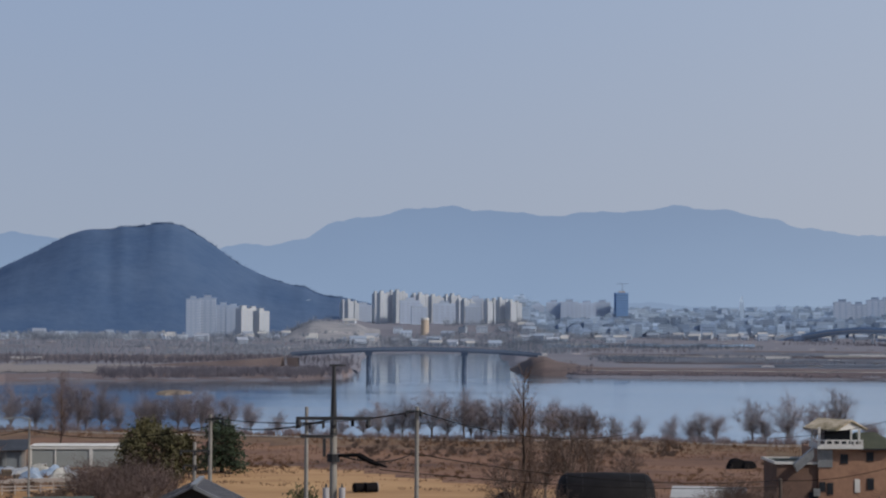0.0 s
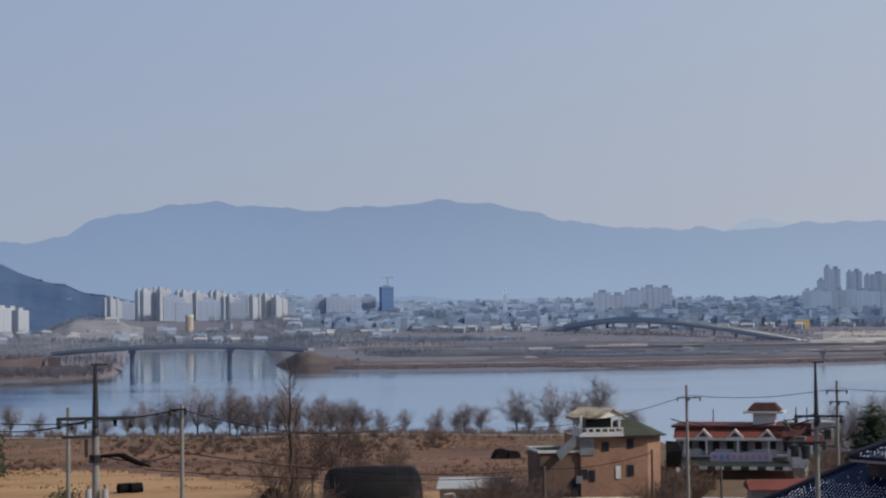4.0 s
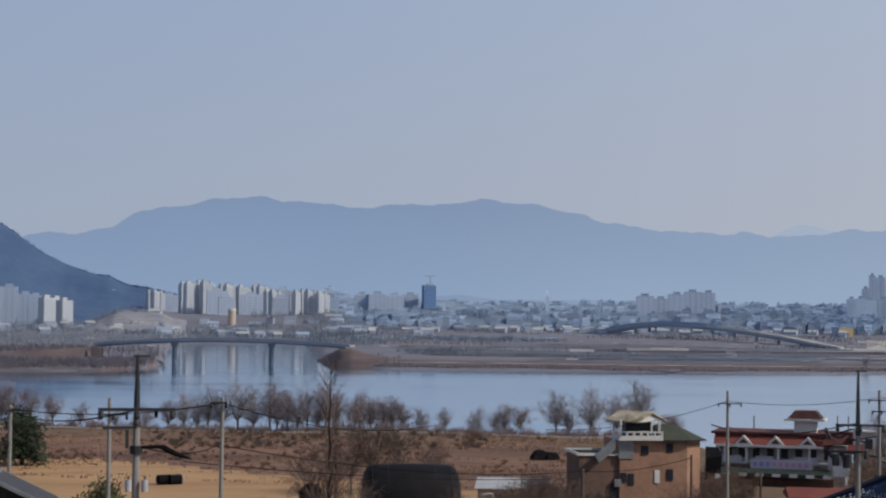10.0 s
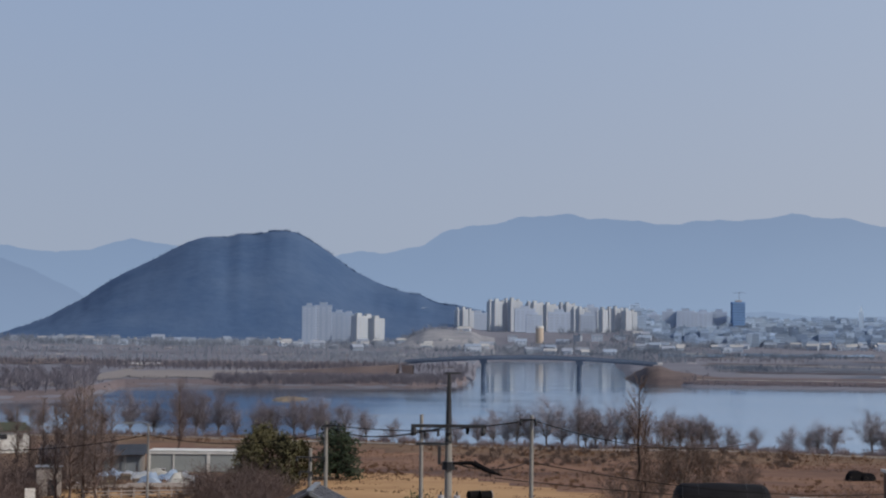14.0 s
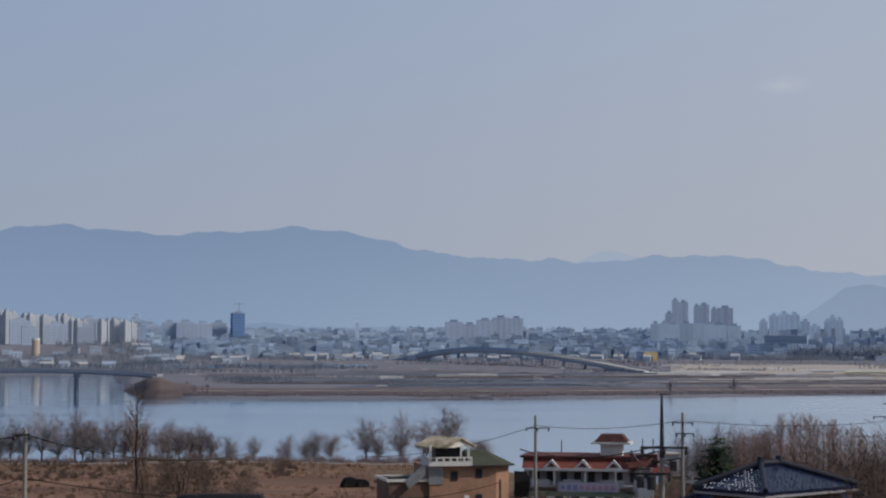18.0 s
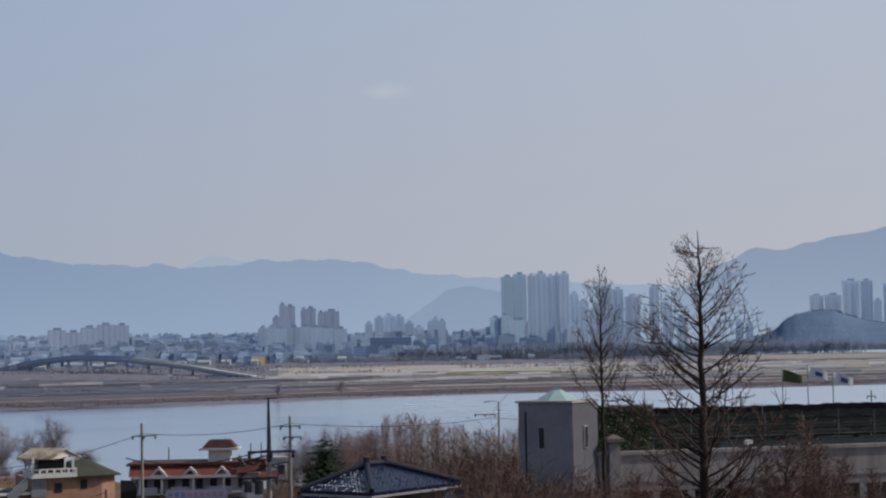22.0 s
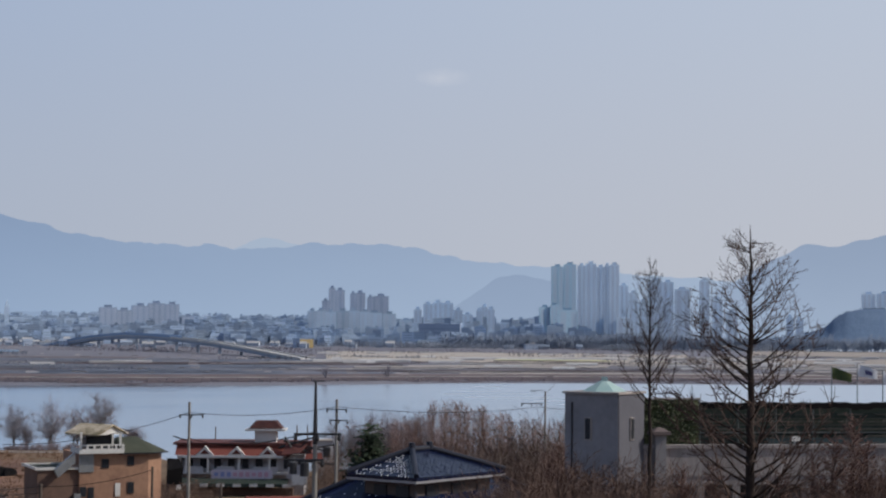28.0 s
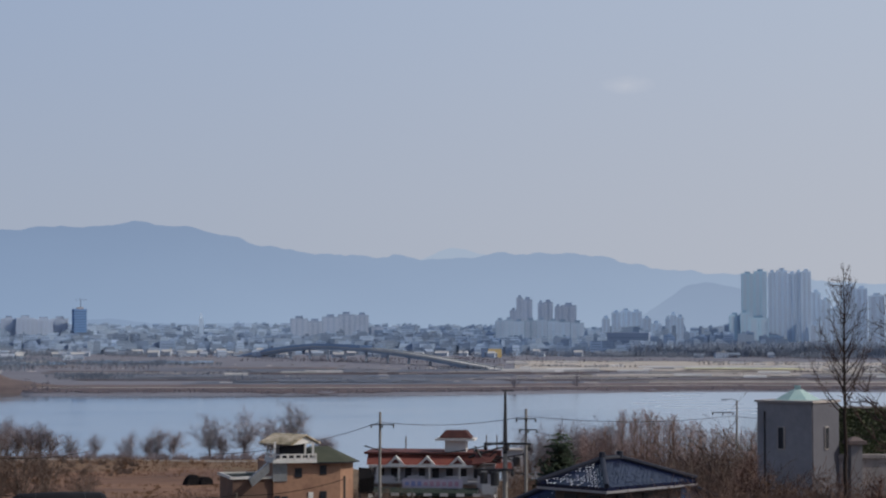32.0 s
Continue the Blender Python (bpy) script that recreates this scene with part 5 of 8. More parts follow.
part("annex_wall", Shape().box((-6.8, 0.2, (WZ - 1.6) / 2), (4.4, 7, WZ - 1.6)), M_DARKBRICK, house)
part("terrace_edge", Shape().box((-7.0, -3.4, WZ - 1.5), (4.6, 0.2, 0.28)).box((-9.1, 0.2, WZ - 1.5), (0.2, 7.2, 0.28)).box((-7.0, 3.7, WZ - 1.5), (4.6, 0.2, 0.28)), M_WHITE, house)
part("terrace_floor", Shape().box((-6.9, 0.2, WZ - 1.55), (4.0, 6.6, 0.1)), M_GREENROOF, house)
roof = Shape().add([(-0.2, -4.1, WZ + 0.1), (3.3, -4.1, WZ + 0.1), (5.2, -2.7, WZ + 0.1), (5.1, 4.9, WZ + 0.1), (-0.2, 4.9, WZ + 0.1), (0.4, 0.6, WZ + 1.55), (2.6, 0.6, WZ + 1.55)],
                   [(0, 1, 6, 5), (1, 2, 6), (2, 3, 6), (3, 4, 5, 6), (4, 0, 5), (4, 3, 2, 1, 0)])
part("roof", roof, M_GREENROOF, house)
part("eave", Shape().prism([(-0.3, -4.2), (3.35, -4.2), (5.3, -2.75), (5.2, 5.0), (-0.3, 5.0)], WZ - 0.06, WZ + 0.08), M_DSTEEL, house)
part("balcony_floor", Shape().box((-2.4, -2.2, WZ + 0.2), (4.9, 4.2, 0.3)), M_WHITE, house)
rail = part("balcony_rail", Shape().box((-2.4, -4.2, WZ + 0.95), (4.9, 0.18, 0.14)).box((-2.4, -4.2, WZ + 0.45), (4.9, 0.14, 0.25)).box((-4.75, -2.2, WZ + 0.95), (0.18, 4.0, 0.14)).box((-4.75, -2.2, WZ + 0.5), (0.14, 4.0, 0.3)), M_WHITE, house)
for i in range(7):
    part("baluster", Shape().box((-4.7 + i * 0.77, -4.2, WZ + 0.7), (0.22, 0.2, 0.5)), M_WHITE, rail)
for xx, yy in ((-4.55, -3.9), (-0.3, -3.9), (-4.55, -0.4), (-0.3, -0.4)):
    part("post", Shape().box((xx, yy, WZ + 1.35), (0.2, 0.2, 2.0)), M_WHITE, house)
# dark block standing in for the shade inside the open pavilion
part("pavilion_shade_block", Shape().box((-2.2, -1.2, WZ + 1.2), (2.8, 1.8, 1.9)), M_DARK, house)
pr = WZ + 2.15


def turned(pts, cx, cy, deg):
    k, s_ = math.cos(radians(deg)), math.sin(radians(deg))
    return [(cx + (x - cx) * k - (y - cy) * s_, cy + (x - cx) * s_ + (y - cy) * k, z) for x, y, z in pts]


part("pavilion_roof", Shape().add(turned([(-4.7, -4.6, pr), (-0.1, -4.6, pr), (-0.1, 0.4, pr), (-4.7, 0.4, pr), (-2.4, -4.6, pr + 1.0), (-2.4, 0.4, pr + 1.0), (-4.7, -4.6, pr - .14), (-0.1, -4.6, pr - .14), (-0.1, 0.4, pr - .14), (-4.7, 0.4, pr - .14), (-2.4, -4.6, pr + .84), (-2.4, 0.4, pr + .84)], -2.4, -2.2, 32),
     [(0, 4, 5, 3), (1, 2, 5, 4), (6, 9, 11, 10), (7, 10, 11, 8), (0, 6, 10, 4), (1, 4, 10, 7), (0, 3, 9, 6), (1, 7, 8, 2), (3, 5, 11, 9), (2, 8, 11, 5)]), M_CREAM, house)
part("gable_board", Shape().add(turned([(-4.4, -4.3, pr - .1), (-0.4, -4.3, pr - .1), (-2.4, -4.3, pr + .78), (-4.4, -4.24, pr - .1), (-0.4, -4.24, pr - .1), (-2.4, -4.24, pr + .78)], -2.4, -2.2, 32), [(0, 1, 2), (5, 4, 3), (0, 3, 4, 1), (1, 4, 5, 2), (2, 5, 3, 0)]), M_WHITE, house)
part("stair", Shape().add([(-5.2, -4.2, WZ + 0.3), (-5.2, -3.6, WZ + 0.3), (-7.4, -4.2, WZ - 1.6), (-7.4, -3.6, WZ - 1.6), (-5.2, -4.2, WZ - .9), (-5.2, -3.6, WZ - .9), (-7.0, -4.2, WZ - 2.4), (-7.0, -3.6, WZ - 2.4)],
     [(0, 1, 3, 2), (4, 6, 7, 5), (0, 2, 6, 4), (1, 5, 7, 3), (0, 4, 5, 1), (2, 3, 7, 6)]), M_STEEL, house)
part("stair_door", Shape().box((-3.9, -3.65, WZ - 1.0), (1.6, 0.1, 1.9)), M_STEEL, house)
for xx, zz, w, h in ((-1.84, WZ - 1.05, 0.65, 0.85), (0.93, WZ - 0.8, 0.6, 0.85), (-3.35, WZ - 4.2, 0.5, 1.1), (0.97, WZ - 3.7, 0.55, 1.05), (-4.2, WZ - 4.0, 0.5, 0.9)):
    opening(house, "window", (xx, -3.62, zz), (w, 0.12, h), M_DSTEEL)
part("door", Shape().box((-0.45, -3.64, WZ - 3.9), (0.55, 0.12, 1.4)), M_WHITE, house)
part("door", Shape().box((-5.1, -3.42, WZ - 5.6), (1.0, 0.14, 2.0)), M_DARK, house)
part("wall_box", Shape().box((-4.8, -3.55, WZ - 4.6), (0.7, 0.4, 0.8)), M_STEEL, house)

ob = at("porch_roof", 12.45, 185, "cream corrugated canopy roof on posts", "canopy", turn=4)
rz_ = high(-5.74, 185) - ob.location.z
sh = Shape()
for i in range(24):
    xa = -4.5 + i * 9 / 24
    sh.add([(xa, -1.6, rz_ - 0.5), (xa + 0.19, -1.6, rz_ - 0.47), (xa + 0.375, -1.6, rz_ - 0.5), (xa, 1.4, rz_), (xa + 0.19, 1.4, rz_ + 0.03), (xa + 0.375, 1.4, rz_)], [(0, 1, 4, 3), (1, 2, 5, 4)])
part("sheet", sh, M_CREAM, ob)
for xx in (-4.2, 4.2):
    for yy in (-1.4, 1.2):
        part("post", Shape().tube((xx, yy, -0.2), (xx, yy, rz_ - 0.1 if yy > 0 else rz_ - 0.5), 0.07, 0.07, 6), M_STEEL, ob)

ob = at("lean_to", 14.75, 214, "dark tarpaulin lean-to beside the brick house", "shed", turn=12)
hb = high(-3.95, 214) - ob.location.z
part("tarpaulin", Shape().add([(-0.9, -0.9, hb - 1.3), (1.0, -0.9, hb - 1.0), (0.9, 0.9, hb - .1), (-0.6, 0.9, hb), (-0.7, -0.9, hb - 3), (0.8, -0.9, hb - 3), (0.7, 0.9, hb - 3), (-0.6, 0.9, hb - 3)], [(0, 1, 2, 3), (4, 5, 1, 0), (5, 6, 2, 1), (6, 7, 3, 2), (7, 4, 0, 3)]), M_BLACK, ob)
part("base_wall", Shape().box((0, 0, (hb - 2.9) / 2), (1.3, 1.5, hb - 2.9)), M_DARKBRICK, ob)
part("white_panel", Shape().box((0.5, -0.8, hb - 3.3), (0.6, 0.06, 0.7), 0, 0.8), M_WHITE, ob)

for az, d, sc in ((9.32, 262, 1.15), (9.68, 262, 0.9)):
    ob = at("covered_heap", az, d, "heap under black plastic beside the brick house", "heap", "black heaps by the house", turn=20 * sc)
    hb = 1.25 * sc
    hp_ = Shape()
    for i in range(11):
        for j in range(7):
            u, v = i / 10 * 2 - 1, j / 6 * 2 - 1
            hp_.v.append((u * 1.25 * sc, v * 1.1, hb * max(0, 1 - abs(u) ** 5) * max(0, 1 - abs(v) ** 5) * (1 - 0.09 * abs(u)) + 0.3 * noise.noise(Vector((u * 2 + az, v * 2, 3)))))
    hp_.f = [(i * 7 + j, (i + 1) * 7 + j, (i + 1) * 7 + j + 1, i * 7 + j + 1) for i in range(10) for j in range(6)]
    part("plastic_cover", hp_, M_BLACK, ob)

# ---- red-roofed restaurant ----
RD = 230.0
rest = at("restaurant", 17.0, RD, "restaurant with red mansard roof and turret", "restaurant", turn=-6, z=2.4)
RE = high(-3.79, RD) - 2.4
W2, DP = 7.9, 8.0
part("wall", Shape().box((0, 0.6, RE / 2), (2 * W2 - 0.4, DP - 1.2, RE)), M_PALE, rest)
part("side_wall", Shape().box((-W2 + 0.1, -3.7, RE / 2), (0.5, 1.4, RE)), M_WHITE, rest)
man = Shape().add([(-W2 - .4, -4.6, RE), (6.0, -4.6, RE), (6.0, 5, RE), (-W2 - .4, 5, RE), (-W2 - .4, -3.3, RE + 1.25), (6.0, -3.3, RE + 1.25), (6.0, 4, RE + 1.25), (-W2 - .4, 4, RE + 1.25)],
                  [(0, 1, 5, 4), (1, 2, 6, 5), (2, 3, 7, 6), (3, 0, 4, 7), (4, 5, 6, 7), (3, 2, 1, 0)])
part("roof", man, M_RED, rest)
part("roof_cap", Shape().box((-1.1, 0.3, RE + 1.4), (15.2, 8.2, 0.28)), M_MAROON, rest)
part("fascia", Shape().box((-1.4, -4.7, RE - 0.12), (2 * W2 - 2.6, 0.2, 0.28)), M_WHITE, rest)
for xx in (-4.56, -0.63, 3.27):
    dm = part("dormer", Shape().add([(xx - 1.15, -4.75, RE + 0.02), (xx + 1.15, -4.75, RE + 0.02), (xx, -4.75, RE + 1.15), (xx - 1.15, -4.0, RE + 0.02), (xx + 1.15, -4.0, RE + 0.02), (xx, -3.4, RE + 1.15)],
                                    [(0, 1, 2), (0, 2, 5, 3), (1, 4, 5, 2), (3, 5, 4), (0, 3, 4, 1)]), M_WHITE, rest)
    part("dormer_window", Shape().add([(xx - 0.6, -4.8, RE + 0.2), (xx + 0.6, -4.8, RE + 0.2), (xx, -4.8, RE + 0.8), (xx - 0.6, -4.76, RE + 0.2), (xx + 0.6, -4.76, RE + 0.2), (xx, -4.76, RE + 0.8)], [(0, 1, 2), (5, 4, 3), (0, 2, 5, 3), (1, 4, 5, 2), (0, 3, 4, 1)]), M_MAROON, dm)
tu = part("turret", Shape().box((2.7, -0.5, RE + 2.15), (2.7, 2.7, 1.8)), M_WHITE, rest)
tz = RE + 3.0
part("turret_eave", Shape().box((2.7, -0.5, tz + 0.1), (5.0, 4.4, 0.24), 0, 1.0), M_WHITE, tu)
part("turret_roof", Shape().box((2.7, -0.5, tz + 0.75), (4.2, 3.6, 0.95), 0, 0.62), mat("dark_maroon_tiles", (0.040, 0.016, 0.016), (0.085, 0.030, 0.026), 1.2, 0.8, 0.3), tu)
for i in range(9):
    xx = -W2 + 1.2 + i * 1.75
    opening(rest, "window", (xx, -2.75, RE - 1.1), (0.85, 0.15, 1.2), M_PALE)
part("gallery_floor", Shape().box((-1, -3.6, RE - 2.2), (2 * W2 - 2.4, 2.0, 0.25)), M_PALE, rest)
for xx in (-W2 + 1, -4.2, -0.3, 3.5, 6.6):
    part("gallery_post", Shape().box((xx, -4.5, RE - 1.1), (0.22, 0.22, 2.1)), M_WHITE, rest)
for xx, ww in ((-6.0, 2.4), (-2.0, 2.2), (3.0, 3.0)):
    part("gallery_panel", Shape().box((xx, -4.5, RE - 1.75), (ww, 0.1, 0.8)), M_PALE, rest)
M_BANNER = mat("pink_banner_cloth", (0.44, 0.42, 0.52), (0.50, 0.44, 0.50), 0.4, 0.8, 0.05)
M_BLUEINK = mat("blue_print", (0.22, 0.25, 0.46), (0.24, 0.27, 0.48), 1.0, 0.8, 0.0)
M_PINKINK = mat("red_print", (0.46, 0.27, 0.35), (0.44, 0.29, 0.37), 1.0, 0.8, 0.0)
bn = part("banner", Shape().box((0.1, -4.72, RE - 2.3), (7.6, 0.06, 1.15)), M_BANNER, rest, "pale banner with blue and pink bars")
for i in range(9):
    part("print_bar", Shape().box((-3.1 + i * 0.78, -4.77, RE - 2.3), (0.5, 0.03, 0.6 if i % 3 else 0.45)), M_BLUEINK if i < 3 else M_PINKINK, bn)
aw = part("awning", Shape().add([(-W2 + .4, -4.6, RE - 2.80), (W2 - 2, -4.6, RE - 2.80), (W2 - 2, -6.2, RE - 3.35), (-W2 + .4, -6.2, RE - 3.35), (-W2 + .4, -4.6, RE - 2.90), (W2 - 2, -4.6, RE - 2.90), (W2 - 2, -6.2, RE - 3.75), (-W2 + .4, -6.2, RE - 3.75)],
                                 [(0, 3, 2, 1), (4, 5, 6, 7), (0, 1, 5, 4), (3, 7, 6, 2), (0, 4, 7, 3), (1, 2, 6, 5)]), M_NET, rest, "dark green awning with white scallops")
for i in range(7):
    part("scallop", Shape().box((-W2 + 1.4 + i * 2.05, -6.24, RE - 3.55), (1.0, 0.05, 0.38)), M_WHITE, aw)
part("sign_panel", Shape().box((6.6, -4.9, RE - 1.9), (1.7, 0.3, 1.7), 0, 0.9), M_PALE, rest)
part("sign_panel", Shape().box((7.3, -5.0, RE - 2.9), (1.9, 0.3, 1.3)), M_WHITE, rest)
part("ground_floor_wall", Shape().box((0, -3.4, (RE - 4) / 2), (2 * W2 - 3, 1.6, RE - 4)), M_DARKBRICK, rest)
for sgn, x0 in ((-1, -6.2), (1, 6.4)):
    part("roof_beam", Shape().tube((x0 - 2.6 * sgn * -1, -3, RE + 2.3), (x0 - 0.2 * sgn, -3, RE + 1.45), 0.09, 0.06, 5), M_DSTEEL, rest)
for x0, z0, x1, z1 in ((4.6, 1.0, 8.6, 2.3), (5.2, 1.9, 10.4, 0.7), (6.0, 0.4, 11.6, 1.5), (7.4, -0.6, 12.0, -1.0), (5.6, -0.2, 8.2, 1.9), (8.8, -1.6, 9.4, 1.9), (10.2, -0.3, 7.2, 0.9), (5.4, 2.4, 6.2, 1.1)):
    part("trellis_beam", Shape().tube((x0, -5.0 + 0.1 * x1, RE + z0), (x1, -4.6, RE + z1), 0.13, 0.1, 6), M_DSTEEL, rest)
part("torn_sheet", Shape().slab([(5.0, -5.2, RE + 0.2), (7.4, -5.3, RE + 0.5), (8.2, -4.3, RE + 1.5), (5.6, -4.2, RE + 1.6)], 0.08), M_MAROON, rest)
part("torn_sheet", Shape().slab([(7.9, -5.3, RE - 0.5), (10.2, -5.2, RE - 0.3), (10.0, -4.6, RE + 0.5), (8.1, -4.6, RE + 0.3)], 0.08), M_RED, rest)
part("roof_frame", Shape().box((7.0, -2, RE + 1.0), (3.2, 2.4, 1.6)), M_MAROON, rest)
ob = at("white_outbuilding", 19.45, 250, "small white flat-roofed building", "house", turn=10)
hb = high(-3.38, 250) - ob.location.z
part("wall", Shape().box((0, 0, hb / 2), (2.3, 3, hb)), M_PALE, ob)
part("roof", Shape().box((0, 0, hb + 0.1), (2.6, 3.4, 0.2)), M_CONC, ob)
opening(ob, "window", (0.3, -1.53, hb - 1.5), (0.8, 0.1, 1.2), M_DSTEEL)

ob = at("red_shed", 18.15, 175, "low shed with a red metal roof", "shed", turn=8)
hb = high(-5.13, 175) - ob.location.z
part("wall", Shape().box((0, 0, (hb - .7) / 2), (6.2, 3.6, hb - .7)), M_STEEL, ob)
part("roof", Shape().add([(-3.4, -2.2, hb - .8), (3.4, -2.2, hb - .8), (3.4, 2.2, hb - .5), (-3.4, 2.2, hb - .5), (-3.4, 0, hb), (3.4, 0, hb), (-3.4, -2.2, hb - .9), (3.4, -2.2, hb - .9), (3.4, 2.2, hb - .9), (-3.4, 2.2, hb - .9)],
                         [(0, 1, 5, 4), (2, 3, 4, 5), (0, 4, 3, 9, 6), (1, 7, 8, 2, 5), (0, 6, 7, 1), (9, 8, 7, 6), (3, 2, 8, 9)]), M_RED, ob)
ob = at("pale_canopy", 16.3, 165, "small pale tarpaulin canopy among shrubs", "canopy", turn=-5)
hb = high(-5.75, 165) - ob.location.z
part("sheet", Shape().slab([(-2.3, -1.2, hb - .35), (2.3, -1.2, hb - .3), (1.9, 1.2, hb), (-1.9, 1.2, hb)], 0.08), M_WHITE, ob)
for xx in (-1.8, 1.8):
    part("post", Shape().tube((xx, 0, -0.2), (xx, 0, hb - .15), 0.05, 0.05, 6), M_STEEL, ob)

# ---- blue-tiled house with two roofs ----
BX = at("tiled_house", 22.47, 109.5, "house with two hipped roofs of glazed dark-blue tiles", "house", turn=-4, z=5.0)
UX, UY = Vector((-0.82, 0.57, 0)), Vector((0.57, 0.82, 0))


M_RIDGE = mat("dark_ridge_tile", (0.010, 0.012, 0.022), (0.018, 0.020, 0.034), 1.0, 0.5, 0.1, spec=0.3)


def hip_roof(parent, name, c0, lu, lv, ze, rise, ridge_len, pitch_pieces, thick=0.25, top_off=0.5, lean=0.0, knobs=True):
    """A hipped roof whose near corner is c0; lu along UX, lv along UY. Returns the four corners and the ridge ends."""
    A = Vector((*c0, ze))
    B, C, D_ = A + UX * lu, A + UX * lu + UY * lv, A + UY * lv
    mid = A + UX * lu * 0.5 + UY * lv * top_off
    mid = mid + UX * lean
    R0, R1 = mid - UY * ridge_len / 2 + Vector((0, 0, rise)), mid + UY * ridge_len / 2 + Vector((0, 0, rise))
    dz = Vector((0, 0, thick))
    rf = part(name, Shape().add([A, B, C, D_, R0, R1, A - dz, B - dz, C - dz, D_ - dz],
                                [(0, 4, 1), (1, 4, 5, 2), (2, 5, 3), (3, 5, 4, 0), (6, 7, 8, 9), (0, 1, 7, 6), (1, 2, 8, 7), (2, 3, 9, 8), (3, 0, 6, 9)]), M_BLUE, parent)
    part("eave_board", Shape().add([A - dz * .9 - UX * .05 - UY * .05, B - dz * .9 + UX * .05 - UY * .05, C - dz * .9 + UX * .05 + UY * .05, D_ - dz * .9 - UX * .05 + UY * .05] + [q - dz * 1.5 for q in (A, B, C, D_)],
                                   [(0, 3, 2, 1), (4, 5, 6, 7), (0, 1, 5, 4), (1, 2, 6, 5), (2, 3, 7, 6), (3, 0, 4, 7)]), M_PALE, rf)
    up = Vector((0, 0, 0.1))
    for a, b in ((A, R0), (B, R0), (C, R1), (D_, R1), (R0, R1)):
        part("ridge_cap", Shape().tube(a + up, b + up, 0.17, 0.17, 8), M_RIDGE, rf)
    for q in (R0, R1) if knobs else ():
        part("finial", Shape().tube(q, q + Vector((0, 0, 0.5)), 0.26, 0.2, 8), M_RIDGE, rf)
    return A, B, C, D_, R0, R1, rf


zU, zL = 14.3 - 5.0, 11.3 - 5.0
U = hip_roof(BX, "upper_roof", (0, 0), 5.6, 9.2, zU, 1.36, 1.8, 0.3, lean=0.55)
L = hip_roof(BX, "lower_roof", (0.6, -3.2), 13.0, 17.0, zL, 3.85, 4.0, 0.3, knobs=False)
# upper wall painted dark brown so the gap under the eave reads as shade
part("upper_wall", Shape().prism([tuple((U[0] + UX * a + UY * b)[:2]) for a, b in ((0.7, 0.7), (0.7, 8.5), (4.9, 8.5), (4.7, 0.7))], zL - 0.5, zU - 0.45), mat("eave_shade_brown_wall", (0.11, 0.085, 0.075), (0.075, 0.06, 0.055), 0.6, 0.9, 0.3), BX)
part("lower_wall", Shape().prism([tuple((L[0] + UX * a + UY * b)[:2]) for a, b in ((0.9, 0.9), (0.9, 16), (12, 16), (12, 0.9))], -1.5, zL - 0.45), M_GREY, BX)
for a in (1.6, 3.4):
    w = U[0] + UX * a + UY * 0.66
    part("window", Shape().box((w.x, w.y, zU - 1.0), (1.0, 0.14, 0.8), 145.2), M_DARK, BX)
for b in (2.4, 5.0, 7.6):
    w = U[0] + UX * 0.66 + UY * b
    part("window", Shape().box((w.x, w.y, zU - 1.0), (0.14, 1.2, 0.8), -34.8), M_DARK, BX)


def tile_field(name, parent, A, B, P, Q, cols, rows_n, joined=None, dabs=None, chance=None):
    """Rows of half-round tiles over the plane with eave A-B and top P-Q."""
    nrm = (B - A).cross(P - A).normalized()
    if nrm.z < 0:
        nrm = -nrm
    base_mesh = None
    for r in range(rows_n):
        for c in range(cols):
            u0, v0 = (c + 0.5) / cols, (r + 0.5) / rows_n
            low, upv = A.lerp(B, u0), None
            e = (B - A).normalized()
            slope = (nrm.cross(e)).normalized()
            if slope.z < 0:
                slope = -slope
            run = abs((P - A).dot(slope))
            pt = low + slope * run * v0
            ua, ub = (pt - A).dot(e), (pt - B).dot(-e)
            la = (P - A).dot(e) * v0
            lb = (Q - B).dot(-e) * v0
            if ua < la + 0.12 or ub < lb + 0.12:
                continue
            if base_mesh is None:
                s_ = Shape()
                wd, ln = (B - A).length / cols * 0.45, run / rows_n * 0.56
                prof = [(-wd * math.cos(math.pi * k / 6), wd * 0.85 * math.sin(math.pi * k / 6)) for k in range(7)]
                s_.v = [(x, -ln, z * 1.05 + 0.03) for x, z in prof] + [(x, ln, z) for x, z in prof]
                s_.f = [(k, k + 1, k + 8, k + 7) for k in range(6)] + [(6, 5, 4, 3, 2, 1, 0)]
                base_mesh = s_.mesh(name)
                base_mesh.polygons.foreach_set("use_smooth", [True] * 6 + [False])
                base_mesh.materials.append(M_BLUE)
            # white dab on the tile's flank: a painted sun glint
            if dabs is not None and random.random() < chance(u0, v0):
                rot = Matrix((e, slope, e.cross(slope))).transposed().to_4x4()
                mm = Matrix.Translation(pt + nrm * 0.05 - slope * ln) @ rot
                k_ = random.uniform(0.7, 1.25)
                y1 = ln * 0.9 * k_
                dabs.add([mm @ Vector(q_) for q_ in ((-wd * 1.02, 0, wd * .18), (-wd * .45, 0, wd * .86), (-wd * .45, y1, wd * .82), (-wd * 1.02, y1, wd * .14), (-wd * .8, 0, wd * .1), (-wd * .3, 0, wd * .6), (-wd * .3, y1, wd * .6), (-wd * .8, y1, wd * .1))],
                         [(0, 1, 2, 3), (7, 6, 5, 4), (0, 4, 5, 1), (1, 5, 6, 2), (2, 6, 7, 3), (3, 7, 4, 0)])
            if joined is not None:
                rot = Matrix((e, slope, e.cross(slope))).transposed().to_4x4()
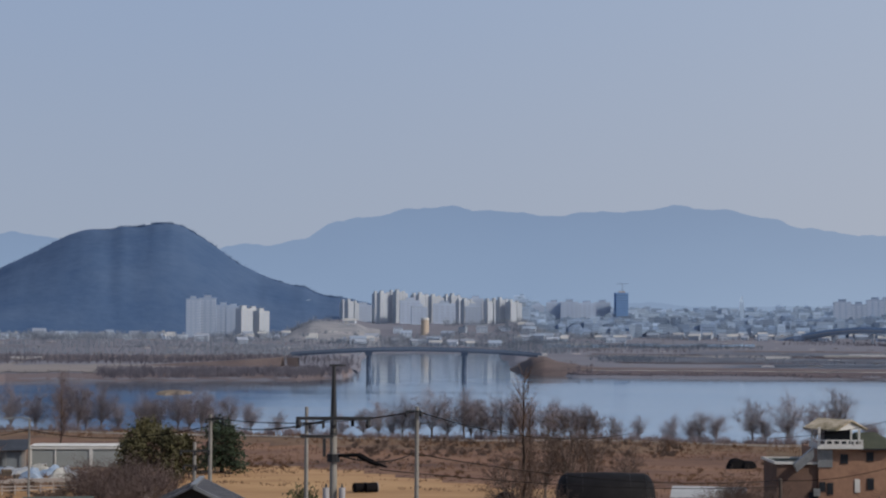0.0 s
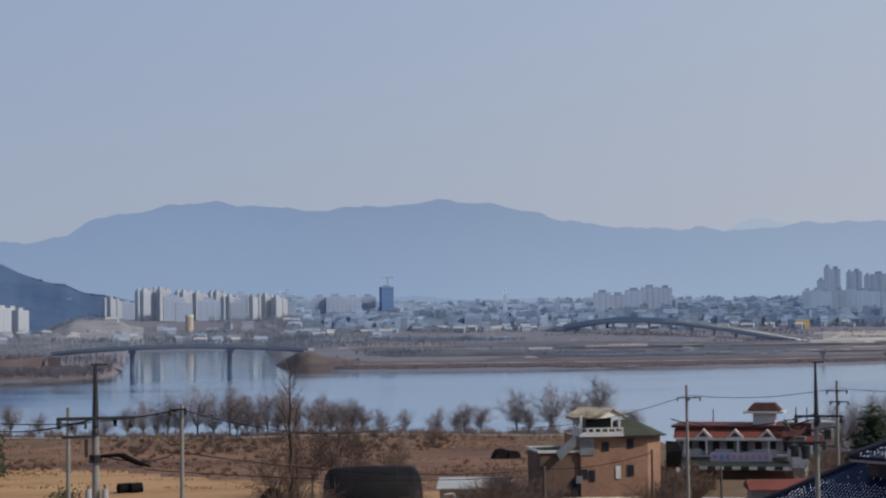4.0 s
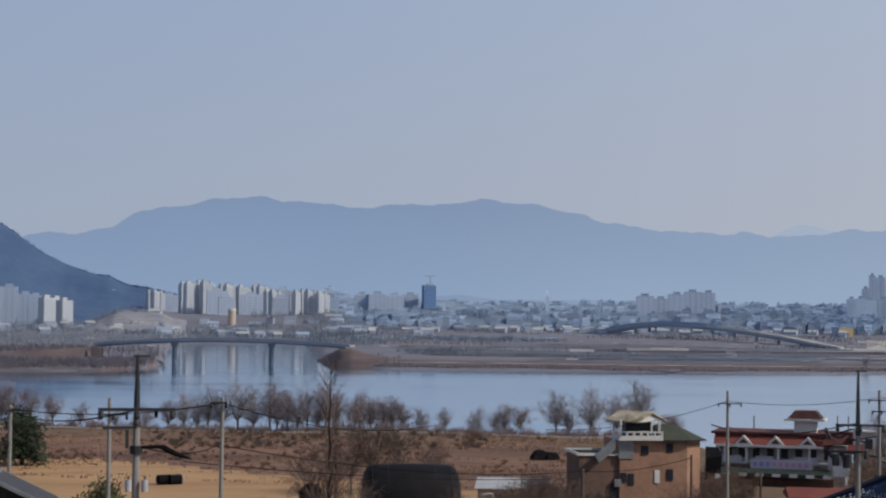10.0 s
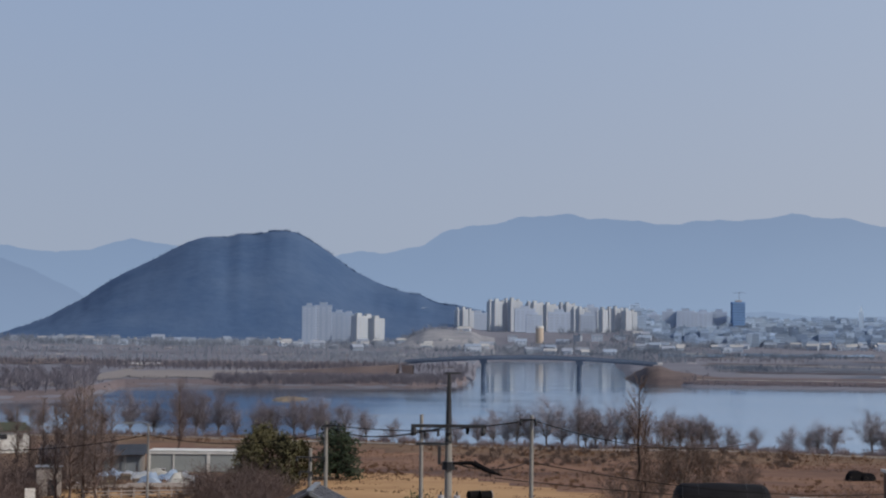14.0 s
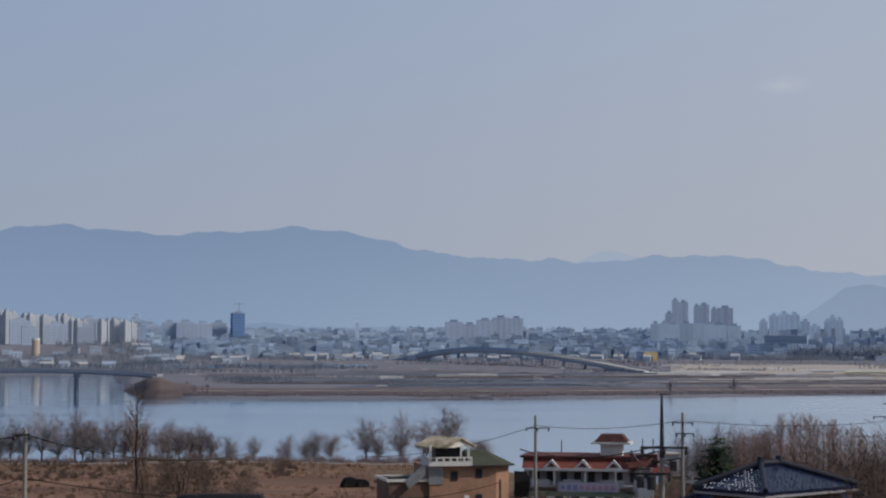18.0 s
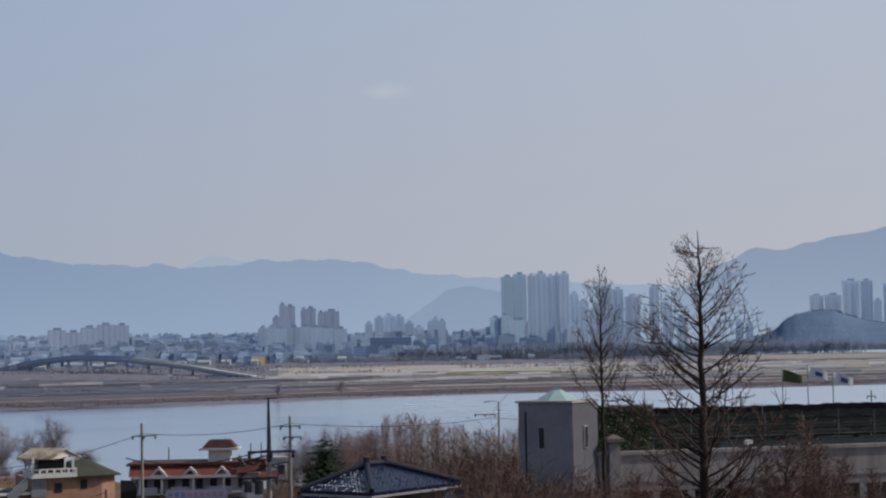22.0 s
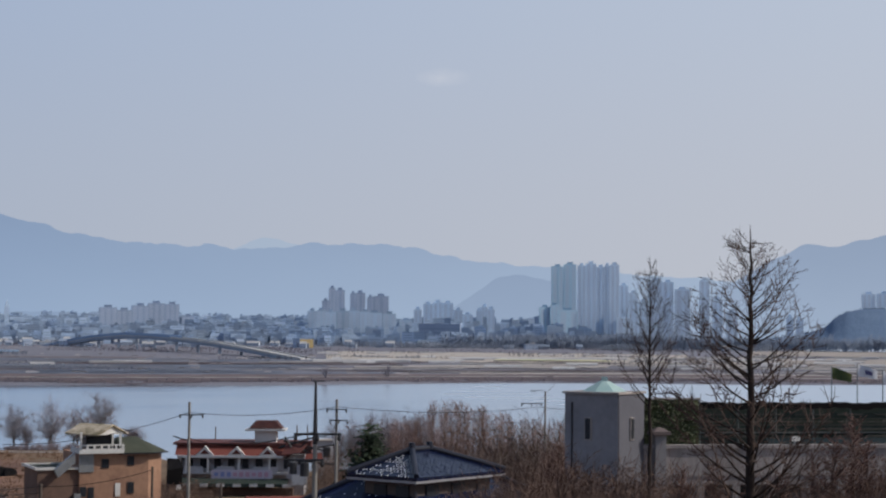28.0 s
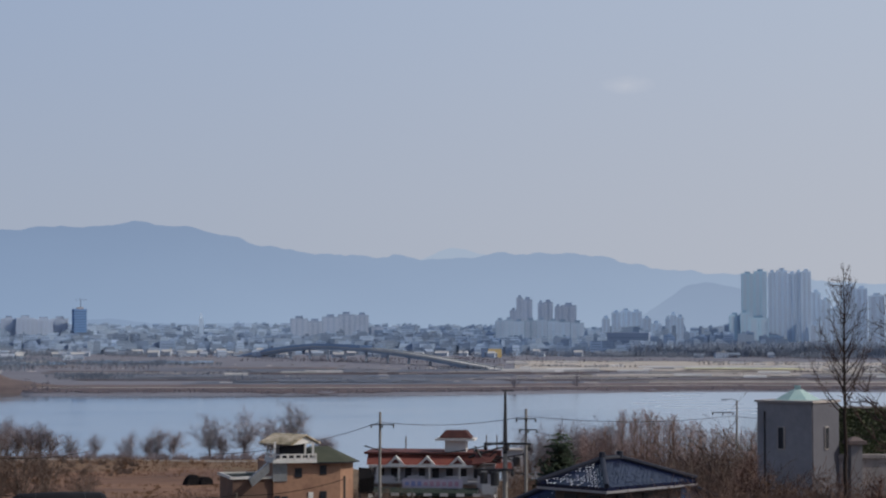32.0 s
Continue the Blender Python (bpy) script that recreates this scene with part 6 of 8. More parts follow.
                mm = Matrix.Translation(pt + nrm * 0.02) @ rot @ pose(0, 0, 0, random.uniform(-5, 5), random.uniform(-5, 5), 0)
                joined.add([mm @ Vector(q_) for q_ in s_.v], s_.f)
                continue
            ob_ = new(name, base_mesh)
            ob_.parent = parent
            rot = Matrix((e, slope, e.cross(slope))).transposed().to_4x4()
            ob_.matrix_basis = Matrix.Translation(pt + nrm * 0.02) @ rot @ pose(0, 0, 0, random.uniform(-5, 5), random.uniform(-5, 5), 0)


# ---- grey building with a copper-capped stair tower and netted terrace ----
GB = at("grey_building", 28.87, 118.0, "grey stone stair tower with a verdigris cap", "building", turn=0, z=7.0)
TS = 3.9
# right-face stone: colour darkened to hold down the sun falling on it
M_STONE = mat("sunlit_face_stone", (0.112, 0.112, 0.132), (0.088, 0.088, 0.106), 0.5, 0.9, 0.3)
GT = high(-1.83, 118) - 7.0
TH = 26.0
ca, sa2 = math.cos(radians(TH)), math.sin(radians(TH))
ux, uy = Vector((-ca, sa2, 0)), Vector((sa2, ca, 0))          # along the left face, along the right face
O = Vector((0, 0, 0))
quad = [O, O + uy * TS, O + ux * TS + uy * TS, O + ux * TS]
part("wall", Shape().prism([tuple(q[:2]) for q in quad], -3, GT), mat("grey_tower_stone", (0.29, 0.28, 0.295), (0.205, 0.198, 0.212), 0.3, 0.9, 0.3), GB)
# thin skin giving the sunlit face its own darker tone
part("sunlit_face_wall", Shape().prism([tuple((O + uy * a + Vector((sa2, ca, 0)) * 0 + Vector((ca, -sa2, 0)) * b)[:2]) for a, b in ((0.05, 0.0), (0.05, 0.06), (TS, 0.06), (TS, 0.0))], -3, GT - 0.05), M_STONE, GB)
part("coping", Shape().prism([tuple(q[:2]) for q in (O - ux * .15 - uy * .15, O - ux * .15 + uy * (TS + .15), O + ux * (TS + .15) + uy * (TS + .15), O + ux * (TS + .15) - uy * .15)], GT, GT + 0.14), M_CONC, GB)
cc = O + ux * TS * 0.5 + uy * TS * 0.5
cap = Shape()
ring = [(cc.x + 1.62 * math.cos(radians(22.5 + 45 * i)), cc.y + 1.62 * math.sin(radians(22.5 + 45 * i)), GT + 0.12) for i in range(8)]
r2 = [(cc.x + 0.35 * math.cos(radians(22.5 + 45 * i)), cc.y + 0.35 * math.sin(radians(22.5 + 45 * i)), GT + 0.82) for i in range(8)]
cap.add(ring + r2, [(i, (i + 1) % 8, 8 + (i + 1) % 8, 8 + i) for i in range(8)] + [tuple(range(8, 16))])
cp = part("copper_cap", cap, M_COPPER, GB)
part("knob", Shape().box((cc.x, cc.y, GT + 0.95), (0.4, 0.4, 0.3)), M_COPPER, cp)
for k, (face, off, nn) in enumerate(((ux, 2.15, uy), (uy, 1.9, ux))):
    q = O + face * off - nn * 0.04 if k == 0 else O + face * off + Vector((ca, -sa2, 0)) * 0.1
    rz2 = (180 - TH) if k == 0 else (90 - TH)
    wn_ = part("window", Shape().box((q.x, q.y, GT - 2.3), (0.5, 0.14, 1.5), rz2), M_CONC, GB)
    part("pane", Shape().box((q.x, q.y, GT - 2.3), (0.36, 0.2, 1.36), rz2), M_DARK, wn_)
q = O + ux * 3.35 - uy * 0.05
part("downpipe", Shape().tube((q.x, q.y, -2), (q.x, q.y, GT - 0.6), 0.06, 0.06, 8), M_DSTEEL, GB)

M_WING = mat("stained_grey_concrete", (0.315, 0.287, 0.285), (0.172, 0.156, 0.155), 0.5, 0.9, 0.3, fine=5, stretch=(1.6, 1.6, 0.22))
wing = thing("terrace_wing", (0, 0, 0), 0, "long concrete wing with colonnade and netted roof terrace", "building")
wing.location.z = -0.24
A0, A1 = spot(29.7, 121.5), spot(46.5, 140.6)
wd = (A1 - A0).normalized()
wnrm = Vector((-wd.y, wd.x, 0))
LEN = (A1 - A0).length
zw = 16.0


def along(s, off, z):
    q_ = A0 + wd * s + wnrm * off
    return Vector((q_.x, q_.y, z))


WA = math.degrees(math.atan2(wd.y, wd.x))


def wbox(name, s0, s1, o0, o1, z0, z1, m, parent, label=""):
    c = along((s0 + s1) / 2, (o0 + o1) / 2, (z0 + z1) / 2)
    return part(name, Shape().box(tuple(c), (s1 - s0, o1 - o0, z1 - z0), WA), m, parent, label)


wbox("upper_wall", 0, LEN, 0, 0.5, 13.3, zw - 0.25, M_WING, wing)
wbox("coping", -0.1, LEN, -0.15, 0.7, zw - 0.25, zw, M_WING, wing)
wbox("ledge", 0, LEN, -0.08, -0.005, 13.9, 14.1, M_WING, wing)
wbox("terrace_floor", 0, LEN, 0.52, 9, 15.3, 15.5, M_WING, wing)
wbox("back_wall", 0, LEN, 2.6, 2.9, 4, 13.2, M_GREY, wing)
wbox("base_wall", 0, LEN, 0, 0.5, 3, 9.6, M_WING, wing)
s = 1.2
while s < LEN:
    wbox("column", s, s + 0.55, 0.02, 0.48, 9.62, 13.28, M_WING, wing)
    wbox("window_panel", s + 0.75, s + 2.35, 2.5, 2.58, 9.8, 13.0, M_DARK, wing)
    s += 2.55
wbox("bay", 30.2, LEN, -1.4, -0.1, 12.6, zw - 0.1, M_GREY, wing)
wbox("bay_pier", 30.4, 33.0, -1.2, -0.1, 4, 12.58, M_GREY, wing)

fence = thing("net_fence", (0, 0, 0), 0, "dark green netting on posts round a roof terrace", "fence")
fence.location.z = -0.17
M_GPOST = mat("dull_green_steel", (0.10, 0.115, 0.11), (0.14, 0.15, 0.145), 1.0, 0.7, 0.1)
M_BENCH = mat("weathered_boards", (0.045, 0.046, 0.042), (0.08, 0.078, 0.068), 0.6, 0.9, 0.3)
NZ0, NZ1 = zw - 0.1, 18.55
s = 4.3
k = 0
while s < LEN - 1:
    part("post", Shape().tube(along(s, 1.0, 15.5), along(s, 1.0, NZ1), 0.06, 0.06, 6), M_GPOST, fence)
    s2 = min(s + 2.75, LEN - 0.5)
    for j in range(6):
        za = NZ0 + (NZ1 - NZ0) * j / 6
        zb = za + (NZ1 - NZ0) / 6 * (0.86 if 0 < j < 5 else 0.99)
        wbox("net_panel", s + 0.08, s2 - 0.08, 1.05 + 0.5 * (j % 2), 1.09 + 0.5 * (j % 2), za, zb, M_NET, fence)
    s += 2.75
wbox("rail", 4.3, LEN - 0.5, 0.9, 0.98, NZ1 - 0.05, NZ1 + 0.08, M_DSTEEL, fence)
wbox("rail", 4.3, LEN - 0.5, 0.9, 0.98, NZ0 + 0.75, NZ0 + 0.83, M_GPOST, fence)
wbox("back_net", 4.3, LEN - 0.5, 6.0, 6.06, 15.5, 18.4, M_NET, fence)
for j in range(1, 5):
    wbox("bench_step", 4.3, LEN - 0.5, 2.2 + 0.6 * j, 2.9 + 0.6 * j, 15.5, 15.9 + 0.48 * j, M_BENCH, fence)
rb_ = random.Random(91)
for j in range(1, 5):                     # boards seen in broken lengths behind the net
    zz, s0 = NZ0 + 0.5 * j, 4.4
    while s0 < LEN - 3:
        s1 = min(s0 + rb_.uniform(1.2, 4.0), LEN - 0.6)
        wbox("board", s0, s1, 0.80, 0.86, zz, zz + rb_.uniform(0.05, 0.11), M_BENCH, fence)
        s0 = s1 + rb_.uniform(0.2, 1.3)
wbox("skirt", 9.0, LEN - 0.5, 0.72, 0.78, NZ0 + 0.05, NZ0 + 0.42, mat("teal_tarpaulin", (0.022, 0.040, 0.046), (0.04, 0.06, 0.066), 0.8, 0.7, 0.3), fence, "dark teal cloth along the foot")
top = Shape()
for i in range(121):
    ss = 4.3 + (LEN - 4.8) * i / 120
    sagz = 0.08 * math.sin(i * 0.55) * math.sin(i * 0.13) + 0.05 * math.sin(i * 1.9)
    for off, dz in ((0.78, -0.20 + sagz), (0.80, 0.16 + 0.6 * sagz), (1.1, 0.22 + 0.6 * sagz), (1.2, -0.1)):
        top.v.append(tuple(along(ss, off, NZ1 + dz)))
top.f = [(4 * i + k, 4 * i + 4 + k, 4 * i + 5 + k, 4 * i + 1 + k) for i in range(120) for k in range(3)]
part("top_cloth", top, M_BLACK, fence, "sagging black cloth along the top")
STEPS = [LEN * i / 400 for i in range(401)]
for laz, zz in ((34.43, 0.33), (39.56, 0.33), (42.74, 0.33)):
    ss = min(STEPS, key=lambda v_: abs(math.degrees(math.atan2(along(v_, 0, 0).x, along(v_, 0, 0).y)) - laz))
    lampc = along(ss, 0.25, zw + zz)
    fl = thing("flood_lamp", (lampc.x, lampc.y, zw - 0.24), WA, "small white flood lamp on the wall coping", "lamp", "flood lamps on the wall")
    part("housing", Shape().box((0, -0.1, zz + 0.05), (0.6, 0.3, 0.3), 0, 0.85), M_WHITE, fl)
    part("bracket", Shape().box((0, 0.05, zz / 2 - 0.04), (0.12, 0.1, zz)), M_STEEL, fl)
wbox("screen", 0.2, 4.2, 0.9, 1.1, NZ0, 18.95, M_IVY, fence, "ivy-grown screen panel")
wbox("screen_cap", 0.1, 4.3, 0.8, 1.2, 18.95, 19.07, M_CONC, fence)
ivy = Shape()
ri = random.Random(88)
for i in range(1500):
    c0 = along(ri.uniform(0.2, 4.2), ri.uniform(0.72, 0.9), ri.uniform(NZ0 - 0.3, 19.0) if ri.random() < .75 else ri.uniform(17, 19))
    u = Vector((ri.gauss(0, 1), ri.gauss(0, 1), ri.gauss(0, 1))).normalized() * ri.uniform(.06, .13)
    v = u.orthogonal().normalized() * .07
    k0 = len(ivy.v)
    ivy.v += [tuple(c0 - u), tuple(c0 + v), tuple(c0 + u), tuple(c0 - v)]
    ivy.f.append((k0, k0 + 1, k0 + 2, k0 + 3))
M_LEAF = mat("ivy_leaves", (0.055, 0.072, 0.038), (0.105, 0.11, 0.066), 1.5, 0.8, 0.0, per="island", spread=0.5)
tagged(part("ivy_leaves", ivy, M_LEAF, fence), "dark green ivy leaves", kind="stuff")
pc = along(1.0, -0.2, 0)
gp = thing("gate_pier", (pc.x, pc.y, 6), WA, "stone pier with a hipped cap", "pier")
hp = high(-3.2, 117) - 6
part("shaft", Shape().box((0, 0, hp / 2), (0.75, 0.75, hp)), M_GREY, gp)
part("cap", Shape().box((0, 0, hp + 0.12), (1.25, 1.25, 0.24)).box((0, 0, hp + 0.36), (1.1, 1.1, 0.25), 0, 0.3), M_BROWN, gp)
M_FLAGW = mat("white_flag_cloth", (0.72, 0.72, 0.74), (0.66, 0.66, 0.7), 1.0, 0.8, 0.0)
M_FLAGG = mat("green_flag_cloth", (0.03, 0.065, 0.03), (0.14, 0.14, 0.045), 1.2, 0.8, 0.0)
M_FLAGP = mat("flag_print", (0.10, 0.10, 0.22), (0.12, 0.1, 0.2), 1.0, 0.8, 0.0)
for az, el, m in ((35.52, -0.84, M_FLAGG), (36.30, -0.74, M_FLAGW), (37.07, -0.94, M_FLAGW)):
    fd = 150.0
    f = at("flagpole", az, fd, "steel flagpole with a waving cloth flag", "flag", "flags by the river")
    ht = high(el, fd) - f.location.z
    part("staff", Shape().tube((0, 0, 0), (0, 0, ht), 0.06, 0.04, 8), M_STEEL, f)
    cl = Shape()
    n = 8
    for i in range(n + 1):
        xx = 0.05 + 1.55 * i / n
        yy = 0.16 * math.sin(i * 0.8)
        dz = -0.55 * (i / n) ** 1.3
        cl.v += [(xx, yy, ht - 0.1 + dz), (xx, yy, ht - 1.1 + dz * 0.4), (xx, yy + 0.015, ht - 0.1 + dz), (xx, yy + 0.015, ht - 1.1 + dz * 0.4)]
    cl.f = [q for i in range(n) for q in ((4 * i, 4 * i + 1, 4 * i + 5, 4 * i + 4), (4 * i + 2, 4 * i + 6, 4 * i + 7, 4 * i + 3))]
    c_ = part("cloth", cl, m, f)
    if m is M_FLAGW:
        em = Shape()
        for i in range(3, 7):
            xx, dz = 0.05 + 1.55 * i / n, -0.55 * (i / n) ** 1.3
            em.v += [(xx, 0.16 * math.sin(i * 0.8) - 0.02, ht - 0.42 + dz * .8), (xx, 0.16 * math.sin(i * 0.8) - 0.02, ht - 0.82 + dz * .6)]
        em.f = [(2 * i, 2 * i + 1, 2 * i + 3, 2 * i + 2) for i in range(3)]
        part("emblem", em, M_FLAGP, c_)
ob = at("tiled_pavilion", 43.75, 124, "pale pavilion with a dark curved roof", "pavilion", z=9.0)
hb = high(-2.3, 124) - ob.location.z
part("roof", Shape().box((0, 0, hb - 0.5), (5.5, 4, 1.0), 0, 0.2), M_PALE, ob)
part("eave", Shape().box((0, 0, hb - 1.08), (6, 4.5, 0.16)), M_DARK, ob)
part("wall", Shape().box((0, 0, (hb - 1.2) / 2), (4, 3, hb - 1.2)), M_PALE, ob)

# ---- field things ----
TD = 195.0
tun = at("shade_tunnel", 5.2, TD, "black shade-net tunnel greenhouse on the field", "greenhouse", turn=3)
n, R_, ln = 12, 4.3, 10.6
hz = high(-4.66, TD) - tun.location.z
cov = Shape()
ENDS = ((-1, .55), (-.965, .78), (-.9, .93), (-.8, 1), (0, 1.03), (.8, 1), (.9, .93), (.965, .78), (1, .55))
for u, k in ENDS:
    for i in range(n + 1):
        a = math.pi * i / n
        cov.v.append((u * ln / 2, R_ * k * math.cos(a), hz * k * max(0, math.sin(a)) ** 0.75))
cov.f = [((n + 1) * j + i, (n + 1) * (j + 1) + i, (n + 1) * (j + 1) + i + 1, (n + 1) * j + i + 1) for j in range(len(ENDS) - 1) for i in range(n)]
part("net_cover", cov, mat("black_film", (0.007, 0.0068, 0.0078), (0.014, 0.013, 0.0145), 0.6, 0.7, 0.4, spec=0.12), tun, smooth_faces=True)
for s in (-1, 1):
    part("end_wall", Shape().add([(s * (ln / 2 - .02), .55 * R_ * math.cos(math.pi * i / n), .55 * hz * max(0, math.sin(math.pi * i / n)) ** 0.75) for i in range(n + 1)], [tuple(range(n + 1))]), M_BLACK, tun)
for i in range(6):
    xx = -ln * .4 + ln * .8 * i / 5
    hoop = Shape()
    for k in range(n):
        a, b = math.pi * k / n, math.pi * (k + 1) / n
        hoop.tube((xx, (R_ + .03) * math.cos(a), (hz + .03) * max(0, math.sin(a)) ** .75), (xx, (R_ + .03) * math.cos(b), (hz + .03) * max(0, math.sin(b)) ** .75), 0.03, 0.03, 4, False)
    part("hoop", hoop, M_DSTEEL, tun)
ob = at("cloth_fence", 4.75, 186, "low black cloth fence before the tunnel", "fence", turn=2)
part("cloth", Shape().box((0, 0, 0.55), (8.0, 0.06, 1.1)), M_BLACK, ob)
for i in range(6):
    part("stake", Shape().box((-3.9 + 1.56 * i, 0.07, 0.6), (0.07, 0.07, 1.3)), M_DSTEEL, ob)
ob = at("low_wall", 6.55, 184, "low lilac-grey board wall beside the tunnel", "wall", turn=-3)
for k in range(2):
    part("board", Shape().box((0, 0.02 * k, 0.3 + 0.55 * k), (4.6, 0.08, 0.5)), M_LILAC, ob)
for k in range(4):
    part("post", Shape().box((-2.2 + 1.47 * k, 0.1, 0.55), (0.1, 0.1, 1.2)), M_DSTEEL, ob)
ob = at("pipe_arch", 7.75, 186, "white bent pipe standing by the shed", "pipe")
part("pipe", Shape().tube((-0.9, 0, 1.75), (0.1, 0, 1.9), 0.09, 0.09, 8).tube((0.1, 0, 1.9), (0.3, 0, 1.6), 0.1, 0.1, 8).tube((0.3, 0, 1.6), (0.3, 0, -0.2), 0.1, 0.1, 8), M_WHITE, ob)
for az_, d_, w_, h_ in ((8.3, 186, 1.5, 0.5), (9.2, 187, 1.1, 0.7), (8.75, 184, 0.8, 0.45)):
    ob = at("feed_sack", az_, d_, "pale sack lying before the shed", "sack", "sacks before the shed", turn=az_ * 40)
    part("bag", Shape().box((0, 0, h_ / 2), (w_, 0.7, h_), 0, 0.7), M_WHITE, ob)
ob = at("round_bale", 2.0, 195, "round black wrapped bale on the field", "bale")
part("wrap", Shape().tube((-0.1, -0.8, 1.0), (0.1, 0.8, 1.0), 1.15, 1.15, 18), M_BLACK, ob)
part("ring", Shape().tube((-0.12, -0.86, 1.0), (-0.11, -0.8, 1.0), 0.5, 0.5, 14), M_DSTEEL, ob)
for az in (-2.62, -2.27):
    ob = at("steel_drum", az, 217, "dark drum lying on the field", "drum", "drums on the field", turn=25)
    part("drum_body", Shape().tube((-0.75, 0, 0.55), (0.75, 0, 0.55), 0.62, 0.62, 14), M_BLACK, ob)
    part("drum_rim", Shape().tube((0.7, 0, 0.55), (0.8, 0, 0.55), 0.66, 0.66, 14), M_CONC, ob)
for az0, d0, w in ((8.45, 200, 8.2),):
    ob = at("sheet_shed", az0, d0, "low shed with a pale blue-grey sheet roof", "shed", turn=-3)
    hb = high(-5.08, d0) - ob.location.z
    part("roof", Shape().slab([(-w / 2, -2, hb - .9), (w / 2, -2, hb - .9), (w / 2, 2, hb), (-w / 2, 2, hb)], 0.12), mat("pale_sheet", (0.42, 0.43, 0.44), (0.32, 0.33, 0.34), 0.5, 0.6, 0.1), ob)
    part("wall", Shape().box((0, 0.2, (hb - 1.0) / 2), (w - .6, 3.2, hb - 1.0)), M_CONC, ob)

# ---- yard with greenhouses ----
gh = at("greenhouse", -11.4, 262, "long greenhouse with pale sheet walls and white frame", "greenhouse", turn=-8)
hb = high(-3.78, 262) - gh.location.z
part("wall", Shape().box((0, 0, hb / 2 - .15), (13.2, 4.5, hb - .3)), mat("greenhouse_sheet", (0.30, 0.32, 0.32), (0.25, 0.27, 0.27), 0.5, 0.6, 0.1), gh)
part("roof_edge", Shape().box((0, -2.3, hb - .2), (13.6, 0.2, 0.45)).box((0, 0, hb + .02), (13.6, 4.9, 0.1)), M_WHITE, gh)
for xx in (-6.6, -3.2, 1.8, 6.6):
    part("frame_post", Shape().box((xx, -2.32, hb / 2), (0.45 if xx == 1.8 else 0.2, 0.12, hb)), M_WHITE, gh)
gh2 = at("shade_shed", -14.65, 258, "long shed under a dark shade-net roof", "shed", turn=-6)
hb = high(-3.55, 258) - gh2.location.z
M_SHADE = mat("dark_blue_shade_cloth", (0.030, 0.036, 0.050), (0.052, 0.060, 0.078), 0.6, 0.8, 0.3)
part("back_wall", Shape().box((0, 2.4, hb / 2 - .5), (14, 0.3, hb - 1)), M_CONC, gh2)
part("side_sheet", Shape().box((2.5, -2.2, hb * 0.30), (8.5, 0.12, hb * 0.6)), mat("blue_grey_sheet", (0.15, 0.18, 0.21), (0.22, 0.24, 0.26), 0.6, 0.7, 0.2), gh2)
for x0, x1, dz in ((-7.4, -2.6, -0.25), (-2.55, 2.5, 0.05), (2.55, 7.4, -0.1)):
    part("roof_net", Shape().add([(x0, -3, hb - 1.45 + dz), (x1, -3, hb - 1.35 + dz), (x1, 3, hb - 1.3 + dz), (x0, 3, hb - 1.3 + dz), (x0, 0, hb - .1 + dz), (x1, 0, hb + dz)], [(0, 1, 5, 4), (2, 3, 4, 5), (0, 4, 3), (1, 2, 5), (3, 2, 1, 0)]), M_SHADE, gh2)
for i in range(7):
    part("post", Shape().box((-7 + 2.33 * i, -2.7, (hb - 1.6) / 2), (0.14, 0.14, hb - 1.6)), M_STEEL, gh2)
wh = at("white_house", -17.6, 300, "low white house with a grey-green roof", "house", turn=6)
hb = high(-3.0, 300) - wh.location.z
part("wall", Shape().box((0, 0, (hb - .6) / 2), (9.5, 6, hb - .6)), M_WHITE, wh)
part("roof", Shape().add([(-5.2, -3.6, hb - .7), (5.2, -3.6, hb - .7), (5.2, 3.6, hb - .7), (-5.2, 3.6, hb - .7), (-5.0, 0, hb + .5), (4.4, 0, hb + .5)], [(0, 1, 5, 4), (2, 3, 4, 5), (0, 4, 3), (1, 2, 5), (3, 2, 1, 0)]), M_GREENROOF, wh)
for xx in (0.6, 3.4):
    opening(wh, "window", (xx, -3.03, hb - 1.7), (1.2 if xx < 1 else 0.5, 0.1, 0.6), M_DSTEEL)
sd = at("grey_shed", -16.0, 225, "small grey block shed among bare trees", "shed")
hb = high(-4.3, 225) - sd.location.z
part("wall", Shape().box((0, 0, hb / 2), (3.0, 2.6, hb)), M_CONC, sd)
part("roof", Shape().box((0, 0, hb + .08), (3.4, 3, 0.16)), M_STEEL, sd)
part("door", Shape().box((0.3, -1.33, 1.0), (0.9, 0.06, 2.0)), M_DSTEEL, sd)
sg = at("notice_board", -16.57, 205, "white notice board with pinkish panel", "sign")
hb = high(-4.95, 205) - sg.location.z
part("board", Shape().box((0, 0, hb - .95), (1.15, 0.1, 1.9)), M_WHITE, sg)
part("panel", Shape().box((0.05, -0.06, hb - 1.4), (0.9, 0.03, 0.5)), mat("faded_pink_print", (0.5, 0.33, 0.30), (0.42, 0.29, 0.27), 1.0, 0.8, 0.0), sg)
part("post", Shape().box((-.5, 0, (hb - 1.2) / 2), (0.1, 0.1, hb - 1.2)).box((.5, 0, (hb - 1.2) / 2), (0.1, 0.1, hb - 1.2)), M_STEEL, sg)
M_TARPB = mat("blue_tarp", (0.14, 0.21, 0.33), (0.30, 0.35, 0.42), 0.9, 0.7, 0.3, fine=3)
M_TARPW = mat("dirty_white_tarp", (0.46, 0.45, 0.42), (0.24, 0.235, 0.22), 0.9, 0.7, 0.3, fine=3)
M_TARP = mat("pale_blue_tarp", (0.20, 0.24, 0.31), (0.38, 0.39, 0.40), 0.8, 0.7, 0.3, fine=3)
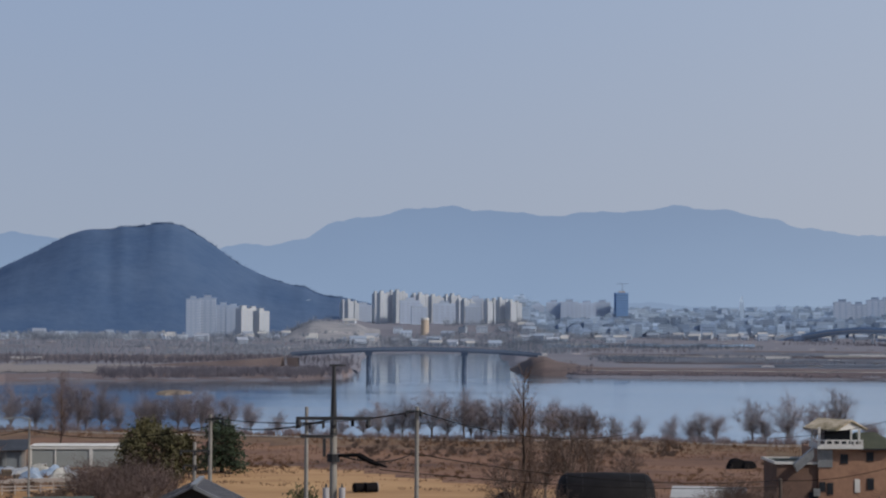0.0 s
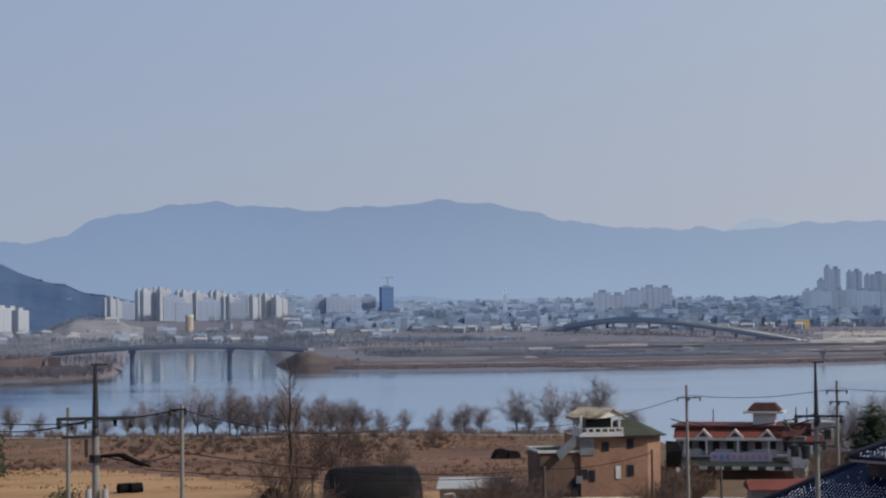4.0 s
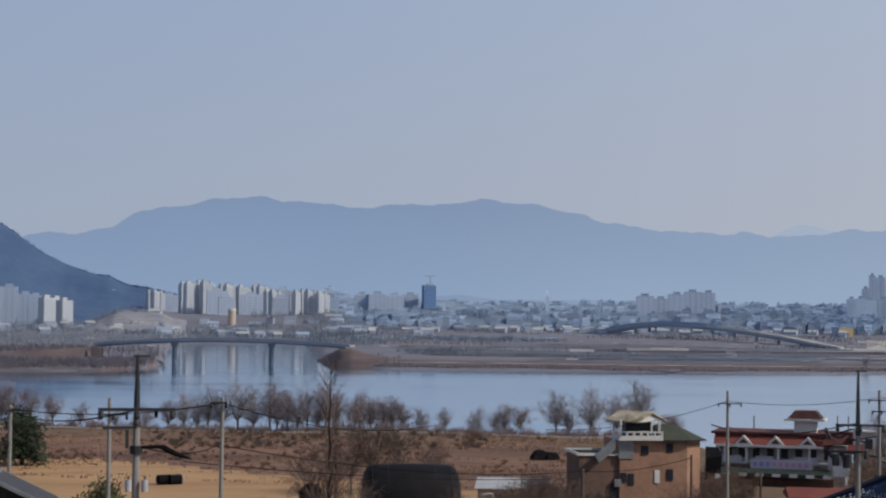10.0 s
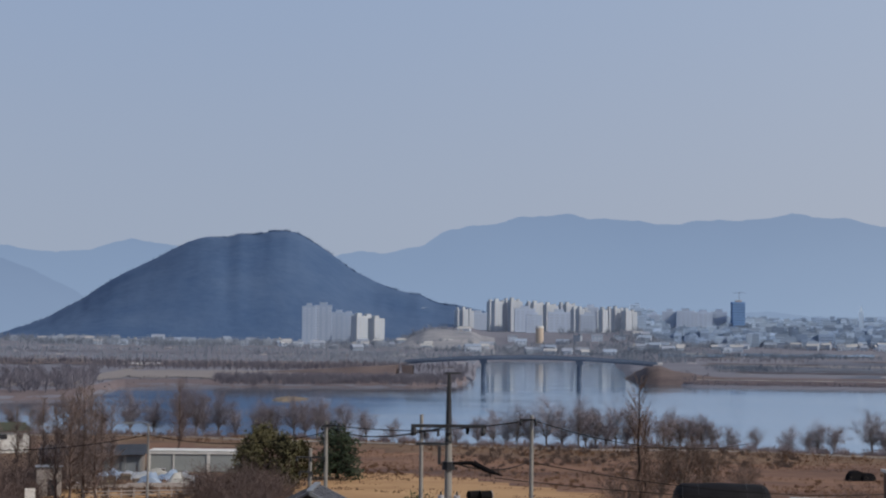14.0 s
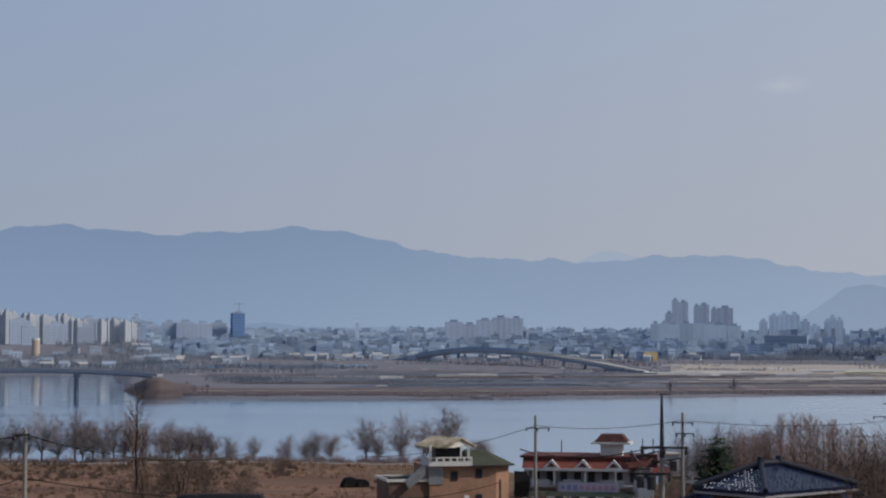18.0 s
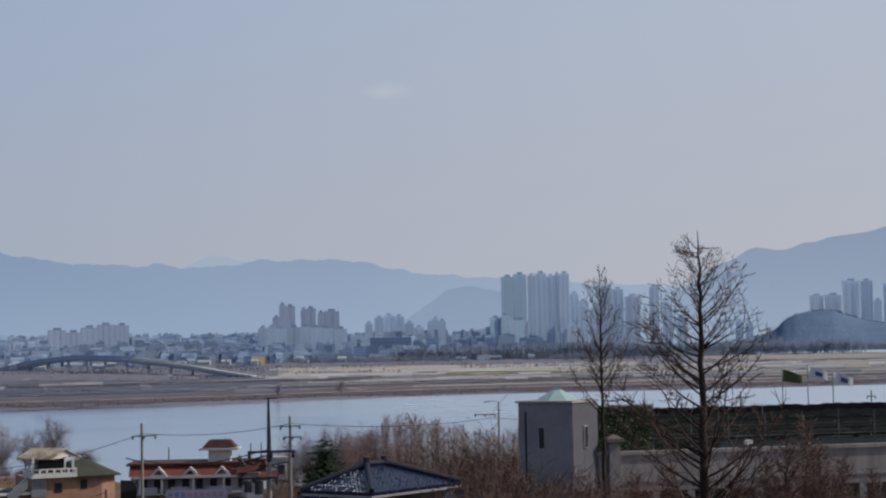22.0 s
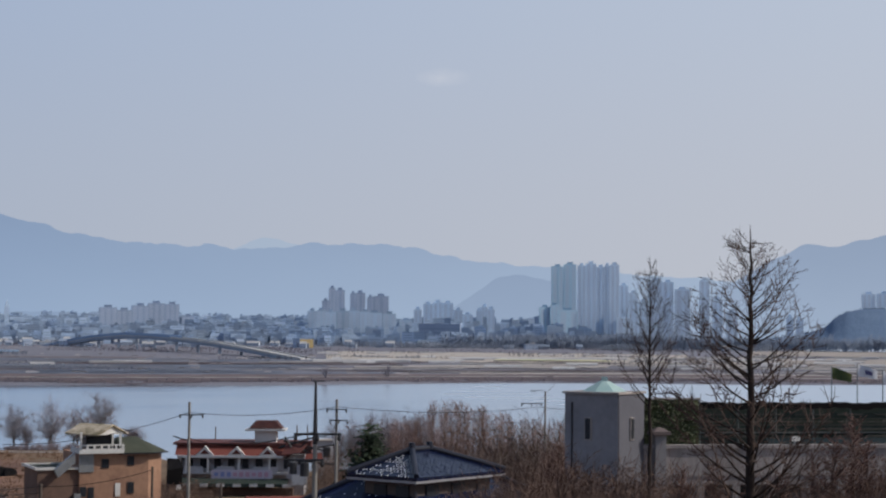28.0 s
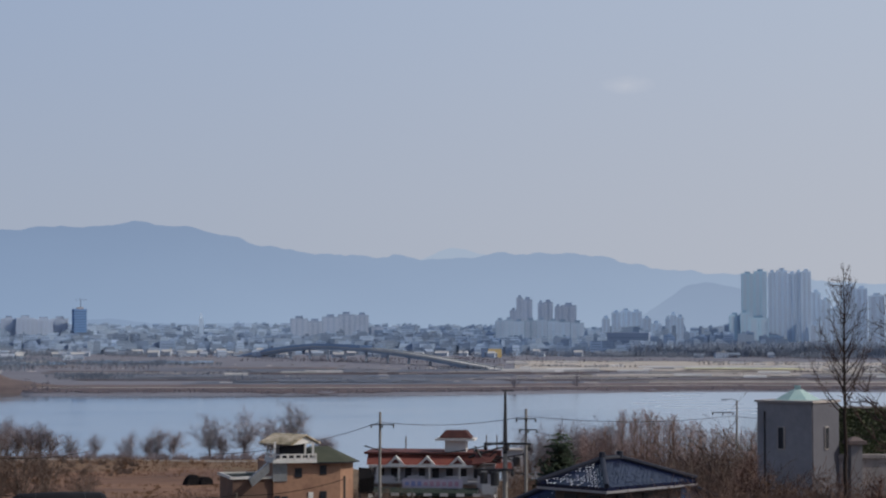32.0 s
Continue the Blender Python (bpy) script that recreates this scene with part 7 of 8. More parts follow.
for az, d, w in ((-13.3, 246, 3.0), (-12.7, 248, 2.4), (-12.2, 244, 2.8), (-11.7, 240, 2.2), (-13.9, 247, 2.2), (-14.3, 244, 1.8), (-12.9, 238, 1.6), (-11.95, 236, 2.0), (-15.0, 242, 1.5)):
    ob = at("tarp_heap", az, d, "heap of goods under a pale tarpaulin", "heap", "covered heaps in the yard", turn=RNG.uniform(-20, 20))
    tp = Shape()
    for i in range(13):
        for j in range(7):
            u, v = i / 12 * 2 - 1, j / 6 * 2 - 1
            zz = 1.6 * max(0, 1 - abs(u) ** 3) * max(0, 1 - abs(v) ** 2.5) * (0.7 + 0.6 * noise.noise(Vector((u * 1.9 + az, v * 1.6, d * .1))))
            tp.v.append((u * w * 0.9 + 0.15 * noise.noise(Vector((v * 2, az, 0))), v * 1.2, zz))
    tp.f = [(i * 7 + j, (i + 1) * 7 + j, (i + 1) * 7 + j + 1, i * 7 + j + 1) for i in range(12) for j in range(6)]
    part("tarp", tp, (M_TARP, M_TARPB, M_TARPW)[int(d) % 3], ob)
rc_ = random.Random(515)
M_CRATE = mat("weathered_crate_wood", (0.20, 0.16, 0.12), (0.11, 0.09, 0.075), 1.5, 0.9, 0.3, per="object", spread=0.4)
for i in range(14):
    ob = at("crate", rc_.uniform(-15.2, -11.0), rc_.uniform(234, 252), "weathered wooden crate in the yard", "crate", "crates in the yard", turn=rc_.uniform(-40, 40))
    w_, h_ = rc_.uniform(.7, 1.5), rc_.uniform(.5, 1.1)
    part("box", Shape().box((0, 0, h_ / 2), (w_, .9, h_)), M_CRATE, ob)
    for k in range(3):
        part("slat", Shape().box((0, -.47, h_ * (.18 + .32 * k)), (w_ + .04, .04, h_ * .2)), M_CRATE, ob)
    part("lid", Shape().box((0, 0, h_ + .03), (w_ + .1, 1.0, .06)), M_PALE if i % 3 == 0 else M_CRATE, ob)
dr = at("dark_roofed_hut", -7.75, 95, "dark timber hut with a grey sheet gable roof", "hut", turn=-5)
hb = high(-4.94, 95) - dr.location.z
M_HUTROOF = mat("grey_sheet_roof", (0.10, 0.10, 0.115), (0.07, 0.07, 0.08), 0.8, 0.55, 0.2, stretch=(4, 1, 1))
M_HUTWALL = mat("black_stained_timber", (0.022, 0.02, 0.02), (0.04, 0.034, 0.032), 1.5, 0.85, 0.4, stretch=(6, 1, 1))
for sgn in (-1, 1):
    q0, q1 = [(0, -2.6, hb), (0, 2.6, hb)], [(sgn * 3.0, 2.6, hb - 1.45), (sgn * 3.0, -2.6, hb - 1.45)]
    rf = part("roof_slope", Shape().slab((q0 + q1) if sgn > 0 else (q0 + q1)[::-1], 0.12), M_HUTROOF, dr)
    for i in range(1, 9):
        yy = -2.6 + 5.2 * i / 9
        part("sheet_seam", Shape().slab([(sgn * 0.05, yy - .03, hb + .01), (sgn * 0.05, yy + .03, hb + .01), (sgn * 2.98, yy + .03, hb - 1.405), (sgn * 2.98, yy - .03, hb - 1.405)][::sgn], 0.05), M_HUTROOF, rf)
part("ridge_cap", Shape().box((0, 0, hb + .02), (0.3, 5.3, 0.08)), M_STEEL, dr)
part("wall", Shape().add([(-2.6, -2.2, -.5), (2.6, -2.2, -.5), (2.6, -2.2, hb - 1.4), (0, -2.2, hb - .14), (-2.6, -2.2, hb - 1.4), (-2.6, 2.3, -.5), (2.6, 2.3, -.5), (2.6, 2.3, hb - 1.4), (0, 2.3, hb - .14), (-2.6, 2.3, hb - 1.4)],
                         [(0, 1, 2, 3, 4), (9, 8, 7, 6, 5), (1, 6, 7, 2), (5, 0, 4, 9)]), M_HUTWALL, dr)
M_BENCHW = mat("dark_window_frame", (0.06, 0.055, 0.05), (0.08, 0.075, 0.07), 1.0, 0.8, 0.1)
wv = part("window", Shape().box((-0.3, -2.24, hb - 1.25), (0.62, 0.1, 0.72)), M_BENCHW, dr)
part("pane", Shape().box((-0.3, -2.3, hb - 1.25), (0.5, 0.04, 0.6)), M_DARK, wv)
part("barge_board", Shape().slab([(0, -2.66, hb + .02), (3.05, -2.66, hb - 1.45), (3.05, -2.6, hb - 1.45), (0, -2.6, hb + .02)], 0.2), M_STEEL, dr)

gr = at("green_roofed_house", -12.1, 112, "low house with a dull green sheet roof", "house", turn=-1)
hb = 11.55 - gr.location.z
M_GSHEET = mat("dull_green_sheet", (0.078, 0.094, 0.078), (0.058, 0.07, 0.06), 0.6, 0.7, 0.2, stretch=(1, 4, 1))
part("roof", Shape().slab([(-2.45, -2.2, hb), (2.35, -2.2, hb), (2.2, 2.2, hb + 0.72), (-2.1, 2.2, hb + 0.72)], 0.14), M_GSHEET, gr)
for i in range(1, 10):
    k_ = i / 10
    part("roof_rib", Shape().slab([(-2.45 + 4.8 * k_ - .03, -2.2, hb + .02), (-2.45 + 4.8 * k_ + .03, -2.2, hb + .02), (-2.1 + 4.3 * k_ + .03, 2.2, hb + 0.74), (-2.1 + 4.3 * k_ - .03, 2.2, hb + 0.74)], 0.06), M_GSHEET, gr)
part("gutter", Shape().box((-0.05, -2.3, hb - .1), (4.9, 0.14, 0.16)), M_PALE, gr)
part("wall", Shape().box((0, 0, (hb - .1) / 2 - .3), (4.1, 3.8, hb - .2)), M_CONC, gr)
part("side_post", Shape().box((2.32, -1.9, hb / 2), (0.16, 0.16, hb)), M_DSTEEL, gr)

rf_ = at("rail_fence", -12.6, 218, "weathered grey rail fence before the yard", "fence", turn=9)
for i in range(13):
    part("post", Shape().box((-9 + 1.5 * i, 0, 0.5), (0.12, 0.12, 1.2 + 0.08 * (i % 3))), M_CONC, rf_)
for zz in (0.45, 0.85):
    part("rail", Shape().box((0, -0.08, zz), (18.2, 0.05, 0.12)), M_CONC, rf_)
# loose stones and a low pale kerb along the yard
rs = random.Random(404)
for i in range(26):
    az, d = rs.uniform(-11.0, -7.4), rs.uniform(196, 226)
    ob = at("rubble_stone", az, d, "pale rough stone lying on bare earth", "stone", "stones along the yard", turn=rs.uniform(0, 360))
    r_ = rs.uniform(0.25, 0.6)
    st = Shape()
    for k in range(3):
        st.v += [(r_ * (1.0, 1.15, .6)[k] * math.cos(6.283 * j / 7) * rs.uniform(.8, 1.2), r_ * (1.0, 1.1, .6)[k] * math.sin(6.283 * j / 7) * rs.uniform(.7, 1.1), r_ * (-.2, .5, 1.0)[k] * rs.uniform(.85, 1.1)) for j in range(7)]
    st.f = [(7 * k + j, 7 * k + (j + 1) % 7, 7 * k + 7 + (j + 1) % 7, 7 * k + 7 + j) for k in range(2) for j in range(7)] + [tuple(range(14, 21))]
    part("rock", st, M_CONC, ob)
ob = at("kerb_wall", -12.5, 232, "low pale concrete kerb along the yard track", "kerb", turn=4)
part("kerb", Shape().box((0, 0, 0.25), (9, 0.4, 0.6)).box((-8, -0.6, 0.2), (8, 0.3, 0.4), 6), M_CONC, ob)

# ---- trees ----
def grow(rng, style, h):
    """Segments of a leafless tree: (heavy, fine) rows x0 y0 z0 x1 y1 z1 r0 r1."""
    heavy, fine = [], []

    def limb(p, d, length, r, level, out, bend, kids, up):
        steps = 3 if level < 2 else 4 - level
        q, dd = p.copy(), d.normalized()
        for i in range(steps):
            dd = (dd + Vector((rng.gauss(0, bend), rng.gauss(0, bend), rng.gauss(0, bend) + up))).normalized()
            e = q + dd * (length / steps)
            ra, rb = r * (1 - 0.55 * i / steps), r * (1 - 0.55 * (i + 1) / steps)
            (heavy if level < 2 else fine).append((*q, *e, ra, rb))
            if level < out:
                for _ in range(kids[level]):
                    side = Vector((rng.gauss(0, 1), rng.gauss(0, 1), rng.gauss(0, 0.6)))
                    side = (side - dd * side.dot(dd)).normalized()
                    nd = (dd * 0.75 + side * rng.uniform(0.5, 0.95)).normalized()
                    limb(q.lerp(e, rng.uniform(0.2, 1)), nd, length * rng.uniform(0.4, 0.62), rb * 0.55, level + 1, out, bend, kids, up)
            q = e

    if style == "round":
        z = 0.24 * h
        heavy.append((0, 0, -0.3, rng.gauss(0, .05), 0, z, 0.026 * h, 0.020 * h))
        for i in range(7):
            a = 2 * math.pi * i / 7 + rng.uniform(-.35, .35)
            t = (0.18, 0.75, 0.45, 0.9)[i % 4] * rng.uniform(.85, 1.15)
            limb(Vector((0, 0, z * rng.uniform(.75, 1))), Vector((math.cos(a) * t, math.sin(a) * t, 1)), h * (0.55 - 0.1 * t) * rng.uniform(.92, 1.08), 0.0085 * h, 0, 3, 0.08, (2, 3, 2), 0.035)
    elif style == "vase":
        z = 0.27 * h
        heavy.append((0, 0, -0.3, rng.gauss(0, .05), 0, z, 0.024 * h, 0.020 * h))
        for i in range(9):
            a = 2 * math.pi * i / 9 + rng.uniform(-.35, .35)
            t = (0.12, 0.6, 0.35, 0.75)[i % 4] * rng.uniform(.85, 1.15)
            limb(Vector((0, 0, z * rng.uniform(.6, 1))), Vector((math.cos(a) * t, math.sin(a) * t, 1)), h * (0.60 - 0.12 * t) * rng.uniform(.9, 1.08), 0.0085 * h, 0, 3, 0.07, (2, 3, 2), 0.05)
    elif style == "cone":
        q = Vector((0, 0, -0.4))
        n = 28
        for i in range(n):
            e = Vector((rng.gauss(0, 0.0022) * h, rng.gauss(0, 0.0022) * h, h * (i + 1) / n))
            girth = 0.0165 if h > 17 else 0.014
            r0, r1 = girth * h * (1 - i / n) ** 0.75 + 0.012, girth * h * (1 - (i + 1) / n) ** 0.75 + 0.01
            heavy.append((*q, *e, r0, r1))
            t = i / n
            if (0.12 if h > 17 else 0.52) <= t < 0.95:
                for _ in range(3 if t < 0.6 else 5):
                    a = rng.uniform(0, 2 * math.pi)
                    base = q.lerp(e, rng.random())
                    z1 = base.z + h * (0.045 + 0.25 * (1 - t)) * rng.uniform(.6, 1.15)
                    z1 = min(z1, h * rng.uniform(.93, .998))
                    reach = h * float(np.interp(z1 / h, [.15, .3, .45, .6, .75, .88, .96, 1.0], [.23, .275, .285, .25, .185, .115, .068, .03])) * (1 - 0.5 * rng.random() ** 2)
                    out = Vector((math.cos(a), math.sin(a), 0))
                    tip_ = Vector((0, 0, z1)) + out * reach
                    knee = Vector((0, 0, base.z + (z1 - base.z) * 0.34)) + out * reach * 0.60 + Vector((rng.gauss(0, .03), rng.gauss(0, .03), 0)) * reach
                    ln_ = (tip_ - base).length
                    rr = r1 * 0.26 + 0.012
                    steps = 7
                    for k in range(steps):
                        u0, u1 = k / steps, (k + 1) / steps
                        c0 = base * (1 - u0) ** 2 + knee * 2 * u0 * (1 - u0) + tip_ * u0 ** 2
                        f2 = base * (1 - u1) ** 2 + knee * 2 * u1 * (1 - u1) + tip_ * u1 ** 2
                        dd = (f2 - c0).normalized()
                        (heavy if k < 3 else fine).append((*c0, *f2, rr * (1 - .85 * u0), rr * (1 - .85 * u1)))
                        if k >= 1:
                            for _k in range(3 if h > 17 else 2):
                                sd = Vector((rng.gauss(0, 1), rng.gauss(0, 1), rng.gauss(0.1, .5)))
                                sd = (sd - dd * sd.dot(dd)).normalized()
                                nd = (dd * .75 + sd * .75).normalized()
                                tl = min(ln_ * rng.uniform(.12, .28), 0.06 * h)
                                m1 = f2 + nd * tl * .5
                                m2 = m1 + (nd + Vector((rng.gauss(0, .2), rng.gauss(0, .2), .2))).normalized() * tl * .5
                                fine.append((*f2, *m1, rr * .36, rr * .26))
                                fine.append((*m1, *m2, rr * .26, rr * .12))
                                s3 = Vector((rng.gauss(0, 1), rng.gauss(0, 1), rng.gauss(.3, .5))).normalized()
                                fine.append((*m1, *(m1 + (nd * .7 + s3 * .7).normalized() * tl * rng.uniform(.3, .55)), rr * .22, rr * .1))
            q = e
    elif style in ("slim", "spire"):
        q = Vector((0, 0, -0.4))
        n = 16
        for i in range(n):
            e = Vector((rng.gauss(0, .004) * h, rng.gauss(0, .004) * h, h * (i + 1) / n))
            girth = 0.014 if style == "slim" else 0.010
            r0, r1 = girth * h * (1 - i / n) + 0.012, girth * h * (1 - (i + 1) / n) + 0.01
            heavy.append((*q, *e, r0, r1))
            if i >= 2:
                t = i / n
                for _ in range(7 if style == "slim" else 11):
                    a = rng.uniform(0, 2 * math.pi)
                    ln_ = h * (0.04 + (0.16 if style == "slim" else 0.17) * (1 - t) ** 0.6) * rng.uniform(.6, 1.1)
                    dd = Vector((math.cos(a), math.sin(a), rng.uniform(.9, 1.9))).normalized()
                    base = q.lerp(e, rng.random())
                    rr = r1 * 0.3 + 0.008
                    for k in range(4):
                        dd = (dd + Vector((rng.gauss(0, .06), rng.gauss(0, .06), .05))).normalized()
                        f2 = base + dd * ln_ / 4
                        fine.append((*base, *f2, rr * (1 - .2 * k), rr * (.8 - .2 * k)))
                        for _k in range(2 if style == "slim" else 3):
                            sd = Vector((rng.gauss(0, 1), rng.gauss(0, 1), rng.gauss(0.4, .6))).normalized()
                            tw = f2 + (dd * .8 + sd * .8).normalized() * ln_ * rng.uniform(.12, .3)
                            fine.append((*f2, *tw, rr * .3, rr * .15))
                        base = f2
            q = e
    else:                                     # shrub
        for i in range(7):
            a = rng.uniform(0, 2 * math.pi)
            t = rng.uniform(0.15, 0.8)
            limb(Vector((rng.gauss(0, .1 * h), rng.gauss(0, .1 * h), -0.1)), Vector((math.cos(a) * t, math.sin(a) * t, 1)), h * rng.uniform(.6, .95), 0.010 * h, 1, 3, 0.14, (0, 3, 1), 0.03)
    return np.array(heavy) if heavy else np.zeros((0, 8)), np.array(fine) if fine else np.zeros((0, 8))


def bare_tree(style, h, seed, name, label, group, bark, twig, thick=1.0):
    rng_ = random.Random(seed)
    hv, fi = grow(rng_, style, h)
    fi = fi.copy()
    fi[:, 6:8] = np.maximum(fi[:, 6:8] * 1.0, 0.0085 * thick)
    ob = thing(name, (0, 0, 0), 0, label, "tree", group)
    part("trunk", tubes_mesh("trunk", hv, 6), bark, ob, smooth_faces=True)
    part("crown", tubes_mesh("crown", fi, 3), twig, ob)
    return ob


rng = random.Random(5)
GT_ = "bare trees along the river bank"
bank = [bare_tree("vase", h, 100 + i, "bank_tree", "leafless round-crowned tree on the river bank", GT_, M_BARK, M_TWIG, 1.45) for i, h in enumerate((7.5, 8.5, 6.8, 9.2, 7.8))]
used = set()


def put(proto, idx, az, d, scale, turn):
    p = spot(az, d)
    m = Matrix.Translation((p.x, p.y, float(gz(p.x, p.y)) - 0.1)) @ pose(0, 0, 0, 0, 0, turn)
    if idx not in used:
        used.add(idx)
        proto.matrix_basis = m @ Matrix.Diagonal((scale, scale, scale, 1))
        return proto
    c = copy_thing(proto, m)
    c.matrix_basis = m @ Matrix.Diagonal((scale, scale, scale, 1))
    return c


BANK = [(-13.5, 1.0), (-12.7, .8), (-11.85, 1.15), (-11.2, .8), (-10.7, 1.0), (-10.2, .75), (-9.6, .7), (-8.9, .85), (-8.35, .9), (-8.0, 1.0), (-7.3, .9), (-6.75, .95), (-6.2, .8), (-2.0, .85), (-1.6, .8), (-0.3, 1.0), (0.15, .95), (0.6, 1.0), (0.95, .95),
        (1.6, .85), (2.1, .8), (3.3, .8), (3.9, 1.0), (4.5, .9), (5.4, .6), (6.3, .5), (7.2, .7), (8.7, .85), (9.75, .95), (10.25, .8), (10.95, 1.1), (11.7, .95), (12.5, 1.15), (13.35, .8), (13.6, .7), (-14.4, .8), (-15.2, .9), (-16.4, .9), (-17.3, .85), (-1.2, .9), (-0.8, .7), (1.3, 1.0), (1.85, .95), (2.4, 1.0), (2.85, .9), (3.6, .95), (4.2, 1.05), (4.9, .75), (-5.2, .6), (-4.2, .5), (-3.2, .6), (-2.5, .7), (7.9, .75), (8.15, .7), (-11.5, .95), (-9.2, .8), (-7.65, .9)]
for i, (az, sc) in enumerate(BANK):
    k = rng.randrange(5)
    put(bank[k], ("bank", k), az + rng.uniform(-.1, .1), rng.uniform(356, 370) / float(bank_pull(az)), sc * 1.07 / float(bank_pull(az)) * rng.uniform(.92, 1.08), rng.uniform(0, 360))

M_LARCH = mat("black_brown_bark", (0.024, 0.017, 0.015), (0.042, 0.029, 0.024), 3.0, 0.95, 0.4)
M_LTWIG = mat("red_brown_larch_twigs", (0.062, 0.040, 0.034), (0.10, 0.066, 0.055), 0.6, 0.95, 0.0)
meta = bare_tree("cone", 18.5, 301, "larch_tree", "tall leafless conical tree with dark trunk", "tall trees by the grey building", M_LARCH, M_LTWIG, 1.0)
q = put(meta, "meta", 33.07, 80, 1.0, 20)
hs = (high(3.58, 80) - q.location.z) / 18.5
q.scale = (hs * 1.0, hs * 1.0, hs)
meta2 = bare_tree("cone", 16.0, 317, "larch_tree", "slender leafless conical tree with dark trunk", "tall trees by the grey building", M_LARCH, M_LTWIG, 1.1)
q = put(meta2, "meta2", 29.9, 84, 1.0, 70)
hs = (high(2.58, 84) - q.location.z) / 16.0
q.scale = (hs * 0.55, hs * 0.55, hs)
slim = bare_tree("slim", 13.0, 340, "poplar_tree", "thin leafless upright tree", "upright trees at the field edge", M_LARCH, M_RTWIG, 1.3)
for az, d, el, k_ in ((2.62, 120, -1.50, 1.0), (2.8, 124, -2.7, .8)):
    q = put(slim, "slim", az, d, 1.0, 50 * az)
    hs = (high(el, d) - q.location.z) / 13.0
    q.scale = (hs * k_, hs * k_, hs)
M_NTWIG = mat("dark_brown_twigs", (0.078, 0.054, 0.046), (0.125, 0.088, 0.074), 0.4, 0.95, 0.0)
bushy = bare_tree("round", 9.0, 351, "bare_tree", "wide leafless tree at the field edge", "bare trees at the field edge", M_BARK, M_NTWIG, 1.3)
q = put(bushy, "bushy", 4.0, 206, 1.0, 30)
hs = (high(-2.58, 206) - q.location.z) / 9.0
q.scale = (hs * .85, hs * .85, hs)
for az, d, el, k_ in ((5.9, 207, -3.6, .75), (4.75, 209, -3.0, .7), (3.3, 204, -3.3, .8), (2.2, 172, -3.7, .9), (9.35, 178, -4.45, .9), (10.2, 172, -4.9, .9), (11.2, 168, -5.3, 1.0), (14.6, 178, -4.9, .8), (8.2, 170, -5.2, 1.0), (6.6, 168, -5.3, .9), (3.6, 165, -4.9, .8)):
    q = put(bushy, "bushy", az, d, 1.0, 40 * az)
    hs = (high(el, d) - q.location.z) / 9.0
    q.scale = (hs * k_, hs * k_, hs)

M_SLOPE = mat("dark_red_brown_twigs", (0.082, 0.052, 0.042), (0.135, 0.085, 0.066), 0.5, 0.95, 0.0)
slope_tree = bare_tree("round", 8.0, 377, "slope_tree", "dark reddish-brown leafless tree on the slope", "leafless trees before the grey tower", M_DTWIG, M_SLOPE, 1.5)
for az, d, el, k_ in ((24.3, 76, -5.0, 1.0), (25.6, 70, -4.5, 1.0), (26.9, 74, -3.75, 1.05), (28.1, 78, -4.2, 1.0), (29.2, 72, -4.3, .9), (27.5, 64, -5.2, .9), (31.3, 74, -5.2, .9), (35.4, 76, -4.3, .75), (36.6, 82, -3.5, .7), (34.4, 70, -5.2, .8), (24.9, 84, -4.6, 1.1), (26.2, 82, -4.0, 1.1), (27.6, 86, -3.5, 1.1), (28.7, 84, -3.9, 1.0), (23.4, 72, -5.6, 1.0), (29.9, 68, -5.3, 1.0)):
    q = put(slope_tree, "slope_tree", az, d, 1.0, 77 * az)
    hs = (high(el, d) - q.location.z) / 8.0
    q.scale = (hs * k_, hs * k_, hs)
M_PTWIG = mat("pinkish_twigs", (0.215, 0.145, 0.130), (0.29, 0.20, 0.18), 0.25, 0.95, 0.0, per="object", spread=0.2)
red = [bare_tree("spire", h, 400 + i, "red_larch", "leafless reddish conical tree", "reddish trees in the grove", M_RTWIG, M_PTWIG, 1.0) for i, h in enumerate((14, 12))]
RR = random.Random(17)
REDS = []
for i in range(46):                       # the grove between the tiled house and the grey building
    az = 21.6 + 6.2 * (i + RR.random()) / 46
    top = float(np.interp(az, [21.6, 22.4, 22.9, 24.4, 25.0, 26.0, 27.5], [-2.75, -2.6, -2.2, -2.2, -2.5, -2.65, -2.75])) + RR.uniform(-.22, .06)
    d = RR.uniform(235, 262)
    p = spot(az, d)
    REDS.append((az, d, high(top, d) - float(gz(p.x, p.y))))
REDS += [(-15.6, 250, 11.5), (-15.1, 245, 12.5), (-14.75, 250, 12), (-14.4, 246, 11), (-16.2, 255, 10.5), (-17, 260, 9), (-12, 300, 12), (-15.35, 215, 12), (-14.95, 218, 13), (-15.8, 220, 11), (-14.6, 216, 11.5), (-17.6, 220, 9), (-15.35, 240, 11), (-14.1, 252, 9.5), (-16.6, 248, 9.5)]
BRUSH = []
for az, top in ((36.2, -2.5), (36.6, -3.2), (35.6, -3.1), (35.0, -3.6), (37.3, -3.7), (38.2, -4.0), (31.9, -3.9), (30.9, -4.1), (27.0, -3.5), (26.7, -3.8), (34.0, -4.2), (39.6, -4.1)):
    d = 92 + (az * 7) % 8                 # brush before the long wing
    p = spot(az, d)
    BRUSH.append((az, d, high(top, d) - float(gz(p.x, p.y))))
grey_spire = bare_tree("spire", 12, 419, "yard_tree", "leafless grey-brown upright tree by the yard", "upright trees by the yard", M_NTWIG, mat("grey_brown_twigs", (0.135, 0.100, 0.092), (0.185, 0.142, 0.130), 0.3, 0.95, 0.0, per="object", spread=0.2), 1.1)
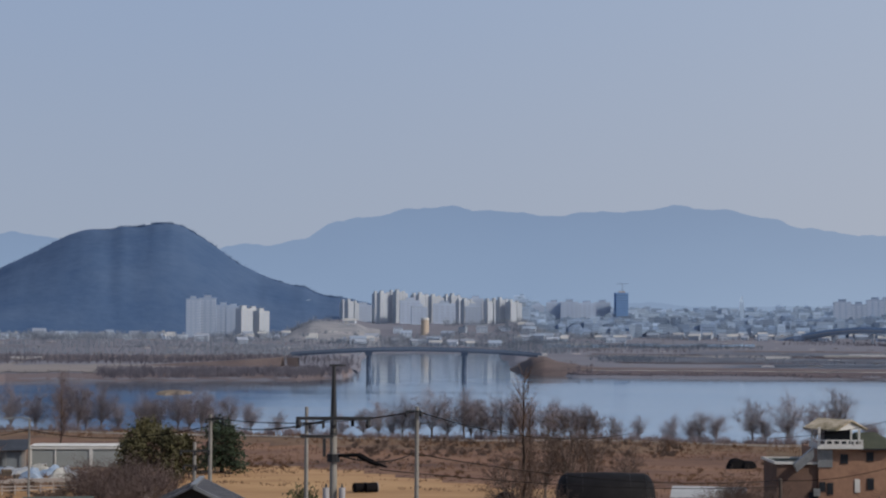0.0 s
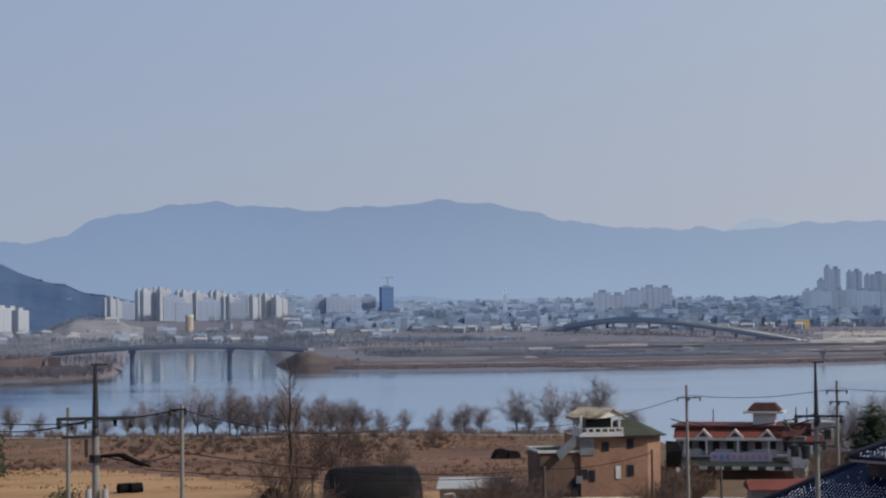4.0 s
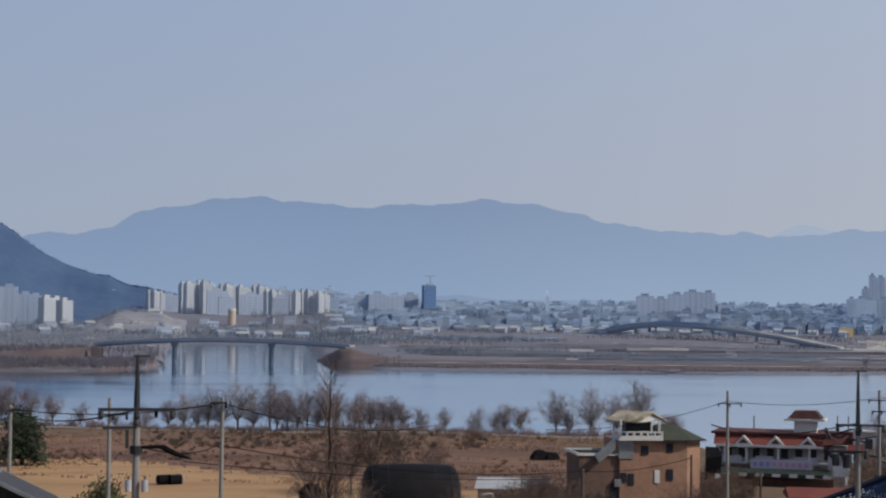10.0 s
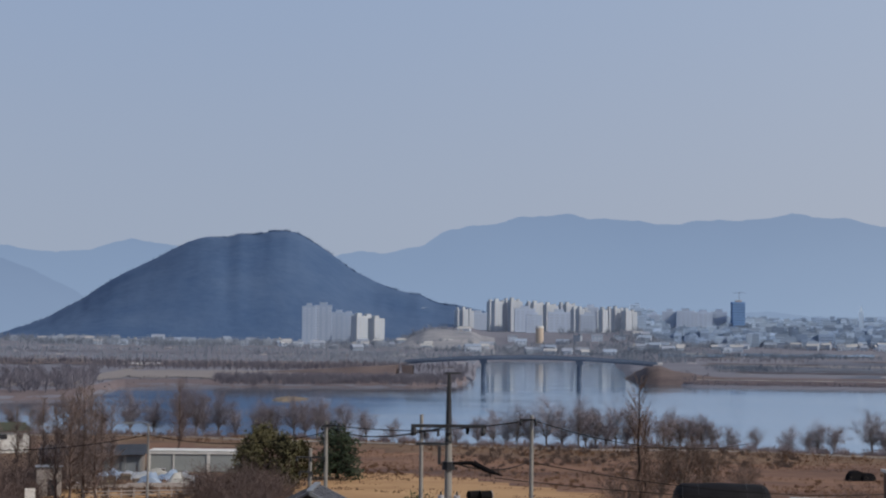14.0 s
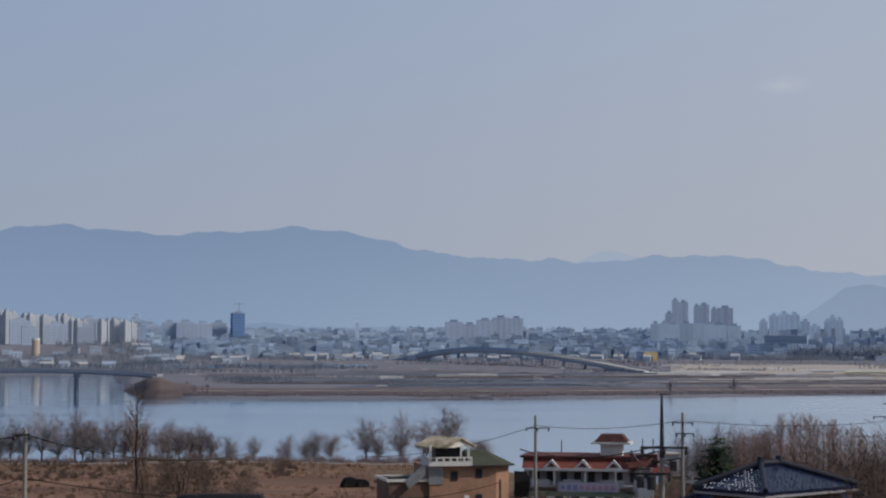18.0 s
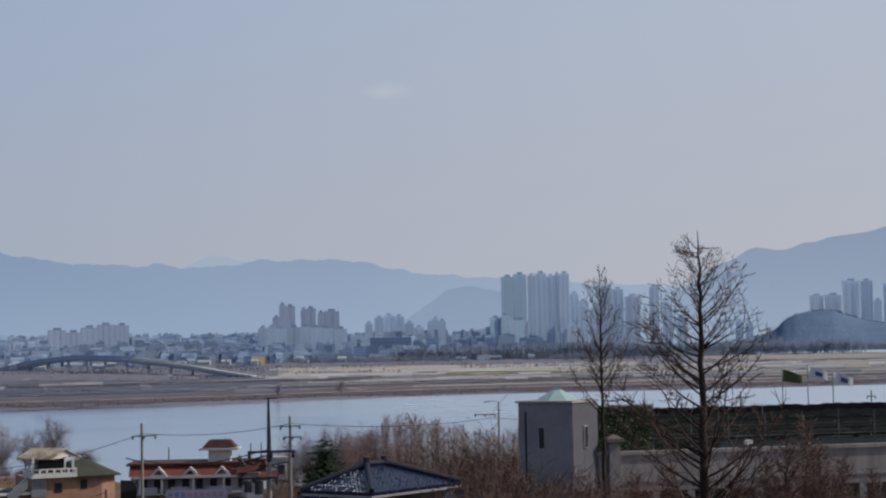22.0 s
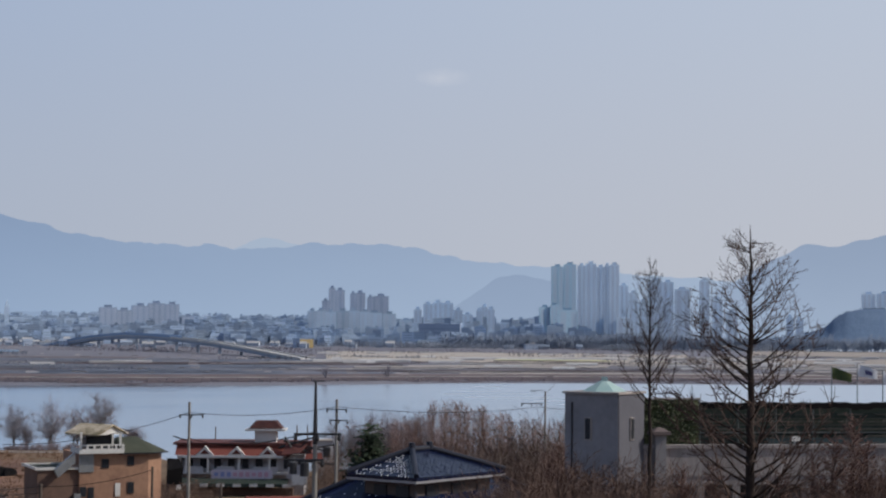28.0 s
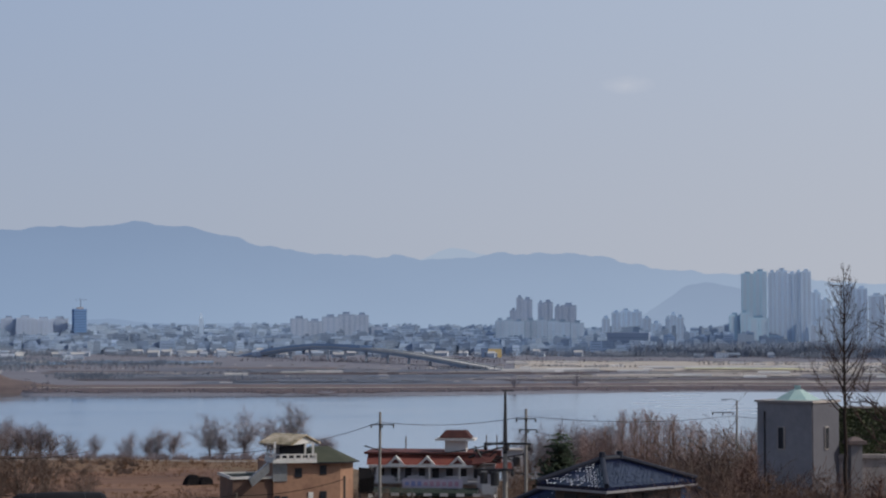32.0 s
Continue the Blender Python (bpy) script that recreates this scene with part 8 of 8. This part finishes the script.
for i, (az, d, h) in enumerate(REDS):
    if az < 0:
        q = put(grey_spire, "grey_spire", az, d, 1.0, 41 * i)
        q.scale = (h / 12 * 1.5, h / 12 * 1.5, h / 12)
        continue
    k = i % 2
    q = put(red[k], ("red", k), az, d, h / (14, 12)[k], rng.uniform(0, 360))
    s0 = h / (14, 12)[k]
    q.scale = (s0 * 1.4, s0 * 1.4, s0)
for az, top in ((19.9, -3.0), (20.4, -2.9), (20.9, -2.7), (21.3, -2.62), (21.7, -2.68), (22.1, -2.62), (22.5, -2.75), (20.65, -3.1), (21.5, -3.0)):
    d = 262 + (az * 13) % 9               # pale fine trees beside the grove
    q = put(bank[int(az * 10) % 5], ("bank", int(az * 10) % 5), az, d, 1.0, 90 * az)
    hs = (high(top, d) - q.location.z) / (7.5, 8.5, 6.8, 9.2, 7.8)[int(az * 10) % 5]
    q.scale = (hs * .8, hs * .8, hs)
M_BRUSH = mat("brown_red_twigs", (0.125, 0.078, 0.068), (0.18, 0.11, 0.092), 1.2, 0.95, 0.2)
brush = bare_tree("spire", 12, 433, "bushy_tree", "leafless brown tree before a concrete wing", "bushy trees before the wing", M_DTWIG, M_BRUSH, 1.7)
for i, (az, d, h) in enumerate(BRUSH):
    q = put(brush, "brush", az, d, h / 12, 47 * i)
    q.scale = (h / 12 * (1.7 + i % 3 * 0.3), h / 12 * 1.8, h / 12)


def leaf_tree(name, label, h, w, count, seed, leaf_mat, size, taper):
    """A trunk and limbs with a crown of many small leaf blades in clumps."""
    rng_ = random.Random(seed)
    ob = thing(name, (0, 0, 0), 0, label, "tree")
    part("trunk", Shape().tube((0, 0, -.3), (0, 0, h * .9), .03 * h, .008 * h, 8), M_DTWIG, ob)
    segs, sh_ = [], Shape()
    for i in range(46):
        t = rng_.uniform(0.12, 0.98)
        rad = w * ((1 - t) ** taper if taper > 0 else math.sqrt(max(0, 1 - (2 * t - 1) ** 2))) * rng_.uniform(.55, 1.1)
        a = rng_.uniform(0, 2 * math.pi)
        tipp = Vector((math.cos(a) * rad, math.sin(a) * rad, h * t + rng_.uniform(-.1, .15) * rad))
        segs.append((0, 0, h * t * 0.92, *tipp, 0.012 * h, 0.004 * h))
        for _ in range(count):
            c = Vector((0, 0, h * t)).lerp(tipp, rng_.uniform(.35, 1.05)) + Vector((rng_.gauss(0, .12 * w), rng_.gauss(0, .12 * w), rng_.gauss(0, .07 * h)))
            u = Vector((rng_.gauss(0, 1), rng_.gauss(0, 1), rng_.gauss(0, 1))).normalized() * size
            v = u.orthogonal().normalized() * size * .45
            n_ = len(sh_.v)
            sh_.v += [tuple(c - u), tuple(c + v), tuple(c + u), tuple(c - v)]
            sh_.f.append((n_, n_ + 1, n_ + 2, n_ + 3))
    part("limbs", tubes_mesh("limbs", segs, 4), M_DTWIG, ob)
    part("leaves", sh_, leaf_mat, ob)
    return ob


pine = leaf_tree("pine_tree", "dark green pine at the edge of the field", 6.2, 2.7, 60, 51, M_NEEDLE, .2, 0.5)
q = put(pine, "pine", -7.0, 245, 1.0, 0)
hs = (high(-3.05, 245) - q.location.z) / 6.2
q.scale = (hs * 1.5, hs * 1.5, hs)
olive = leaf_tree("evergreen_shrub", "olive green evergreen shrub by the yard", 5.0, 2.0, 60, 52, M_OLIVE, .18, 0)
q = put(olive, "olive", -9.45, 232, 1.5, 0)
for az, d, s in ((-8.75, 230, 1.32), (-9.9, 228, 1.1), (-8.2, 236, 1.1), (-4.55, 120, 1.22), (-5.0, 118, 1.0), (-4.1, 121, 0.95)):
    put(olive, "olive", az, d, s, rng.uniform(0, 360))
fir = leaf_tree("fir_tree", "dark green fir behind the tiled roof", 7.5, 2.2, 60, 53, M_NEEDLE, .2, 0.9)
q = put(fir, "fir", 20.95, 185, 1.0, 0)
hs = (high(-3.22, 185) - q.location.z) / 7.5
q.scale = (hs * 1.75, hs * 1.75, hs)
for az, d, s in ((25.1, 150, .62), (26.05, 165, .55)):
    put(fir, "fir", az, d, s, 50)


# thickets: bare brush that nobody could count
def thicket(name, label, spots, seed, twig, thick, low=False):
    rng_ = random.Random(seed)
    protos = []
    for i in range(6):
        hv, fi = grow(random.Random(seed + i), "shrub", 1.0)
        if low:                               # far low scrub: a handful of stalks each
            r_ = np.random.RandomState(seed + i)
            u_ = r_.normal(0, .28, (34, 2))
            b_ = r_.normal(0, .22, (34, 2))
            hv = np.stack([b_[:, 0], b_[:, 1], b_[:, 0] * 0, b_[:, 0] + u_[:, 0], b_[:, 1] + u_[:, 1], r_.uniform(.3, 1, 34), b_[:, 0] * 0 + .03, b_[:, 0] * 0 + .012], 1)
            fi = hv[:0]
        protos.append(np.concatenate([hv, fi]))
    rows = []
    for az, d, h in spots:
        p = spot(az, d)
        z = float(gz(p.x, p.y)) - 0.1
        a = protos[rng_.randrange(6)].copy()
        t = rng_.uniform(0, 6.28)
        c, s_ = math.cos(t), math.sin(t)
        wide_ = h * rng_.uniform(.8, 1.15)
        for k in (0, 3):
            x, y = a[:, k].copy(), a[:, k + 1].copy()
            a[:, k], a[:, k + 1], a[:, k + 2] = (x * c - y * s_) * wide_ + p.x, (x * s_ + y * c) * wide_ + p.y, a[:, k + 2] * h + z
        a[:, 6:8] = np.maximum(a[:, 6:8] * h, thick)
        rows.append(a)
    return tagged(part(name, tubes_mesh(name, np.concatenate(rows), 3), twig), label, "shrubs", kind="stuff")


def scatter(n, a0, a1, d0, d1, h0, h1, seed):
    r = random.Random(seed)
    return [(r.uniform(a0, a1), r.uniform(d0, d1), r.uniform(h0, h1)) for _ in range(n)]


M_STRAW = mat("dry_stalks", (0.125, 0.073, 0.050), (0.205, 0.122, 0.076), 0.08, 0.95, 0.0, per="island", spread=0.3)
M_YTWIG = mat("dull_brown_twigs", (0.082, 0.058, 0.054), (0.125, 0.092, 0.085), 0.3, 0.95, 0.0)
thicket("grove_thicket", "dense brown leafless thicket below the grey building", scatter(190, 21.5, 31, 125, 225, 4.0, 8.0, 61), 610, M_NTWIG, 0.015)
thicket("near_thicket", "dark brown leafless brush before the tiled house", scatter(95, 23.7, 31.0, 66, 112, 2.6, 5.0, 62), 615, M_SLOPE, 0.012)
thicket("slope_thicket", "brown leafless brush on the slope", scatter(14, 30.5, 37.5, 78, 105, 2.5, 4.6, 63) + scatter(34, 8.3, 10.6, 150, 190, 2.0, 3.6, 64) + scatter(16, 10.6, 14, 120, 170, 0.6, 1.3, 68) + scatter(34, 14, 19, 120, 182, 0.9, 2.0, 368) + scatter(34, 8.6, 11.2, 164, 192, 2.2, 4.0, 168) + scatter(14, 11.2, 14.8, 172, 183, 0.8, 1.5, 268) + scatter(12, 13.6, 14.9, 176, 192, 2.0, 3.4, 269) + scatter(26, 14.2, 16.0, 196, 222, 1.6, 3.2, 169) + scatter(30, 14.6, 17.2, 146, 172, 1.2, 2.6, 170) + scatter(50, 19, 22.5, 190, 262, 2.5, 5.0, 91) + scatter(14, 14.4, 19.5, 240, 262, 1.2, 2.2, 94), 620, M_RTWIG, 0.014)
thicket("yard_thicket", "purple-brown leafless bushes by the yard", scatter(40, -11.6, -8.7, 200, 225, 3.0, 4.9, 65) + scatter(30, -18.8, -15.4, 212, 268, 2.6, 4.6, 66) + scatter(16, -18.8, -16.6, 190, 232, 3.0, 4.8, 266) + scatter(16, -15.6, -14.0, 225, 262, 2.2, 3.8, 166), 630, M_YTWIG, 0.016)
thicket("bank_thicket", "low brown brush along the river bank", [(a, d / float(bank_pull(a)), h) for a, d, h in scatter(460, -18, 13.6, 352, 380, 0.6, 2.0, 67) + scatter(90, -4, 9, 352, 374, 0.8, 1.9, 667)], 640, M_TWIG, 0.03, True)
thicket("bank_scrub", "dark reddish scrub at the top of the field", scatter(130, -4, 7.5, 278, 308, 0.4, 1.3, 668) + scatter(40, -4, 3, 250, 280, 0.3, 0.9, 669), 660, M_NTWIG, 0.02, True)
thicket("yard_scrub", "low brown scrub before the yard", scatter(90, -16.5, -8.0, 196, 226, 0.5, 1.6, 671), 670, M_NTWIG, 0.016)
thicket("field_thicket", "dry brown stalks and scrub at the field edge", scatter(30, -1.5, 3.2, 118, 180, 1.5, 3.0, 69) + scatter(10, 6.9, 9, 118, 180, 1.5, 2.6, 70), 650, M_RTWIG, 0.016)
thicket("field_scrub", "low reddish scrub over the rough grass", [(a, d / float(bank_pull(a)), h) for a, d, h in scatter(900, -9, 11, 268, 342, 0.25, 0.7, 90) if math.sin(a * 2.3 + d * .05) + math.sin(a * .9 - d * .11) > 0.75], 660, M_STRAW, 0.03, True)


def tufts(name, label, n, a0, a1, d0, d1, h0, h1, seed, material):
    r = np.random.RandomState(seed)
    az, d = r.uniform(a0, a1, n), r.uniform(d0, d1, n)
    az, d = np.radians(az), d / bank_pull(az)
    x, y = d * np.sin(az), d * np.cos(az)
    keep = wave(x, y * 2.2, 14, 3) + 0.5 * wave(x, y * 2, 5, 8) > r.uniform(-.5, .6, n)
    x, y, n = x[keep], y[keep], int(keep.sum())
    z = gz(x, y)
    h = r.uniform(h0, h1, n)
    rows = []
    for _k in range(3):
        dx, dy = r.normal(0, .35, n) * h, r.normal(0, .35, n) * h
        ox, oy = r.normal(0, .3, n), r.normal(0, .3, n)
        rows.append(np.stack([x + ox, y + oy, z - .05, x + ox + dx, y + oy + dy, z + h * r.uniform(.6, 1, n), h * 0 + .07, h * 0 + .015], 1))
    a = np.concatenate(rows)
    return tagged(part(name, tubes_mesh(name, a, 3), material), label, "grass", kind="stuff")


tufts("grass", "dry reddish-brown grass tufts on the field", 6500, -10, 12, 245, 338, 0.12, 0.42, 95, M_STRAW)
tufts("yard_grass", "dry grass and weeds round the yard", 3500, -19, -7.6, 190, 262, 0.2, 0.7, 97, M_STRAW)
tufts("bank_grass", "dry brown grass along the river bank", 3800, -18, 13.7, 336, 384, 0.3, 0.9, 96, M_STRAW)


# far woods: many small leafless crowns
def far_woods(name, label, n, a0, a1, d0, d1, h0, h1, seed, follow=False, hedge=0, material=None):
    """hedge: trees stand in rows of that many, else at random."""
    r = random.Random(seed)
    rows, az, d, left = [], 0, 0, 0
    for _ in range(n):
        if hedge and left:
            left -= 1
            az += r.uniform(1.2, 4.5) / d * 57.3
            d += r.gauss(0, 1.5)
        else:
            az, d = r.uniform(a0, a1), r.uniform(d0, d1)
            left = r.randint(hedge // 2, hedge) if hedge else 0
        if follow:
            d += float(np.interp(az, SHORE_AZ, SHORE_D))
        p = spot(az, d)
        z = float(gz(p.x, p.y))
        if z < 0.2:
            continue
        h = r.uniform(h0, h1)
        rows.append((p.x, p.y, z, p.x, p.y, z + h * .5, .04 * h, .03 * h))
        for _k in range(14):
            a, t = r.uniform(0, 6.28), r.uniform(0.05, 0.5) * h
            b = z + h * r.uniform(.05, .55)
            rise = h * r.uniform(.2, .5) * (1 - 0.9 * (t / h) ** 2)
            rows.append((p.x + .35 * t * math.cos(a), p.y + .35 * t * math.sin(a), b, p.x + t * math.cos(a), p.y + t * math.sin(a), min(z + h, b + rise), .022 * h, .010 * h))
    return tagged(part(name, tubes_mesh(name, rows, 3), material or M_HAZEWOOD), label, "wood", kind="stuff")


# tree belts: distance haze painted into the colour as blue-grey
M_BELT = mat("haze_blue_bare_trees", (0.218, 0.248, 0.302), (0.25, 0.28, 0.332), 0.01, 0.95, 0.0, per="island", spread=0.15)
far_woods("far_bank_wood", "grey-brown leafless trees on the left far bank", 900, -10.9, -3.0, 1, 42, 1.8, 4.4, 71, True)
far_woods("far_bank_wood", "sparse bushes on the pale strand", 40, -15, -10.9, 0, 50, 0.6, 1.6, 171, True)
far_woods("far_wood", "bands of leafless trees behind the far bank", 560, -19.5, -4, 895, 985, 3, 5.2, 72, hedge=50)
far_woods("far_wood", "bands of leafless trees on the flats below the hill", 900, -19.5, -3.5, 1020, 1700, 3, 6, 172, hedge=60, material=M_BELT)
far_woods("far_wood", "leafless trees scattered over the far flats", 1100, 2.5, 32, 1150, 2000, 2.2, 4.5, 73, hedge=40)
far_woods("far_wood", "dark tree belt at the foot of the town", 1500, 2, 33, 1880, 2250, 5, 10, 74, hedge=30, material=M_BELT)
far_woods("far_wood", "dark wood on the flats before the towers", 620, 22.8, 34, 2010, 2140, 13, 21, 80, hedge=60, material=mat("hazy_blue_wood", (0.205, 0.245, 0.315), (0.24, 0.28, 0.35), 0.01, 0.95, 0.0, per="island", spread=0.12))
# darker belt tone, haze blue painted in as well
M_BELTD = mat("haze_dark_bare_trees", (0.125, 0.152, 0.20), (0.165, 0.195, 0.245), 0.01, 0.95, 0.0, per="island", spread=0.2)
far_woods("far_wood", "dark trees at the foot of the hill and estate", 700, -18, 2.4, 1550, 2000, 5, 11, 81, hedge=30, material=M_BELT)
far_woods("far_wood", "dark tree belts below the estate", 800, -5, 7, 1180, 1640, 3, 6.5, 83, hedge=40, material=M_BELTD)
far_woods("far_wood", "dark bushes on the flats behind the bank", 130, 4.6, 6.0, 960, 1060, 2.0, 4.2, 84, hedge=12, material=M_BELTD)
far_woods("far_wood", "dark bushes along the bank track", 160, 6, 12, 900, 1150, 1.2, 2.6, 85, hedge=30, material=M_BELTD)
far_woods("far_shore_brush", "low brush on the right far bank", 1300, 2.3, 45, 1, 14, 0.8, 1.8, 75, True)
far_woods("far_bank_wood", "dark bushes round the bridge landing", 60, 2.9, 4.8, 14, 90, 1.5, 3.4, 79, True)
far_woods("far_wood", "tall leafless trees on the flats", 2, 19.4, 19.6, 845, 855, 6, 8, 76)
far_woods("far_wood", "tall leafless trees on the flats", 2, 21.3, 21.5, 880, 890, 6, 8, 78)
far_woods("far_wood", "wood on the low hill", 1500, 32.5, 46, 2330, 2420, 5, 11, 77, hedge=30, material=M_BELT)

def hill_wood(label, profile, crest, front, n, h0, h1, seed, material):
    """Leafless crowns standing over a hillside, so that its outline is ragged."""
    r = random.Random(seed)
    rows = []
    foot = high(-0.35, front) - 4
    for _ in range(n):
        az = r.uniform(profile[0][0] + 0.3, profile[-1][0] - 0.3)
        top = high(float(np.interp(az, [p_[0] for p_ in profile], [p_[1] for p_ in profile])), crest)
        t = r.uniform(0.94, 1.0)
        if top < foot + 8:
            continue
        p = spot(az, front + (crest - front) * t)
        z = foot + (top - foot) * (1 - (1 - t) ** 1.6) - 4.5
        h = r.uniform(h0, h1)
        for _k in range(12):
            a, w_ = r.uniform(0, 6.28), r.uniform(0.1, 0.45) * h
            b = z + h * r.uniform(.1, .45)
            rows.append((p.x + .4 * w_ * math.cos(a), p.y + .4 * w_ * math.sin(a), b, p.x + w_ * math.cos(a), p.y + w_ * math.sin(a), min(z + h, b + h * r.uniform(.3, .6)), .07 * h, .02 * h))
    return tagged(part("hill_wood", tubes_mesh("hill_wood", rows, 3), material), label, "wood", kind="stuff")


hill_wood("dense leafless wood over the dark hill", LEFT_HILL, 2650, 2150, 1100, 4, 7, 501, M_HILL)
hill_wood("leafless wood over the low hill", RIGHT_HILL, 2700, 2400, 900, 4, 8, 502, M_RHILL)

far_woods("far_bank_wood", "leafless scrub on the left far bank", 420, -19, -14.6, 15, 200, 3, 6, 82, True)

# reed islet
isl = Shape()
p = spot(-8.58, 608)
for k, zz in ((1.0, -0.2), (0.85, 0.35), (0.5, 0.75)):
    for i in range(24):
        a = 2 * math.pi * i / 24
        wob = 1 + 0.18 * math.sin(3 * a + 1) + 0.1 * math.sin(7 * a)
        isl.v.append((p.x + 5.6 * k * wob * math.cos(a), p.y + 13 * k * wob * math.sin(a), zz))
isl.v.append((p.x, p.y, 0.85))
isl.f = [(24 * k + i, 24 * k + (i + 1) % 24, 24 * k + 24 + (i + 1) % 24, 24 * k + 24 + i) for k in range(2) for i in range(24)] + [(48 + i, 48 + (i + 1) % 24, 72) for i in range(24)]
tagged(part("reed_islet", isl, mat("dry_yellow_reeds", (0.20, 0.155, 0.105), (0.13, 0.10, 0.075), 0.4, 0.95, 0.5)), "small islet of dry yellow reeds", "islet", kind="structure")

# the glazed tiles come last
# white dabs stand in for the sun's glints on the glazed tiles
glint_u, glint_l = Shape(), Shape()
M_GLINT = mat("painted_sun_glint", (0.82, 0.83, 0.85), (0.92, 0.92, 0.93), 2.0, 0.5, 0.1, per="island", spread=0.25)
tile_field("tile", U[6], U[0], U[1], U[4], U[4], 20, 12, None, glint_u, lambda u, v: 0.9 - 1.3 * abs(u - 0.42))
tile_field("tile", U[6], U[3], U[0], U[5], U[4], 22, 12)
rest_tiles = Shape()
tile_field("tile", L[6], L[0], L[1], L[4], L[4], 46, 26, rest_tiles, glint_l, lambda u, v: 0.95 if v < 0.36 else 0.12)
tile_field("tile", L[6], L[3], L[0], L[5], L[4], 50, 24, rest_tiles)
M_BLUE2 = mat("blue_glazed_tile_rows", (0.007, 0.011, 0.034), (0.012, 0.019, 0.055), 1.2, 0.22, 0.1, spec=0.3, per="island", spread=0.45)
tagged(part("mortar", glint_u, M_GLINT, U[6]), "white dabs painted in for sun glints on the tiles", kind="stuff")
tagged(part("mortar", glint_l, M_GLINT, L[6]), "white dabs painted in for sun glints on the tiles", kind="stuff")
tagged(part("tile_rows", rest_tiles, M_BLUE2, L[6], smooth_faces=True), kind="stuff")

# one faint wisp of cloud, its daylight white painted as emission
M_CLOUD = bpy.data.materials.new("thin_cloud")
M_CLOUD.use_nodes = True
cn, cl_ = M_CLOUD.node_tree.nodes, M_CLOUD.node_tree.links
cn.clear()
ctc, cno, cgr, cmu, cra, cem, ctr, cmx, cou = (cn.new("ShaderNode" + k) for k in ("TexCoord", "TexNoise", "TexGradient", "Math", "MapRange", "Emission", "BsdfTransparent", "MixShader", "OutputMaterial"))
cmp_ = cn.new("ShaderNodeMapping")
cmp_.inputs["Scale"].default_value = (1 / 95, 1, 1 / 34)
cgr.gradient_type = "SPHERICAL"
cno.inputs["Scale"].default_value, cno.inputs["Detail"].default_value = 0.02, 5
cmu.operation = "MULTIPLY"
cra.inputs[1].default_value, cra.inputs[2].default_value, cra.inputs[4].default_value = 0.10, 0.5, 0.42
cem.inputs[0].default_value = (0.56, 0.585, 0.65, 1)
cl_.new(ctc.outputs["Object"], cmp_.inputs[0])
cl_.new(cmp_.outputs[0], cgr.inputs[0])
cl_.new(ctc.outputs["Object"], cno.inputs["Vector"])
cl_.new(cgr.outputs["Fac"], cmu.inputs[0])
cl_.new(cno.outputs[0], cmu.inputs[1])
cl_.new(cmu.outputs[0], cra.inputs[0])
cl_.new(cra.outputs[0], cmx.inputs[0])
cl_.new(ctr.outputs[0], cmx.inputs[1])
cl_.new(cem.outputs[0], cmx.inputs[2])
cl_.new(cmx.outputs[0], cou.inputs[0])
cloud = Shape()
cloud.add([(100 * math.cos(2 * math.pi * i / 24), 0, 38 * math.sin(2 * math.pi * i / 24)) for i in range(24)], [tuple(range(24))])
ob = tagged(part("backdrop", cloud, M_CLOUD), "faint white wisp of cloud in the haze", "cloud", kind="structure")
ob.matrix_basis = Matrix.Translation(spot(23.1, 4700, high(8.27, 4700))) @ pose(0, 0, 0, 0, 0, -23.0)
